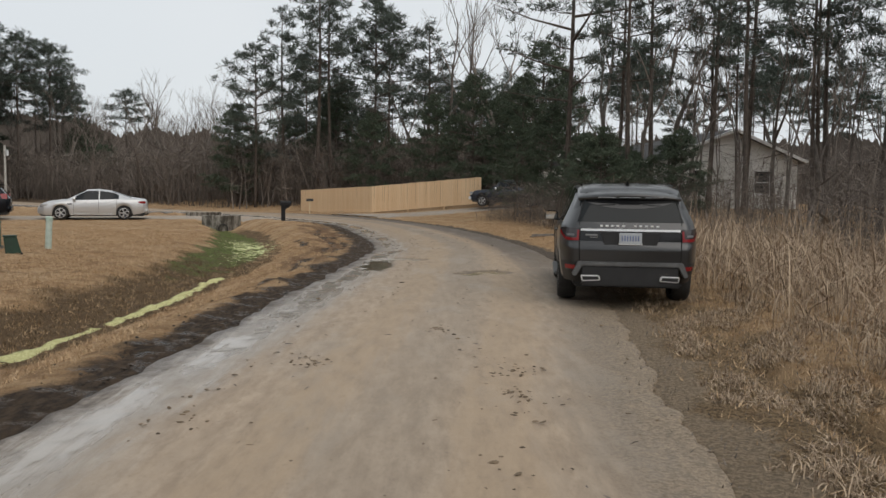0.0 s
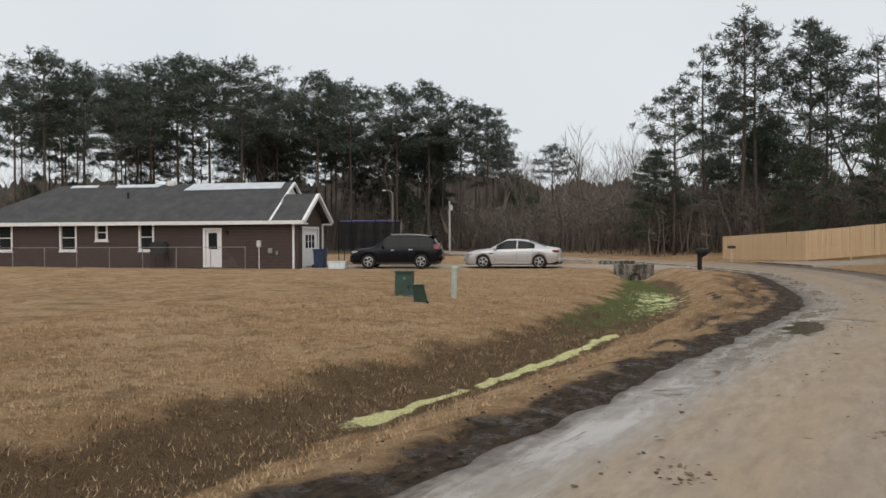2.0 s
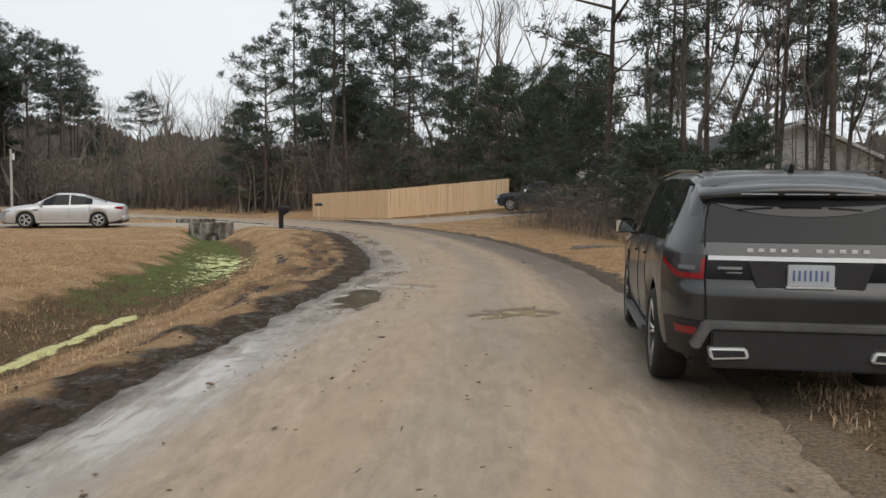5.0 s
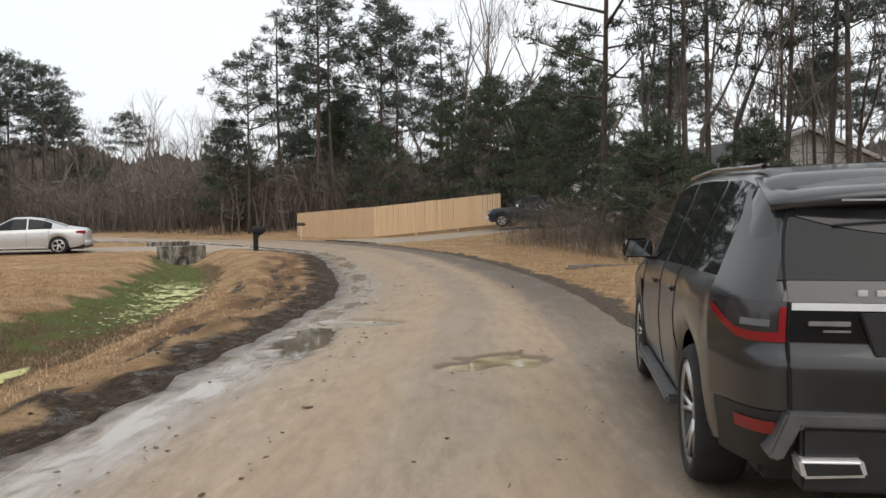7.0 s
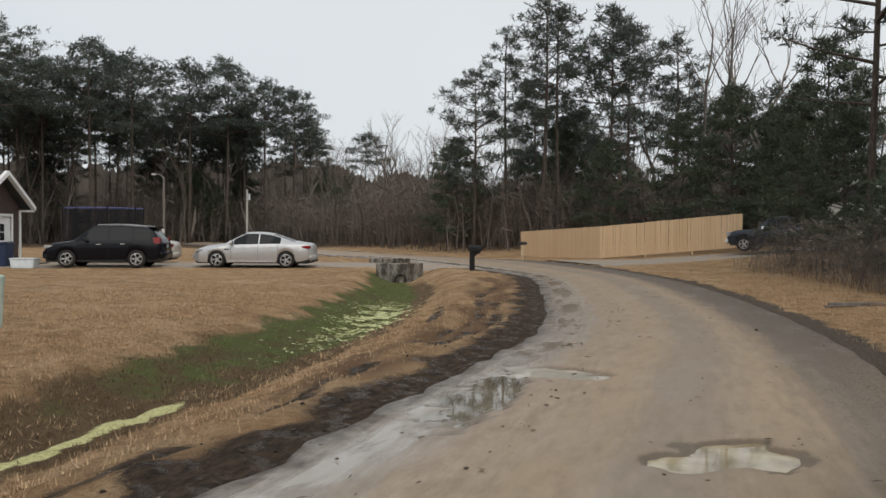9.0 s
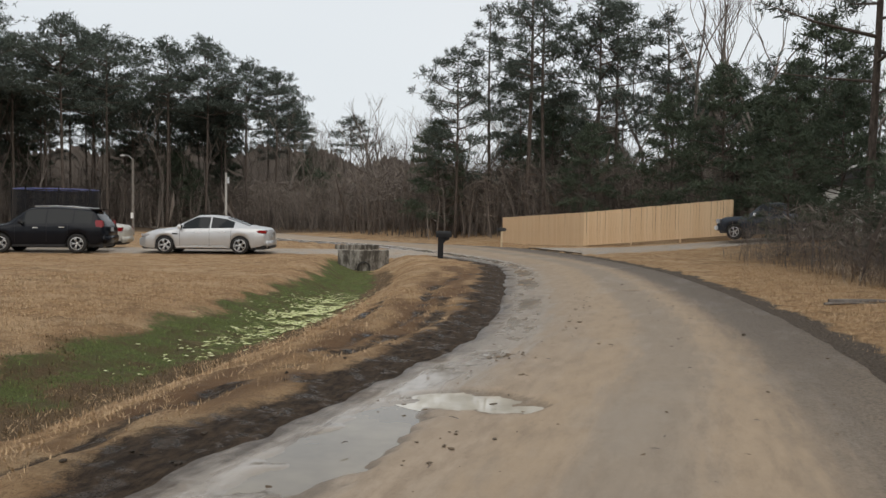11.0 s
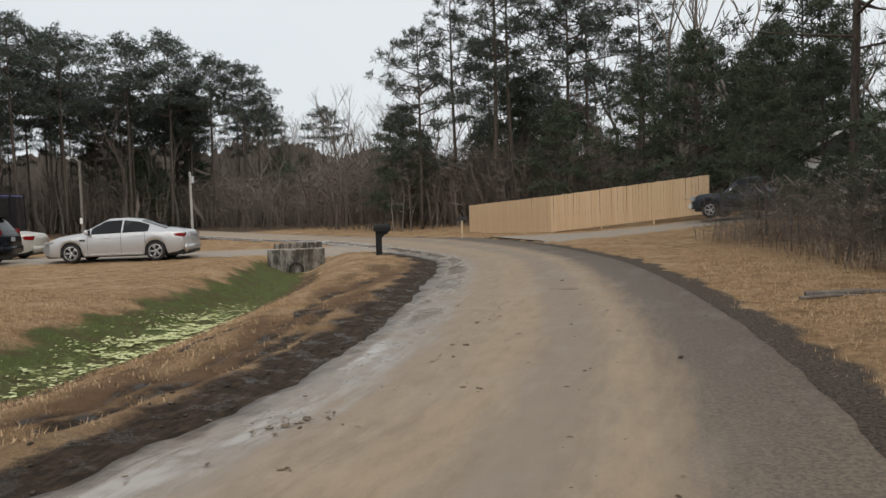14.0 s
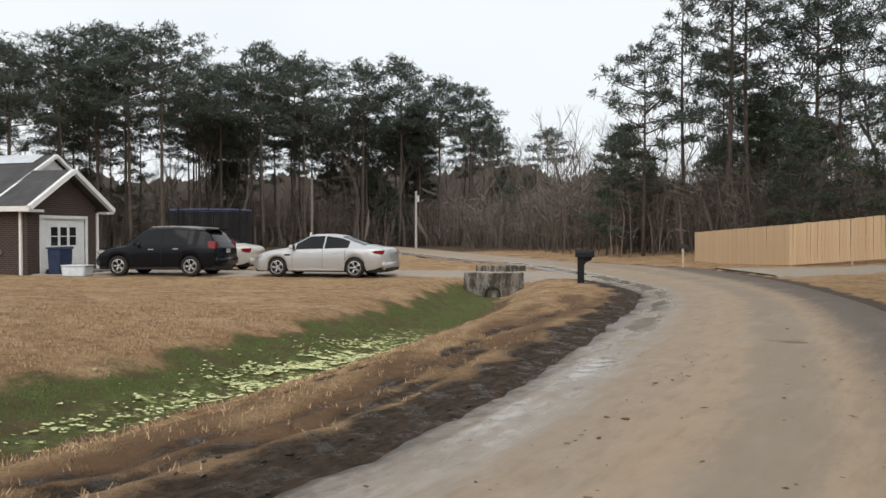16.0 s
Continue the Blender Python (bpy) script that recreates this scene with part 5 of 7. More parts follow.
# ---------- far lamp, pole and sheds ----------
grey_pole = plain("weathered_pole", (0.16, 0.145, 0.13), 0.85)
m = thing("street_lamp", "wooden street lamp pole with a curved arm", "street lamp", pose(-41.4, 67.0, ground_z(-41.4, 67.0)))
part("pole", tube([(0, 0, -0.3), (0, 0, 6.0)], [0.11, 0.09], 8), grey_pole, m)
part("arm", tube([(0, 0, 5.9), (-0.35, 0, 6.2), (-0.85, 0, 6.25)], [0.035, 0.035, 0.03], 6), steel, m)
part("lamp_head", box(-1.15, -0.75, -0.1, 0.1, 6.16, 6.30, 0.04), plain("lamp_grey", (0.5, 0.5, 0.5), 0.4), m)
part("sign", box(-0.12, 0.12, -0.13, -0.115, 1.3, 1.75), white, m)
m = thing("utility_pole", "pale grey utility pole with a small meter box", "pole", pose(-50.3, 94.4, ground_z(-50.3, 94.4)))
part("pole", tube([(0, 0, -0.3), (0, 0, 6.5)], [0.15, 0.12], 8), plain("pale_pole", (0.42, 0.40, 0.37), 0.8), m)
part("transformer", tube([(0.25, 0, 5.3), (0.25, 0, 6.0)], [0.17, 0.17], 12), plain("transformer_grey", (0.5, 0.52, 0.53), 0.5), m)
for x, y, w, lab in ((-60.5, 111.5, 3.2, "white far mobile home half hidden by trees"), (-55.5, 116.5, 2.6, "pale far shed half hidden by trees")):
    m = thing("shed", lab, "shed", pose(x, y, ground_z(x, y), 0, 0, 30))
    part("wall", box(-w, w, -1.5, 1.5, -0.3, 2.4, 0.02), plain("far_white", (0.30, 0.31, 0.32), 0.7), m)
    part("roof", prism([(-w - 0.3, 2.4), (w + 0.3, 2.4), (w + 0.2, 2.55), (-w - 0.2, 2.55)], -1.8, 1.8), plain("far_roof", (0.35, 0.36, 0.37), 0.6), m)
    for k in (-0.6, 0.1, 0.7):
        part("window", box(w * k - 0.35, w * k + 0.35, -1.53, -1.503, 0.9, 1.8), glass, m)

# ---------- pale house in the wood ----------
siding = Mat("pale_siding", 0.75, spec=0.3)
siding.color(siding.ramp(siding.noise(1.5, 5, 0.6), (0.3, (0.66, 0.65, 0.62)), (0.7, (0.76, 0.75, 0.72))))
lap = siding.t.nodes.new("ShaderNodeTexWave")
lap.bands_direction, lap.wave_profile = "Z", "SAW"
lap.inputs["Scale"].default_value = 1.25
siding.t.links.new(siding.coord(), lap.inputs["Vector"])
siding.bump(lap.outputs["Fac"], 0.6, 0.02)
zh = 0.78
h2 = thing("sided_house", "pale sided house with a dark gable roof among pines", "house", pose(12.4, 46.7, zh, 0, 0, 6))
wall_panel("wall_gable", h2, 0, 8.0, -0.6, 2.85, [(1.5, 2.5, 0.9, 2.2), (5.4, 6.4, 0.9, 2.2)], siding.m, ID)
bm = bmesh.new()
pv = [bm.verts.new((xx, yy, zz)) for yy in (0.0, 0.2) for xx, zz in ((0.0, 2.85), (8.0, 2.85), (4.0, 4.45))]
for q in ((0, 1, 2), (3, 5, 4), (0, 3, 4, 1), (1, 4, 5, 2), (2, 5, 3, 0)):
    bm.faces.new([pv[i] for i in q])
part("gable", bm, siding.m, h2)
for a, b in ((1.5, 2.5), (5.4, 6.4)):
    sash(h2, ID, a, b, 0.9, 2.2)
west = Matrix.Translation((0, 15.0, 0)) @ Matrix.Rotation(radians(-90), 4, "Z")
WEST = [(4.0, 5.0, 0.9, 2.3), (7.4, 8.4, 0.9, 2.3), (11.6, 12.7, 0.9, 2.3)]
wall_panel("wall_side", h2, 0, 14.8, -0.6, 2.85, WEST, siding.m, west)
for a, b, lo, hi in WEST:
    sash(h2, west, a, b, lo, hi)
    for x in (a - 0.26, b + 0.26):
        ob = part("shutter", box(x - 0.17, x + 0.17, -0.045, -0.003, lo, hi, 0.008), plain("dark_shutter", (0.05, 0.05, 0.055), 0.6), h2)
        ob.matrix_local = west
part("wall_back", box(0, 8.0, 14.8, 15.0, -0.6, 2.85), siding.m, h2)
part("wall_side", box(7.8, 8.0, 0.2, 14.8, -0.6, 2.85), siding.m, h2)
for sx in (0, 1):
    bm = bmesh.new()
    xe, xr = (-0.45, 4.0) if sx == 0 else (8.45, 4.0)
    pts = [(xe, -0.4, 2.76), (xr, -0.4, 4.56), (xr, 15.4, 4.56), (xe, 15.4, 2.76)]
    up = [bm.verts.new(p) for p in pts]
    dn = [bm.verts.new((p[0], p[1], p[2] - 0.14)) for p in pts]
    bm.faces.new(up)
    bm.faces.new(dn[::-1])
    for i in range(4):
        bm.faces.new((up[i], dn[i], dn[(i + 1) % 4], up[(i + 1) % 4]))
    bmesh.ops.recalc_face_normals(bm, faces=bm.faces[:])
    part("roof", bm, shingle.m, h2)
    part("rake_board", tube([(xe, -0.43, 2.68), (xr, -0.43, 4.48)], [0.11, 0.11], 4), white, h2)
part("fascia", box(-0.5, -0.47, -0.4, 15.4, 2.56, 2.78), white, h2)
# the porch gable at its side
part("porch", box(-3.9, -0.02, 13.0, 14.9, -0.5, 2.6), siding.m, h2)
part("porch_roof", prism([(-4.3, 2.6), (-0.5, 2.6), (-2.3, 3.75)], 12.7, 15.1), shingle.m, h2)
part("porch_trim", tube([(-4.35, 12.66, 2.6), (-2.3, 12.66, 3.79), (-0.45, 12.66, 2.6)], [0.1, 0.1, 0.1], 4), white, h2)

# ---------- vehicles ----------
def paint(name, color, rough=0.28, metal=0.3, dirt=0.25, gloss=0.3):
    m = Mat(name, rough, metal, gloss + 0.05, gloss)
    m.b.inputs["Coat Roughness"].default_value = 0.06
    n = m.noise(2.5, 6, 0.7)
    m.color(m.mix(m.math("MULTIPLY", m.steps(n, 0.45, 0.8), dirt), color, (0.16, 0.13, 0.10)))
    m.roughness(m.math("ADD", rough, m.math("MULTIPLY", n, 0.12)))
    return m.m


tyre_m = plain("tyre_rubber", (0.018, 0.017, 0.016), 0.85, vary=0.4, scale=9, bump=0.3)
chrome = plain("bright_chrome", (0.82, 0.83, 0.84), 0.3, 0.7, vary=0.04)
alloy = plain("alloy_rim", (0.55, 0.55, 0.55), 0.3, 0.9, vary=0.1)
alloy_dark = plain("dark_alloy", (0.05, 0.05, 0.052), 0.35, 0.7, vary=0.2)
trim_black = plain("trim_black", (0.012, 0.012, 0.013), 0.5, vary=0.3)
gloss_black = plain("gloss_black", (0.008, 0.008, 0.009), 0.12, vary=0.1)
red_lens = Mat("red_lens", 0.12, spec=0.6)
red_lens.color((0.21, 0.010, 0.013))
red_lens = red_lens.m
smoke_lens = Mat("smoked_lens", 0.1, spec=0.6)
smoke_lens.color((0.035, 0.03, 0.032))
smoke_lens = smoke_lens.m
clear_lens = plain("headlamp_lens", (0.45, 0.47, 0.5), 0.1, 0.2, vary=0.2)
car_glass = Mat("car_glass", 0.03, spec=0.22)
car_glass.color((0.012, 0.014, 0.015))
car_glass = car_glass.m
plate_m = plain("plate_white", (0.36, 0.38, 0.40), 0.4, vary=0.1)
bar_blue = plain("plate_bars", (0.07, 0.10, 0.22), 0.5)


def lathe(profile, sides, bm=None):
    """Turns a profile of (radius, x) round the x axis."""
    bm = bm or bmesh.new()
    rings = [[bm.verts.new((x, r * math.cos(k * math.tau / sides), r * math.sin(k * math.tau / sides))) for k in range(sides)] for r, x in profile]
    for a, b in zip(rings, rings[1:]):
        for k in range(sides):
            bm.faces.new((a[k], a[(k + 1) % sides], b[(k + 1) % sides], b[k]))
    return bm


def wheel_meshes(r, width, spokes, rim_r, two_tone):
    """Tyre, barrel and spokes of a wheel whose outer face looks along -x."""
    w = width / 2
    tyre = lathe([(rim_r, -w * 0.8), (rim_r + 0.02, -w), (r - 0.035, -w), (r - 0.01, -w * 0.78), (r, -w * 0.5), (r, w * 0.5), (r - 0.01, w * 0.78), (r - 0.035, w), (rim_r, w * 0.8)], 40)
    barrel = lathe([(rim_r + 0.004, -w * 0.85), (rim_r - 0.02, -w * 0.8), (rim_r - 0.03, w * 0.3), (0.03, w * 0.3)], 32)
    sp = bmesh.new()
    for k in range(spokes):
        a = k * math.tau / spokes
        for off in (-0.10, 0.10):
            c0, c1 = a + off * 0.6, a + off * 1.7
            pts = [(-w * 0.55, 0.05 * math.cos(c0), 0.05 * math.sin(c0)), (-w * 0.72, rim_r * 0.55 * math.cos(a + off * 1.2), rim_r * 0.55 * math.sin(a + off * 1.2)),
                   (-w * 0.8, (rim_r - 0.012) * math.cos(c1), (rim_r - 0.012) * math.sin(c1))]
            tube(pts, [0.022, 0.016, 0.019], 5, sp)
    lathe([(0.001, -w * 0.72), (0.05, -w * 0.70), (0.065, -w * 0.5), (0.065, w * 0.2)], 16, sp)
    lathe([(rim_r - 0.02, -w * 0.82), (rim_r + 0.006, -w * 0.92), (rim_r + 0.006, -w * 0.75)], 32, sp)
    out = []
    for nm, bm, mt in (("tyre", tyre, tyre_m), ("rim", sp, alloy), ("wheel", barrel, alloy_dark if two_tone else trim_black)):
        me = bpy.data.meshes.new(nm)
        bmesh.ops.recalc_face_normals(bm, faces=bm.faces[:])
        bm.to_mesh(me)
        bm.free()
        me.materials.append(mt)
        me.shade_smooth()
        out.append(me)
    return out


def body_loft(sp):
    """Rings of a car's body, half by half: station by station along y, from the sill up to the middle of the roof."""
    ys = np.concatenate([np.arange(sp["y0"], sp["y0"] + 0.5, 0.025), np.arange(sp["y0"] + 0.5, sp["y1"] - 0.3, 0.05), np.arange(sp["y1"] - 0.3, sp["y1"] + 0.001, 0.025)])
    def lin(key):
        k = sp[key]
        raw = np.interp(ys, [a for a, _ in k], [b for _, b in k])
        pad = np.concatenate([[raw[0]] * 2, raw, [raw[-1]] * 2])
        return (pad[:-4] + 2 * pad[1:-3] + 3 * pad[2:-2] + 2 * pad[3:-1] + pad[4:]) / 9
    top, belt, wide, wroof, sill = lin("top"), lin("belt"), lin("wide"), lin("wroof"), lin("sill")
    rings = []
    for i, y in enumerate(ys):
        low = sill[i]
        arch = 0.0
        for wy in sp["axles"]:
            d = abs(y - wy)
            if d < sp["arch"]:
                h = sp["wheel_r"] + math.sqrt(sp["arch"] ** 2 - d * d) * 0.98
                low = max(low, h)
            arch = max(arch, math.exp(-(d / (sp["arch"] * 1.05)) ** 4))
        w, b, t, wr = wide[i], belt[i], top[i], min(wroof[i], wide[i])
        mid = low + (b - low) * 0.55
        flare = 0.02 * arch
        g0 = min(b + 0.035, t - 0.02)
        edge = max(t - 0.07, g0 + 0.004)
        ring = [(w - 0.06 + flare, low), (w - 0.035 + flare, low + (b - low) * 0.1), (w - 0.012 + flare, low + (b - low) * 0.3), (w + flare * 0.5, mid), (w - 0.012, low + (b - low) * 0.85),
                (w - 0.035, b), (w - 0.06, g0), ((w - 0.06) * 0.45 + wr * 0.55 + 0.012, (g0 + edge) / 2), (wr, edge), (wr - 0.035, t - 0.03), (wr - 0.13, t - 0.008), (wr * 0.45, t + 0.008), (0.0, t + 0.012)]
        rings.append([(x, y, z) for x, z in ring])
    return ys, np.array(rings)


def panel(rings, ys, i0, i1, j0, j1, both, out=0.004):
    """A piece of the body's surface, set slightly proud of it; on one half (side 1 or -1), or across the middle."""
    bm = bmesh.new()
    sides = (1, -1) if both == 0 else (both,)
    for s in sides:
        g = [[bm.verts.new((s * (rings[i, j, 0] + (out if j <= 8 else 0)), rings[i, j, 1], rings[i, j, 2] + (out if j > 8 else out * 0.3))) for j in range(j0, j1 + 1)] for i in range(i0, i1 + 1)]
        for a, b in zip(g, g[1:]):
            for k in range(len(a) - 1):
                q = (a[k], b[k], b[k + 1], a[k + 1])
                bm.faces.new(q if s > 0 else q[::-1])
    bmesh.ops.remove_doubles(bm, verts=bm.verts[:], dist=1e-5)
    return bm


def build_car(name, label, m, sp, body_mat):
    car = thing(name, label, "car", m)
    ys, R = body_loft(sp)
    n, k = R.shape[:2]
    bm = bmesh.new()
    grid = {}
    for s in (1, -1):
        for i in range(n):
            for j in range(k):
                grid[s, i, j] = bm.verts.new((s * R[i, j, 0], R[i, j, 1], R[i, j, 2])) if not (s < 0 and j == k - 1) else grid[1, i, j]
    for s in (1, -1):
        for i in range(n - 1):
            for j in range(k - 1):
                q = (grid[s, i, j], grid[s, i + 1, j], grid[s, i + 1, j + 1], grid[s, i, j + 1])
                bm.faces.new(q if s < 0 else q[::-1])
    for i in (0, n - 1):
        loop = [grid[1, i, j] for j in range(k)] + [grid[-1, i, j] for j in range(k - 2, -1, -1)]
        for j in range(k - 1):
            q = [grid[1, i, j], grid[1, i, j + 1], grid[-1, i, j + 1], grid[-1, i, j]]
            q = [v for x, v in enumerate(q) if v not in q[:x]]
            if len(q) > 2:
                bm.faces.new(q)
    bmesh.ops.recalc_face_normals(bm, faces=bm.faces[:])
    part("body", bm, body_mat, car, smooth=True)
    iy = lambda y: int(np.argmin(abs(ys - y)))
    for a, b in sp["windows"]:
        for s in (1, -1):
            part("side_window", panel(R, ys, iy(a), iy(b), 6, 8, s, 0.003), car_glass, car, smooth=True)
    for nm, a, b in (("windscreen", *sp["screen"]), ("rear_window", *sp["rear"])):
        part(nm, panel(R, ys, iy(a), iy(b), 9, 12, 0, 0.004), car_glass, car, smooth=True)
    # dark floor and wheel wells
    part("underbody", box(-sp["half"] + 0.22, sp["half"] - 0.22, sp["y0"] + 0.12, sp["y1"] - 0.12, sp["clear"], sp["clear"] + 0.55, 0.03), trim_black, car)
    for s in (1, -1):
        part("side_sill", box(s * (sp["half"] - 0.13) - 0.05, s * (sp["half"] - 0.13) + 0.05, sp["axles"][0] + sp["arch"], sp["axles"][1] - sp["arch"], sp["clear"] + 0.01, sp["clear"] + 0.16, 0.02), trim_black, car)
        for y in sp["seams"]:
            i = iy(y)
            pts = [(s * (R[i, j, 0] + 0.0005), R[i, j, 1], R[i, j, 2]) for j in range(1, 7)]
            part("door_seam", tube(pts, [0.0045] * len(pts), 4), trim_black, car)
        for y in sp["handles"]:
            i = iy(y)
            x = s * (R[i, 4, 0] + 0.012)
            part("door_handle", box(x - 0.014, x + 0.014, y - 0.10, y + 0.10, R[i, 4, 2] - 0.012, R[i, 4, 2] + 0.016, 0.008), sp["handle_mat"], car)
        i = iy(sp["mirror"])
        xm = s * (R[i, 6, 0] + 0.13)
        mi = part("wing_mirror", prism([(-0.11, -0.075), (0.11, -0.07), (0.125, 0.03), (0.08, 0.085), (-0.09, 0.08), (-0.125, 0.0)], -0.05, 0.07, bevel=0.018), sp["mirror_mat"], car)
        mi.matrix_local = pose(xm, sp["mirror"], R[i, 6, 2] + 0.085)
        part("mirror_glass", box(-0.10, 0.10, -0.056, -0.050, -0.062, 0.066, 0.002), plain("mirror_silver", (0.55, 0.58, 0.6), 0.03, 1.0, vary=0.02), mi)
        arm = part("mirror_arm", tube([(s * (R[i, 6, 0] - 0.02), sp["mirror"], R[i, 6, 2] + 0.01), (xm - s * 0.06, sp["mirror"], R[i, 6, 2] + 0.03)], [0.03, 0.025], 6), trim_black, car)
    tyre, rim, barrel = wheel_meshes(sp["wheel_r"], sp["wheel_w"], sp["spokes"], sp["rim_r"], sp.get("two_tone", False))
    for y in sp["axles"]:
        for s in (1, -1):
            w = part("wheel", barrel, None, car)
            w.matrix_local = pose(s * (sp["half"] - sp["wheel_w"] / 2 - 0.015), y, sp["wheel_r"], 0, 0, 180 if s > 0 else 0)
            part("tyre", tyre, None, w)
            part("rim", rim, None, w)
    return car, ys, R, iy


# large dark grey sport utility vehicle parked at the roadside
RR = dict(y0=-2.40, y1=2.32, axles=(-1.461, 1.461), arch=0.47, wheel_r=0.385, wheel_w=0.27, rim_r=0.285, spokes=5, half=0.985, clear=0.27, two_tone=True,
          top=[(-2.53, 1.10), (-2.47, 1.20), (-2.42, 1.26), (-2.2, 1.61), (-2.05, 1.70), (-1.7, 1.745), (-0.6, 1.775), (0.2, 1.765), (0.55, 1.70), (1.25, 1.16), (1.4, 1.12), (2.05, 1.04), (2.25, 0.95), (2.32, 0.78)],
          belt=[(-2.53, 1.02), (-2.45, 1.13), (-2.3, 1.17), (-1.0, 1.15), (0.9, 1.08), (1.3, 1.05), (2.1, 0.95), (2.32, 0.75)],
          wide=[(-2.40, 0.80), (-2.3, 0.88), (-2.2, 0.93), (-2.05, 0.962), (-1.6, 0.985), (1.5, 0.985), (2.0, 0.95), (2.2, 0.85), (2.32, 0.72)],
          wroof=[(-2.40, 0.74), (-2.2, 0.72), (-1.6, 0.70), (0.2, 0.70), (0.6, 0.74), (1.2, 0.84), (2.0, 0.84), (2.32, 0.66)],
          sill=[(-2.40, 0.52), (-2.2, 0.42), (-1.8, 0.36), (1.8, 0.36), (2.2, 0.40), (2.32, 0.50)],
          windows=[(-2.02, -1.30), (-1.24, -0.30), (-0.22, 0.62)], screen=(0.60, 1.22), rear=(-2.36, -2.20), seams=(-1.05, -0.26, 0.88), handles=(-0.85, 0.05), mirror=0.62,
          handle_mat=None, mirror_mat=gloss_black)
rr_paint = paint("dark_grey_paint", (0.011, 0.0115, 0.0125), 0.24, 0.12, 0.03, 0.62)
RR["handle_mat"] = rr_paint
RR_POSE = pose(2.80, 14.57, 0.04, 0, 0, -7.0)
car, ys, R, iy = build_car("suv", "large dark grey sport utility vehicle parked on the roadside", RR_POSE, RR, rr_paint)
yb = -2.53
# the rear is one bowed surface; its panels are patches of it
satin = plain("satin_trim", (0.16, 0.165, 0.17), 0.35, 0.7)
seam_m = plain("panel_gap", (0.004, 0.004, 0.004), 0.9)


def rear_point(u, z, out):
    """A point of the rear surface; u runs from -1 to 1 across, out lifts it off."""
    yc = float(np.interp(z, [0.34, 0.5, 0.62, 0.86, 0.92, 1.12, 1.21, 1.5, 1.64], [-2.40, -2.53, -2.56, -2.56, -2.535, -2.52, -2.49, -2.31, -2.2]))
    w = float(np.interp(z, [0.34, 0.6, 0.86, 1.0, 1.12, 1.2, 1.5, 1.64], [0.90, 0.955, 0.968, 0.968, 0.955, 0.925, 0.79, 0.735]))
    deep = float(np.interp(z, [0.5, 1.1, 1.5], [0.36, 0.36, 0.22]))
    a = abs(u)
    turn = max(0.0, (a - 0.78) / 0.22)
    y = yc + 0.06 * a * a + deep * turn ** 2.2
    return (math.copysign(a * w + out * min(1.0, turn), u), y - out, z)


def rear_patch(name, u0, u1, lo, hi, out, material, parent, label="", rows=6):
    """A sheet of the rear surface between two heights, which may depend on u, with a thickness of 6 mm."""
    lo_f, hi_f = lo if callable(lo) else (lambda u: lo), hi if callable(hi) else (lambda u: hi)
    count = max(2, int(abs(u1 - u0) / 0.035))
    bm = bmesh.new()
    g = []
    for k in range(count + 1):
        u = u0 + (u1 - u0) * k / count
        g.append([bm.verts.new(rear_point(u, lo_f(u) + (hi_f(u) - lo_f(u)) * q / rows, out)) for q in range(rows + 1)])
    for a, b in zip(g, g[1:]):
        for q in range(rows):
            bm.faces.new((a[q], b[q], b[q + 1], a[q + 1]))
    bmesh.ops.recalc_face_normals(bm, faces=bm.faces[:])
    return part(name, bm, material, parent, label, smooth=True)


rear_patch("rear_quarter", -1.0, 1.0, 0.655, 1.62, 0.0, rr_paint, car, rows=24)
rear_patch("lower_bumper", -0.99, 0.99, 0.36, 0.65, 0.0, trim_black, car, rows=8)
rear_patch("tailgate", -0.715, 0.715, 0.665, 0.945, 0.008, rr_paint, car)
rear_patch("upper_tailgate", -0.755, 0.755, 1.122, 1.212, 0.008, rr_paint, car)
rear_patch("rear_glass", -0.80, 0.80, 1.215, 1.57, 0.009, car_glass, car, "dark tinted rear window")
rear_patch("wiper_cover", -0.78, 0.78, lambda u: 1.40 + 0.16 * abs(u) ** 2.2, 1.575, 0.014, gloss_black, car)
rear_patch("tailgate_panel", -0.715, 0.715, 0.95, 1.088, 0.008, gloss_black, car)
rear_patch("chrome_strip", -0.715, 0.715, 1.088, 1.120, 0.016, chrome, car)
for s in (1, -1):
    gap = [rear_point(s * 0.725, z, 0.006) for z in (0.66, 0.8, 0.95, 1.1)] + [rear_point(s * u, z, 0.006) for u, z in ((0.765, 1.21), (0.79, 1.3), (0.81, 1.4), (0.82, 1.55))]
    part("tailgate_gap", tube(gap, [0.008] * len(gap), 4), seam_m, car)
part("bumper_trim", prism([(-0.80, 0.47), (-0.74, 0.45), (-0.66, 0.60), (0.66, 0.60), (0.74, 0.45), (0.80, 0.47), (0.72, 0.662), (-0.72, 0.662)], yb - 0.065, yb + 0.10, bevel=0.012), satin, car)
part("diffuser", prism([(-0.66, 0.32), (0.66, 0.32), (0.66, 0.60), (-0.66, 0.60)], yb - 0.045, yb + 0.1, bevel=0.015), trim_black, car)
part("plate_recess", prism([(-0.36, 0.895), (0.36, 0.895), (0.42, 1.08), (-0.42, 1.08)], yb - 0.022, yb + 0.03, bevel=0.006), trim_black, car)
pl = part("number_plate", box(-0.155, 0.155, yb - 0.040, yb - 0.020, 0.912, 1.068, 0.006), plate_m, car)
bm = bmesh.new()
for k in range(7):
    box(-0.122 + k * 0.037, -0.108 + k * 0.037, yb - 0.044, yb - 0.038, 0.955, 1.03, bm=bm)
part("characters", bm, bar_blue, pl)
part("plate_frame", prism([(-0.165, 0.902), (0.165, 0.902), (0.165, 0.916), (-0.165, 0.916)], yb - 0.044, yb - 0.018), chrome, pl)
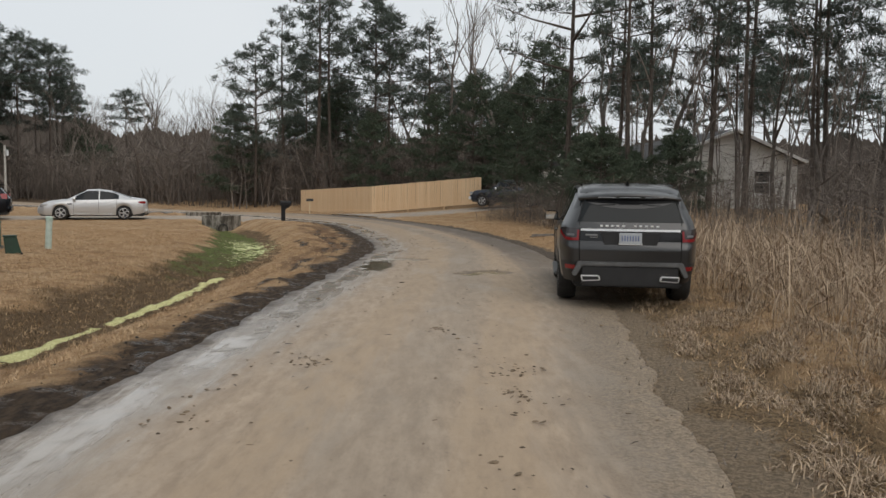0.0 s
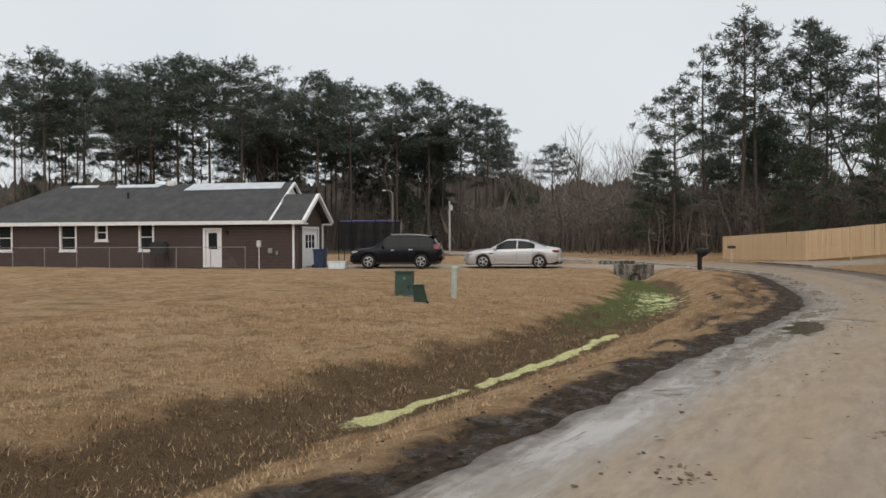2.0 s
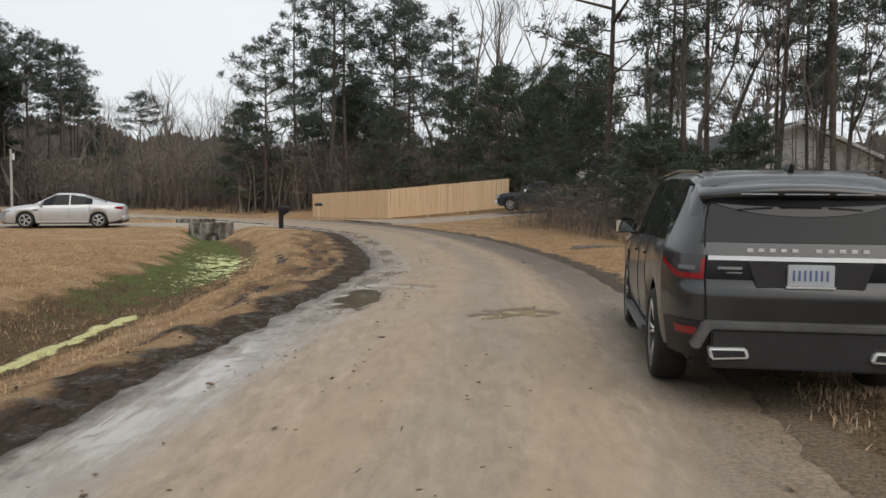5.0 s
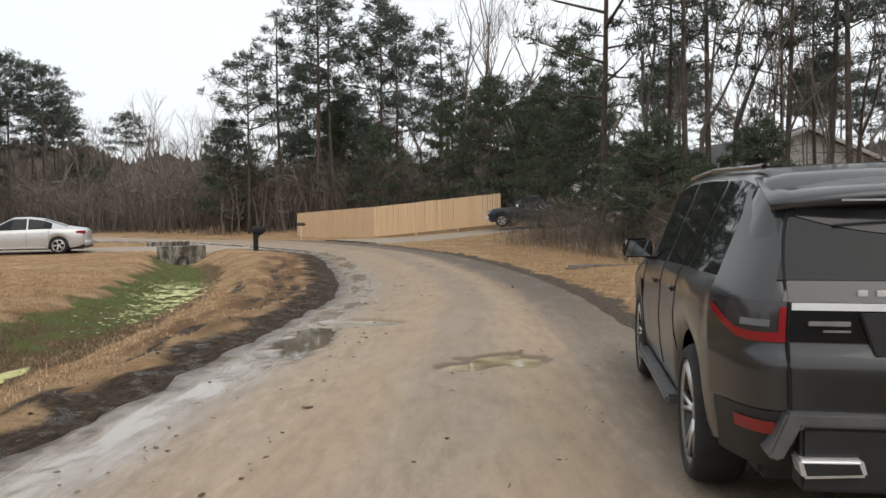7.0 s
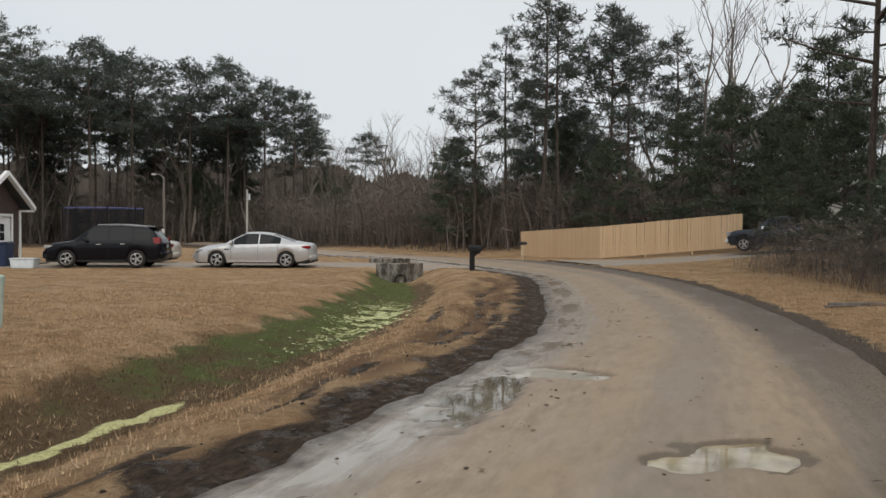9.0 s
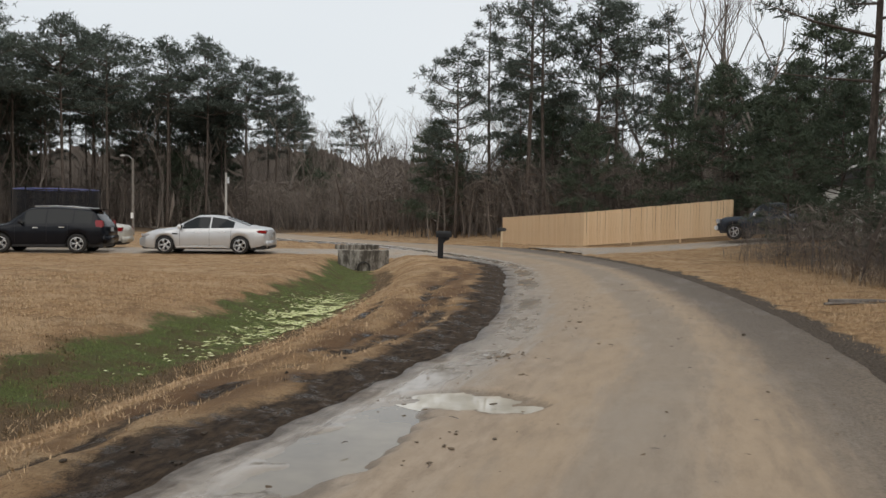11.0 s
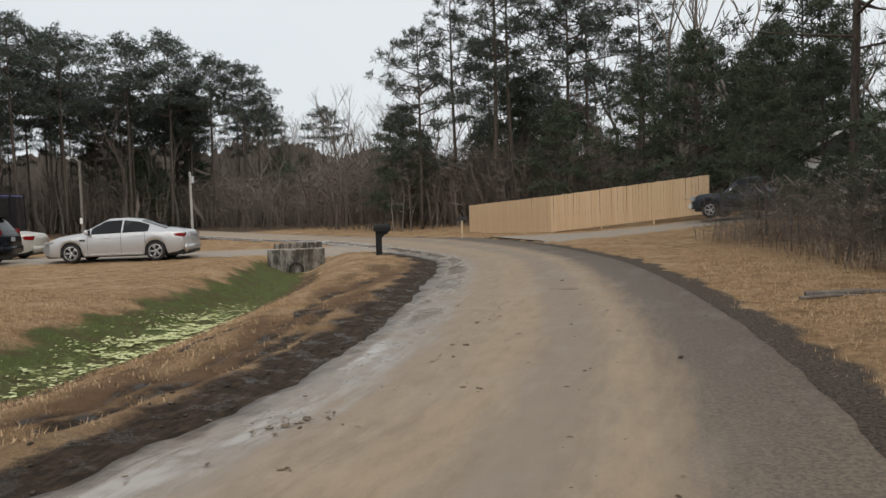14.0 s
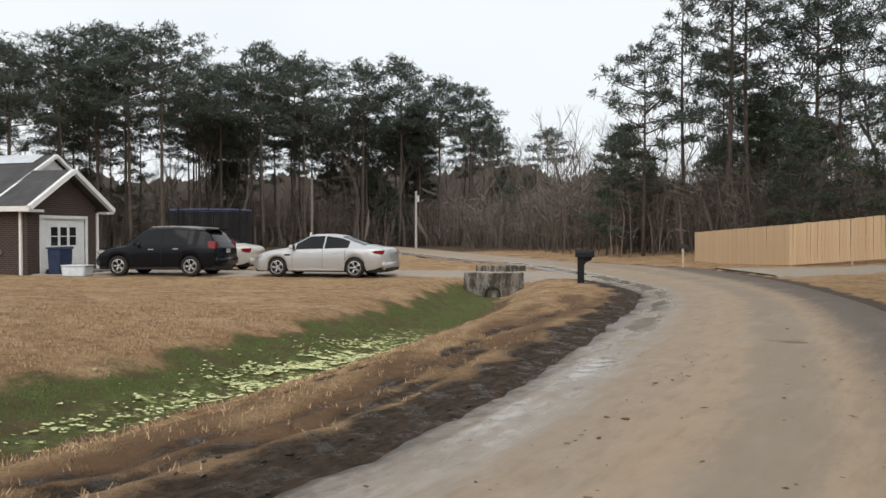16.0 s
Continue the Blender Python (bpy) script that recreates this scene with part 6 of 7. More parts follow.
for k in range(5):
    for x in (-0.40 + k * 0.075, 0.06 + k * 0.078):
        ob = part("badge", box(-0.021, 0.021, -0.008, 0.004, -0.013, 0.013, 0.003), chrome, car, "plain bright bar")
        px, py, pz = rear_point(x / 0.94, 1.162, 0.012)
        ob.matrix_local = pose(px, py, pz)
bm = box(-0.62, -0.45, yb + 0.002, yb + 0.014, 1.022, 1.042, 0.002)
box(-0.56, -0.45, yb + 0.002, yb + 0.014, 0.995, 1.004, 0.001, bm)
badge_m = plain("badge_grey", (0.4, 0.41, 0.42), 0.3, 0.8)
lamp_grey = plain("lamp_inner_grey", (0.12, 0.12, 0.125), 0.3)
part("badge", bm, badge_m, car)
# roof spoiler over the rear window, with a bowed underside
bm = bmesh.new()
rows_ = []
for k in range(15):
    u = k / 14 * 2 - 1
    x = u * 0.72
    rows_.append([bm.verts.new((x, -2.36 + 0.12 * u * u, 1.615 - 0.05 * u * u)), bm.verts.new((x, -2.40 + 0.12 * u * u, 1.575 - 0.045 * u * u)), bm.verts.new((x * 0.97, -2.22, 1.50 + 0.0 * u)), bm.verts.new((x, -1.95, 1.715 - 0.035 * u * u))])
for a, b in zip(rows_, rows_[1:]):
    for k in range(4):
        bm.faces.new((a[k], b[k], b[(k + 1) % 4], a[(k + 1) % 4]))
bm.faces.new(rows_[0])
bm.faces.new(rows_[-1][::-1])
bmesh.ops.recalc_face_normals(bm, faces=bm.faces[:])
part("spoiler", bm, rr_paint, car, smooth=True)
bm = bmesh.new()
for a, b in ((-0.45, -0.20), (-0.15, 0.15), (0.20, 0.45)):
    box(a, b, -2.402, -2.39, 1.555, 1.564, bm=bm)
part("brake_light", bm, plain("lamp_strip", (0.30, 0.31, 0.33), 0.3), car)
part("roof_antenna", prism([(-0.025, 0.0), (0.025, 0.0), (0.008, 0.07), (-0.008, 0.07)], -1.95, -1.80, bevel=0.006), gloss_black, car).location.z = 1.725
part("panorama_roof", panel(R, ys, iy(-1.5), iy(0.2), 10, 12, 0, 0.004), gloss_black, car, smooth=True)
for s in (1, -1):
    foot = lambda u: 0.945 + 0.13 * max(0.0, (abs(u) - 0.90) / 0.10) ** 1.3
    inner = rear_patch("tail_lamp", s * 0.735, s * 0.99, foot, 1.125, 0.012, smoke_lens, car, "smoked tail lamp with a red frame")
    rear_patch("red_frame", s * 0.735, s * 0.985, lambda u: foot(u) + 0.006, lambda u: foot(u) + 0.046, 0.017, red_lens, inner, "red lamp frame")
    rear_patch("red_frame", s * 0.735, s * 0.765, 0.95, 1.10, 0.018, red_lens, inner, "red lamp frame")
    rear_patch("lamp_band", s * 0.80, s * 0.90, 1.015, 1.045, 0.016, lamp_grey, inner, "pale strip inside the lamp")
    rear_patch("reflector", s * 0.79, s * 0.93, 0.545, 0.605, 0.008, red_lens, car, "red bumper reflector")
    ex = part("exhaust", prism([(s * 0.40, 0.40), (s * 0.66, 0.385), (s * 0.68, 0.47), (s * 0.42, 0.475)], yb - 0.085, yb + 0.05, bevel=0.012), chrome, car, "chrome-rimmed exhaust")
    part("exhaust_hole", prism([(s * 0.425, 0.415), (s * 0.645, 0.402), (s * 0.66, 0.455), (s * 0.44, 0.458)], yb - 0.088, yb - 0.08), trim_black, ex)
    part("roof_rail", tube([(s * 0.66, -1.9, 1.735), (s * 0.665, -0.6, 1.775), (s * 0.67, 0.3, 1.755)], [0.014] * 3, 6), gloss_black, car)
    part("headlamp", box(s * 0.74 - 0.14, s * 0.74 + 0.14, 2.08, 2.26, 0.78, 0.92, 0.04), clear_lens, car)
    part("side_vent", box(s * 0.987 - 0.006, s * 0.987 + 0.006, 0.95, 1.12, 0.78, 0.93, 0.003), gloss_black, car)
    part("sill_step", box(s * 0.97 - 0.05, s * 0.97 + 0.05, -0.95, 0.95, 0.30, 0.36, 0.02), satin, car)
part("grille", box(-0.5, 0.5, 2.28, 2.335, 0.62, 0.82, 0.02), trim_black, car)

# silver saloon and dark compact sport utility on the drive; their noses point to the house
SALOON = dict(y0=-2.42, y1=2.42, axles=(-1.40, 1.40), arch=0.37, wheel_r=0.325, wheel_w=0.22, rim_r=0.225, spokes=5, half=0.915, clear=0.17,
              top=[(-2.42, 0.88), (-2.36, 0.98), (-1.95, 1.04), (-1.75, 1.07), (-0.85, 1.38), (-0.3, 1.45), (0.25, 1.44), (1.15, 0.98), (1.9, 0.88), (2.25, 0.76), (2.42, 0.58)],
              belt=[(-2.42, 0.80), (-2.2, 0.93), (-1.4, 0.955), (0.6, 0.90), (1.2, 0.87), (2.0, 0.76), (2.42, 0.52)],
              wide=[(-2.42, 0.72), (-2.3, 0.83), (-1.9, 0.90), (1.6, 0.91), (2.1, 0.85), (2.42, 0.62)],
              wroof=[(-2.42, 0.64), (-1.8, 0.68), (-0.9, 0.58), (0.3, 0.58), (1.15, 0.74), (2.42, 0.54)],
              sill=[(-2.42, 0.40), (-2.1, 0.28), (-1.7, 0.22), (1.7, 0.20), (2.2, 0.22), (2.42, 0.30)],
              windows=[(-1.15, -0.32), (-0.25, 0.72)], screen=(0.28, 1.12), rear=(-1.74, -0.88), seams=(-1.05, -0.28, 0.85), handles=(-0.75, 0.15), mirror=0.78, handle_mat=chrome, mirror_mat=None)
silver = paint("silver_paint", (0.52, 0.525, 0.53), 0.25, 0.45, 0.12)
SALOON["mirror_mat"] = silver
head = Vector((-18.507 + 15.85, 39.356 - 40.196))
ang = math.degrees(math.atan2(-head.x, head.y))
car, ys, R, iy = build_car("saloon_car", "silver four-door saloon car parked on the gravel drive", pose(-17.05, 40.35, 0.06, 0, 0, ang), SALOON, silver)
for s in (1, -1):
    part("tail_lamp", prism([(s * 0.50, 0.80), (s * 0.86, 0.78), (s * 0.86, 0.90), (s * 0.52, 0.91)], -2.39, -1.98, bevel=0.02), red_lens, car, "red tail lamp")
    part("headlamp", prism([(s * 0.50, 0.60), (s * 0.84, 0.64), (s * 0.87, 0.74), (s * 0.55, 0.70)], 1.95, 2.28, bevel=0.02), clear_lens, car)
    part("fender_vent", box(s * 0.917 - 0.005, s * 0.917 + 0.005, 0.9, 1.1, 0.72, 0.77, 0.002), trim_black, car)
    part("sill_trim", box(s * 0.90 - 0.012, s * 0.90 + 0.012, -0.95, 0.95, 0.25, 0.275, 0.004), chrome, car)
part("number_plate", box(-0.155, 0.155, -2.445, -2.43, 0.62, 0.77, 0.004), plate_m, car)
part("bumper", prism([(-0.76, 0.26), (0.76, 0.26), (0.80, 0.55), (-0.80, 0.55)], -2.46, -2.3, bevel=0.05), silver, car, smooth=True)
part("rear_valance", prism([(-0.6, 0.22), (0.6, 0.22), (0.66, 0.34), (-0.66, 0.34)], -2.47, -2.3, bevel=0.02), trim_black, car)
part("grille", box(-0.4, 0.4, 2.38, 2.44, 0.45, 0.56, 0.02), trim_black, car)

CROSS = dict(y0=-2.33, y1=2.33, axles=(-1.35, 1.35), arch=0.40, wheel_r=0.355, wheel_w=0.23, rim_r=0.235, spokes=5, half=0.94, clear=0.22,
             top=[(-2.33, 1.00), (-2.25, 1.12), (-1.95, 1.52), (-1.75, 1.63), (-0.6, 1.70), (0.2, 1.68), (0.45, 1.62), (1.15, 1.10), (1.35, 1.06), (2.0, 0.98), (2.2, 0.86), (2.33, 0.66)],
             belt=[(-2.33, 0.92), (-2.2, 1.06), (-1.2, 1.07), (0.8, 1.02), (1.2, 0.98), (2.0, 0.88), (2.33, 0.60)],
             wide=[(-2.33, 0.76), (-2.2, 0.87), (-1.8, 0.93), (1.6, 0.94), (2.1, 0.86), (2.33, 0.66)],
             wroof=[(-2.33, 0.70), (-2.0, 0.66), (-1.4, 0.64), (0.3, 0.65), (1.1, 0.79), (2.33, 0.58)],
             sill=[(-2.33, 0.46), (-2.0, 0.34), (1.8, 0.30), (2.33, 0.36)],
             windows=[(-1.85, -1.25), (-1.18, -0.30), (-0.22, 0.55)], screen=(0.46, 1.12), rear=(-2.24, -1.96), seams=(-1.02, -0.26, 0.80), handles=(-0.82, 0.1), mirror=0.58, handle_mat=chrome, mirror_mat=None)
navy = paint("black_blue_paint", (0.006, 0.007, 0.010), 0.18, 0.0, 0.02, 0.10)
CROSS["mirror_mat"] = navy
head = Vector((-23.489 + 21.003, 36.726 - 37.781))
ang = math.degrees(math.atan2(-head.x, head.y))
car, ys, R, iy = build_car("compact_suv", "near-black compact sport utility car parked by the brick house", pose(-22.55, 38.1, 0.05, 0, 0, ang), CROSS, navy)
for s in (1, -1):
    part("tail_lamp", prism([(s * 0.62, 0.98), (s * 0.88, 0.96), (s * 0.84, 1.22), (s * 0.66, 1.20)], -2.26, -1.98, bevel=0.02), red_lens, car, "red tail lamp")
    part("headlamp", prism([(s * 0.52, 0.74), (s * 0.86, 0.78), (s * 0.87, 0.90), (s * 0.58, 0.84)], 1.85, 2.22, bevel=0.02), clear_lens, car)
    part("roof_rail", tube([(s * 0.62, -1.7, 1.66), (s * 0.63, -0.6, 1.735), (s * 0.64, 0.2, 1.71)], [0.018] * 3, 6), alloy, car)
part("number_plate", box(-0.155, 0.155, -2.36, -2.345, 0.80, 0.95, 0.004), plate_m, car)
part("bumper", prism([(-0.80, 0.36), (0.80, 0.36), (0.86, 0.68), (-0.86, 0.68)], -2.37, -2.2, bevel=0.05), navy, car, smooth=True)
part("rear_spoiler", box(-0.62, 0.62, -2.08, -1.75, 1.595, 1.635, 0.02), navy, car)
part("grille", box(-0.45, 0.45, 2.28, 2.35, 0.55, 0.72, 0.02), trim_black, car)

# a pale car half hidden behind, and a dark pickup behind the brambles
pearl = paint("pearl_paint", (0.50, 0.48, 0.43), 0.3, 0.3, 0.2)
S2 = dict(SALOON, mirror_mat=pearl)
car, ys, R, iy = build_car("saloon_car", "pale cream saloon car half hidden behind the compact car", pose(-24.6, 41.5, 0.04, 0, 0, ang), S2, pearl)
for s in (1, -1):
    part("tail_lamp", prism([(s * 0.50, 0.76), (s * 0.86, 0.74), (s * 0.86, 0.90), (s * 0.52, 0.91)], -2.40, -2.0, bevel=0.02), red_lens, car, "red tail lamp")
part("bumper", prism([(-0.76, 0.26), (0.76, 0.26), (0.80, 0.55), (-0.80, 0.55)], -2.46, -2.3, bevel=0.05), pearl, car, smooth=True)
PICK = dict(CROSS, y0=-2.7, y1=2.5, axles=(-1.6, 1.6), wheel_r=0.38, arch=0.43, clear=0.3,
            top=[(-2.7, 1.10), (-0.95, 1.12), (-0.85, 1.2), (-0.7, 1.72), (-0.3, 1.78), (0.4, 1.76), (1.0, 1.20), (1.2, 1.14), (2.2, 1.08), (2.4, 0.95), (2.5, 0.75)],
            belt=[(-2.7, 1.08), (-0.9, 1.09), (1.2, 1.08), (2.2, 1.0), (2.5, 0.7)], windows=[(-0.62, 0.0), (0.06, 0.5)], screen=(0.42, 1.0), rear=(-0.86, -0.72), seams=(-0.65, 0.02, 0.95), handles=(-0.45,), mirror=0.6,
            sill=[(-2.7, 0.5), (2.5, 0.42)], wide=[(-2.7, 0.9), (1.9, 0.95), (2.5, 0.75)], half=0.95, mirror_mat=chrome)
blue_paint = paint("dark_blue_paint", (0.022, 0.03, 0.045), 0.25, 0.3, 0.2)
PX, PY = 4.4, 54.6
car, ys, R, iy = build_car("pickup_truck", "dark blue pickup truck behind brambles on the rising drive", pose(PX, PY, ground_z(PX, PY) + 0.05, 0, 0, 68), PICK, blue_paint)
part("grille", box(-0.6, 0.6, 2.46, 2.53, 0.72, 0.98, 0.02), chrome, car)
for s in (1, -1):
    part("headlamp", box(s * 0.76 - 0.13, s * 0.76 + 0.13, 2.3, 2.5, 0.78, 0.98, 0.03), clear_lens, car)
part("bumper", box(-0.9, 0.9, 2.42, 2.58, 0.45, 0.66, 0.04), chrome, car)

# ---------- ground cover ----------
def sample(grid, x, y):
    """Bilinear values of a grid of the ground sheet at many places."""
    i = np.clip(np.searchsorted(gx, x) - 1, 0, len(gx) - 2)
    j = np.clip(np.searchsorted(gy, y) - 1, 0, len(gy) - 2)
    u, v = (x - gx[i]) / (gx[i + 1] - gx[i]), (y - gy[j]) / (gy[j + 1] - gy[j])
    return (grid[j, i] * (1 - u) + grid[j, i + 1] * u) * (1 - v) + (grid[j + 1, i] * (1 - u) + grid[j + 1, i + 1] * u) * v


def blades(name, label, category, x, y, hi, width, droop, rs, material, segs=2):
    """Bent tapering blades of grass, all in one mesh."""
    n = len(x)
    z = np.maximum(sample(GZ, x, y), -0.6) - 0.01
    z = np.where((sample(out_r, x, y) < 0) & (sample(out_l, x, y) < 0), 0.012, z)
    az, h = rs.uniform(0, math.tau, n), rs.uniform(hi[0], hi[1], n)
    lean = rs.uniform(0.1, droop, n)
    out = np.stack([np.cos(az), np.sin(az), np.zeros(n)], 1)
    sa = az + rs.uniform(0.9, 2.2, n)
    side = np.stack([np.cos(sa), np.sin(sa), np.zeros(n)], 1) * (width * rs.uniform(0.6, 1.3, n))[:, None]
    base = np.stack([x, y, z], 1)
    rows_v = []
    for k in range(segs + 1):
        f = k / segs
        c = base + out * (h * lean * f ** 2)[:, None] + np.array([0, 0, 1.0]) * (h * f * (1 - 0.35 * lean * f))[:, None]
        if k < segs:
            rows_v += [c - side * (1 - 0.5 * f), c + side * (1 - 0.5 * f)]
        else:
            rows_v += [c]
    k = 2 * segs + 1
    v = np.stack(rows_v, 1).reshape(-1, 3)
    o = np.arange(n)[:, None] * k
    faces = []
    for s in range(segs - 1):
        faces += (o + np.array([[2 * s, 2 * s + 1, 2 * s + 3, 2 * s + 2]])).tolist()
    faces += (o + np.array([[2 * segs - 2, 2 * segs - 1, 2 * segs]])).tolist()
    me = bpy.data.meshes.new(name)
    me.from_pydata(v.tolist(), [], faces)
    me.materials.append(material)
    return tagged(new(name, me), label, category, kind="stuff")


rs = np.random.RandomState(5)


def scatter(n, x0, x1, y0, y1, keep):
    x, y = rs.uniform(x0, x1, n), rs.uniform(y0, y1, n)
    k = keep(x, y)
    return x[k], y[k]


def tufted(x, y, each, spread):
    return np.repeat(x, each) + rs.normal(size=len(x) * each) * spread, np.repeat(y, each) + rs.normal(size=len(x) * each) * spread


L_OUT = out_l
lawn_keep = lambda x, y: (sample(L_OUT, x, y) > 0.55 + 0.5 * rs.random_sample(len(x))) & (sample(green, x, y) < 0.35) & (sample(foam, x, y) < 0.3) & (sample(mud, x, y) < 0.45) & (rs.random_sample(len(x)) > 0.8 * sample(churn, x, y)) & (rs.random_sample(len(x)) < 1.0 - 0.55 * sample(damp, x, y))
x, y = scatter(30000, -13, -2.6, 4.5, 30, lawn_keep)
x, y = tufted(x, y, 4, 0.03)
blades("lawn_grass", "short dormant tan grass of the lawn and verge", "grass", x, y, (0.03, 0.09), 0.006, 1.3, rs, straw_short, 1)
x, y = scatter(12000, -24, -5, 14, 40, lambda x, y: lawn_keep(x, y) & (y > 22 + 0 * x))
x, y = tufted(x, y, 3, 0.05)
blades("lawn_grass", "short dormant tan grass farther across the lawn", "grass", x, y, (0.03, 0.08), 0.007, 1.2, rs, straw_short, 1)
x, y = scatter(22000, -9.5, -3.4, 3, 22, lambda x, y: (sample(damp, x, y) > 0.35) & (sample(foam, x, y) < 0.25) & (sample(green, x, y) < 0.6))
x, y = tufted(x, y, 2, 0.04)
blades("ditch_grass", "rank brown grass in the damp ditch", "grass", x, y, (0.03, 0.10), 0.005, 1.8, rs, leafy("rank_blades", (0.06, 0.04, 0.022), (0.20, 0.135, 0.07)), 2)
x, y = scatter(26000, -12, -3.5, 14, 41, lambda x, y: (sample(green, x, y) > 0.25 + 0.6 * rs.random_sample(len(x))) & (rs.random_sample(len(x)) > 1.3 * sample(scum, x, y) * (wave(x, y, 0.7, 77) > -0.35)))
x, y = tufted(x, y, 3, 0.05)
blades("ditch_grass", "fresh green grass growing in the wet ditch", "grass", x, y, (0.025, 0.075), 0.006, 1.6, rs, fresh, 1)

# flakes of pale yellow algae floating in the wet ditch
flakes = Soup()
fy = rs.uniform(20.5, 35.5, 16000)
fx = np.interp(fy, ditch_line[:, 1], ditch_line[:, 0]) + rs.normal(size=len(fy)) * 0.34 - 0.1
chance = np.exp(-((fy - 28.0) / 2.2) ** 2) + 0.12 * np.exp(-((fy - 24.5) / 2.5) ** 2)
keep = (rs.random_sample(len(fy)) < 0.8 * chance) & (wave(fx, fy, 1.1, 95) + 0.5 * wave(fx, fy, 0.35, 96) > 0.0)
for x, y, z in zip(fx[keep], fy[keep], sample(GZ, fx[keep], fy[keep])):
    a = np.sort(rs.uniform(0, math.tau, 7))
    k = rs.uniform(0.012, 0.05) * rs.uniform(0.6, 1.25, 7)
    ring = np.stack([x + k * np.cos(a), y + 0.8 * k * np.sin(a), np.full(7, z + 0.03)], 1)
    flakes.add(np.vstack([ring, [[x, y, z + 0.036]]]), [(q, (q + 1) % 7, 7) for q in range(7)])
tagged(new("algae_flakes", flakes.mesh("algae_flakes", leafy("pale_algae", (0.36, 0.40, 0.15), (0.68, 0.68, 0.40)))), "pale yellow-green algae flakes floating in the wet ditch", "algae", kind="stuff")

# tall dry grass on the other side, beyond the parked car
edge_x = lambda y: np.interp(y, [-5, 6, 9, 13, 18, 24, 30, 40], [2.7, 3.3, 3.75, 4.1, 4.5, 4.7, 4.9, 4.2])
tall_keep = lambda x, y: (x > edge_x(y) + 0.15 + 0.7 * rs.random_sample(len(x))) & (rs.random_sample(len(x)) < 0.12 + 0.88 * sm(wave(x, y, 1.9, 91), -0.3, 0.35))
x, y = scatter(4600, 2.5, 9.5, 2, 26, tall_keep)
x, y = tufted(x, y, 4, 0.06)
blades("tall_grass", "tall dry straw-coloured grass at the roadside", "grass", x, y, (0.6, 1.5), 0.007, 1.9, rs, straw, 4)
x, y = scatter(5200, 2.5, 9, 2, 34, lambda x, y: x > edge_x(y) - 0.15 + 0.5 * rs.random_sample(len(x)))
x, y = tufted(x, y, 3, 0.05)
blades("tall_grass", "knee-high matted dry grass at the roadside", "grass", x, y, (0.2, 0.65), 0.006, 1.6, rs, straw, 3)
x, y = scatter(900, 3.4, 8, 26, 42, lambda x, y: (x > edge_x(y) + 0.2) & (wave(x, y, 1.8, 92) > 0.1))
x, y = tufted(x, y, 5, 0.07)
blades("tall_grass", "clumps of dry straw grass before the brambles", "grass", x, y, (0.25, 0.75), 0.007, 1.2, rs, straw, 3)
x, y = scatter(1500, 3.6, 7.5, 29, 39, lambda x, y: (x > edge_x(y) - 0.25 + 0.5 * rs.random_sample(len(x))) & (wave(x, y, 1.5, 94) > -0.1))
x, y = tufted(x, y, 5, 0.08)
blades("tall_grass", "matted straw clumps beside the fallen branches", "grass", x, y, (0.2, 0.8), 0.007, 1.9, rs, straw, 3)
r_keep = lambda x, y: (sample(out_r, x, y) > 0.2 + 1.0 * rs.random_sample(len(x))) & (x < edge_x(y) + 1.0)
x, y = scatter(33000, 1.4, 6.5, 3, 42, r_keep)
x, y = tufted(x, y, 3, 0.035)
blades("verge_grass", "short trampled dry grass of the road shoulder", "grass", x, y, (0.03, 0.11), 0.006, 1.6, rs, straw_short, 1)
x, y = scatter(16000, 1.5, 4.6, 2.5, 15, lambda x, y: (sample(out_r, x, y) > 0.25 + 0.4 * rs.random_sample(len(x))) & (wave(x * 1.6, y * 0.7, 1.1, 97) > 0.05))
x, y = tufted(x, y, 4, 0.03)
blades("verge_grass", "pale flattened tufts between the wheel ruts", "grass", x, y, (0.03, 0.13), 0.005, 2.2, rs, straw, 2)
x, y = scatter(9000, 1.4, 5, 2.5, 16, lambda x, y: (sample(out_r, x, y) > -0.35 + 0.5 * rs.random_sample(len(x))) & (x < edge_x(y) + 0.5))
blades("verge_litter", "dark trampled stems littering the muddy shoulder", "grass", x, y, (0.02, 0.07), 0.006, 2.2, rs, twigs, 1)

# seed heads that stand above the tall grass
x, y = scatter(320, 3.6, 9, 3, 24, tall_keep)
blades("seed_stalks", "thin pale seed stalks above the tall grass", "grass", x, y, (1.3, 1.9), 0.005, 0.5, rs, straw, 4)

# clods and crumbs of mud on the road
clods = Soup()
ico = bmesh.new()
bmesh.ops.create_icosphere(ico, subdivisions=1, radius=1.0)
ico_v, ico_f = np.array([v.co[:] for v in ico.verts]), [[v.index for v in f.verts] for f in ico.faces]
ico.free()
lines_xy = []
for x0, y0, x1, y1, n in ((-0.1, 3, 0.45, 12, 120), (-1.0, 5, -0.8, 20, 70), (-1.9, 6, -1.7, 15, 60), (0.2, 12, -0.3, 26, 100), (-0.6, 18, -1.3, 30, 80), (1.2, 17, 0.2, 32, 60), (0.5, 4, 0.6, 9, 40)):
    t_ = rs.uniform(0, 1, n)
    gate = wave(t_ * 40, t_ * 0, 4.0, 15) > -0.25
    lines_xy += [(x0 + (x1 - x0) * t + rs.normal() * 0.12, y0 + (y1 - y0) * t) for t in t_[gate]]
lines_xy += [(rs.uniform(-2.6, 2.2), rs.uniform(3, 34)) for _ in range(240)]
lines_xy += [(rs.normal() * 0.13 + cx, rs.normal() * 0.16 + cy) for cx, cy in ((-1.35, 8.3), (0.55, 8.0), (-0.2, 10.2), (0.5, 7.2), (-1.3, 22.0)) for _ in range(34)]
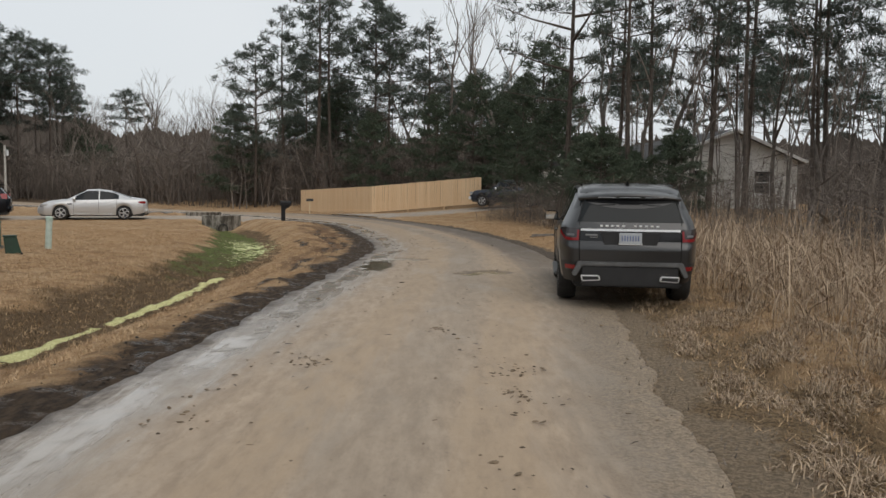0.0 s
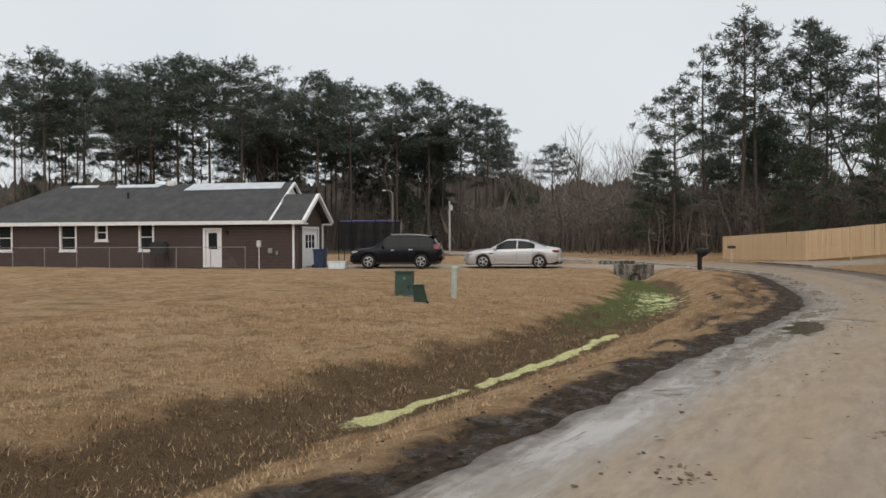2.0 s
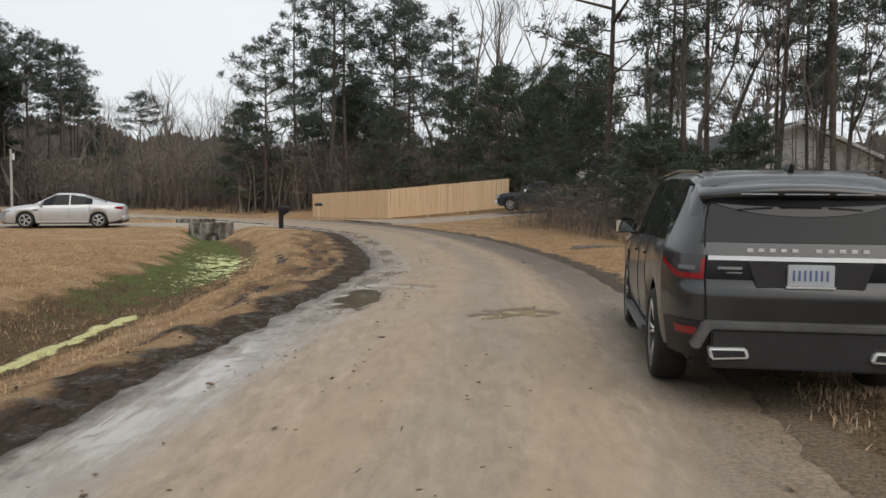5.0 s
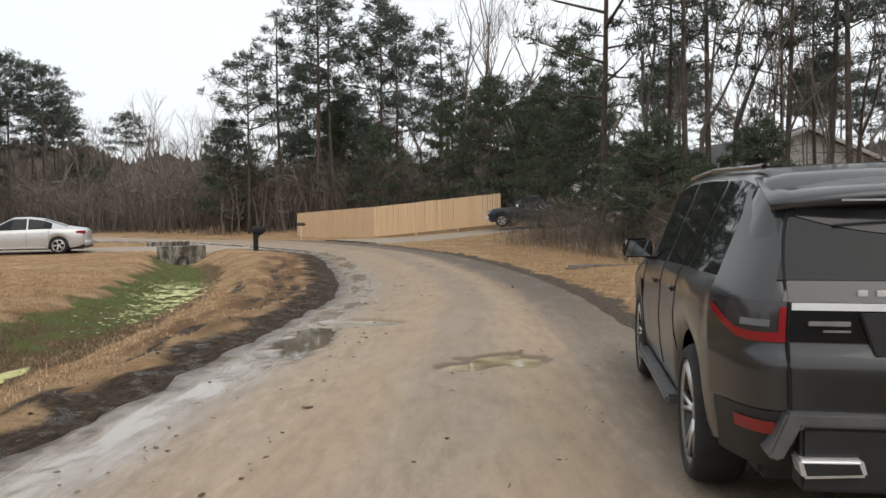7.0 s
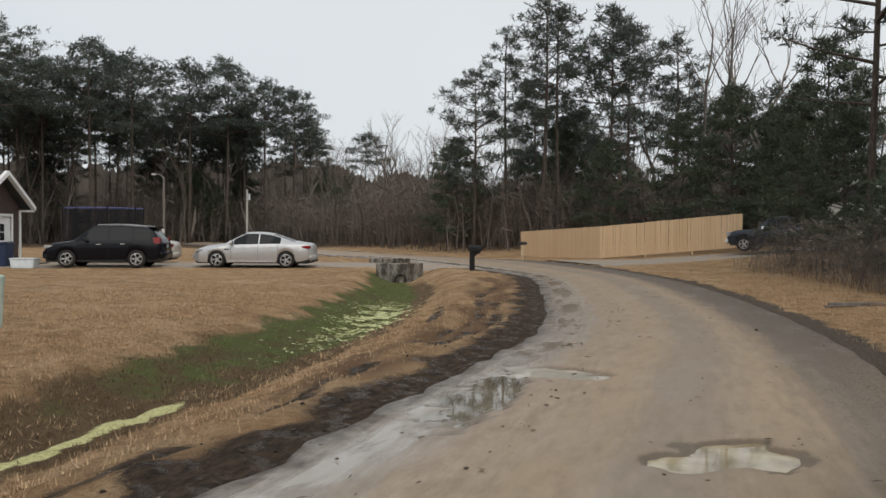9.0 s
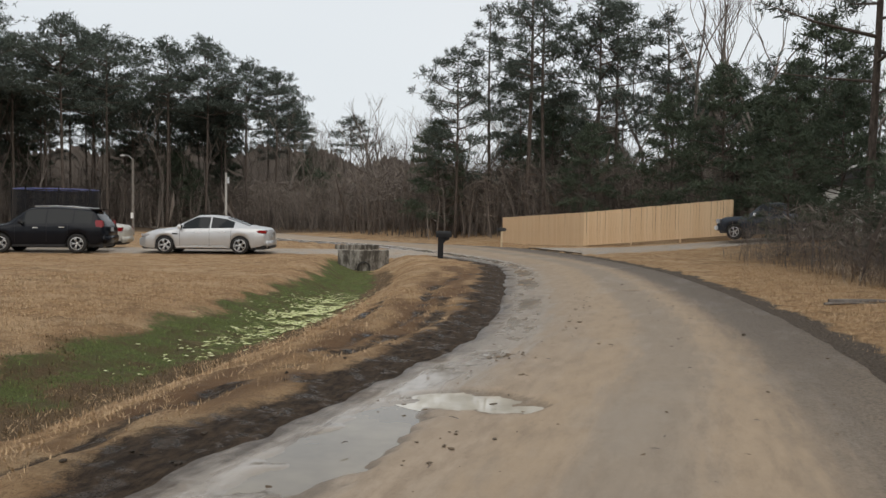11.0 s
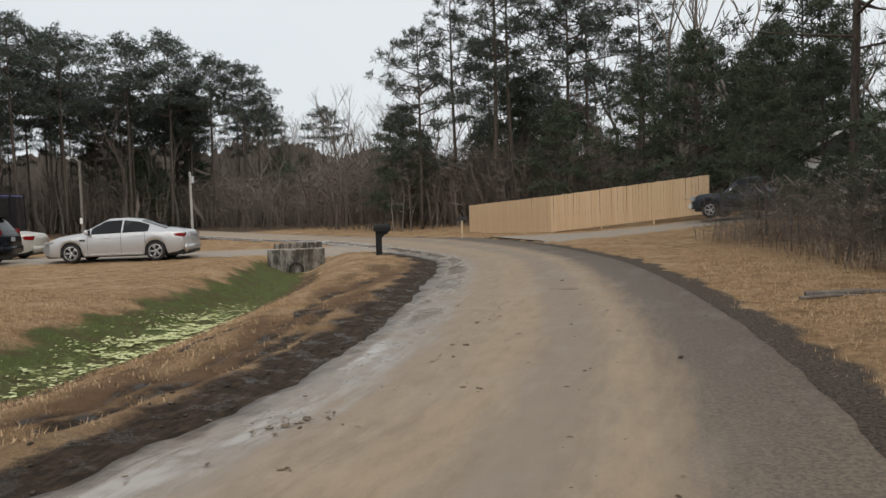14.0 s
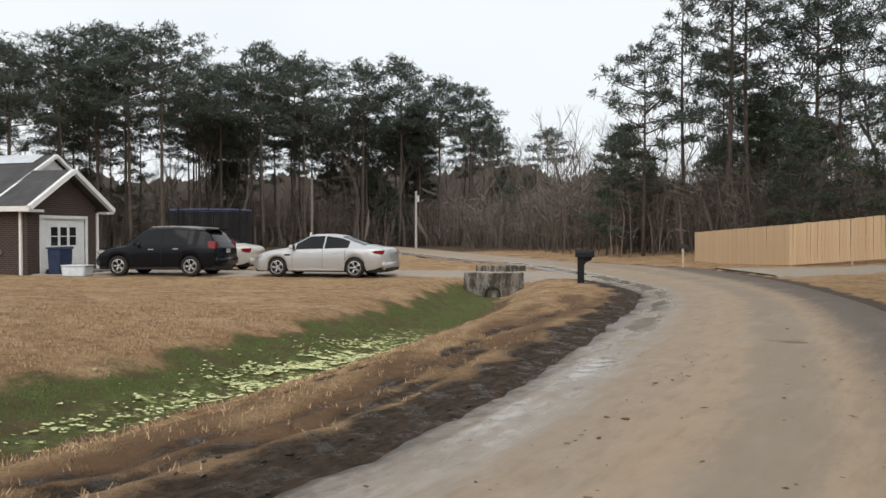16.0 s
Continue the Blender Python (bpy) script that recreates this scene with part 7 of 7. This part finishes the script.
for x, y in lines_xy:
    s = rs.uniform(0.004, 0.018) * (1.8 if rs.random_sample() < 0.10 else 1.0)
    v = ico_v * (1 + 0.5 * rs.normal(size=(len(ico_v), 1)) * 0.5) * np.array([s, s * rs.uniform(0.8, 2.2), s * 0.35])
    a = rs.uniform(0, 6.3)
    v = np.stack([v[:, 0] * math.cos(a) - v[:, 1] * math.sin(a), v[:, 0] * math.sin(a) + v[:, 1] * math.cos(a), v[:, 2]], 1)
    clods.add(v + np.array([x, y, 0.05]), ico_f)
tagged(new("mud_clods", clods.mesh("mud_clods", leafy("clod_mud", (0.06, 0.042, 0.028), (0.20, 0.145, 0.095)))), "crumbs and clods of dark mud scattered on the road", "mud", kind="stuff")
clods = Soup()
for _ in range(260):
    y = rs.uniform(4, 42)
    k = np.interp(y, edge_l[:, 1], edge_l[:, 0])
    x = k - abs(rs.normal()) * 0.4 - 0.04
    s = rs.uniform(0.006, 0.022)
    v = ico_v * (1 + 0.25 * rs.normal(size=(len(ico_v), 1))) * np.array([s, s * rs.uniform(0.8, 1.8), s * 0.55])
    clods.add(v + np.array([x, y, max(float(sample(GZ, np.array([x]), np.array([y]))[0]), 0.0) + 0.01]), ico_f)
tagged(new("mud_clods", clods.mesh("mud_clods", leafy("edge_mud", (0.024, 0.018, 0.013), (0.075, 0.055, 0.04)))), "dark wet clods of mud along the road's edge", "mud", kind="stuff")

# fallen sticks on the verge
for x0, y0, x1, y1, r0 in ((3.1, 29.5, 4.6, 29.75, 0.045), (3.5, 29.75, 4.9, 29.6, 0.03), (3.0, 29.3, 3.9, 29.55, 0.025)):
    z0 = ground_z((x0 + x1) / 2, (y0 + y1) / 2) + r0 * 0.7
    bm = tube([(x0, y0, z0), ((x0 + x1) / 2, (y0 + y1) / 2 + 0.05, z0 + 0.02), (x1, y1, z0 + 0.01)], [r0, r0 * 0.9, r0 * 0.6], 7)
    me = bpy.data.meshes.new("fallen_branch")
    bm.to_mesh(me)
    bm.free()
    me.materials.append(grey_bark.m)
    tagged(new("fallen_branch", me), "grey fallen branch lying on the dry verge", "branch", group="fallen branches")
# bits of stick on the road
bits = Soup()
for _ in range(70):
    x, y, a, L = rs.uniform(-2, 2), rs.uniform(3, 30), rs.uniform(0, 6.3), rs.uniform(0.03, 0.12)
    d, o = np.array([math.cos(a), math.sin(a), 0.0]) * L, np.array([-math.sin(a), math.cos(a), 0.0]) * 0.004
    c0 = np.array([x, y, 0.062])
    bits.add(np.array([c0 - o, c0 + d - o, c0 + d + o, c0 + o, c0 + d / 2 + [0, 0, 0.008]]), [(0, 1, 4), (1, 2, 4), (2, 3, 4), (3, 0, 4)])
tagged(new("twig_litter", bits.mesh("twig_litter", twigs)), "small broken twigs lying on the muddy road", "twigs", kind="stuff")
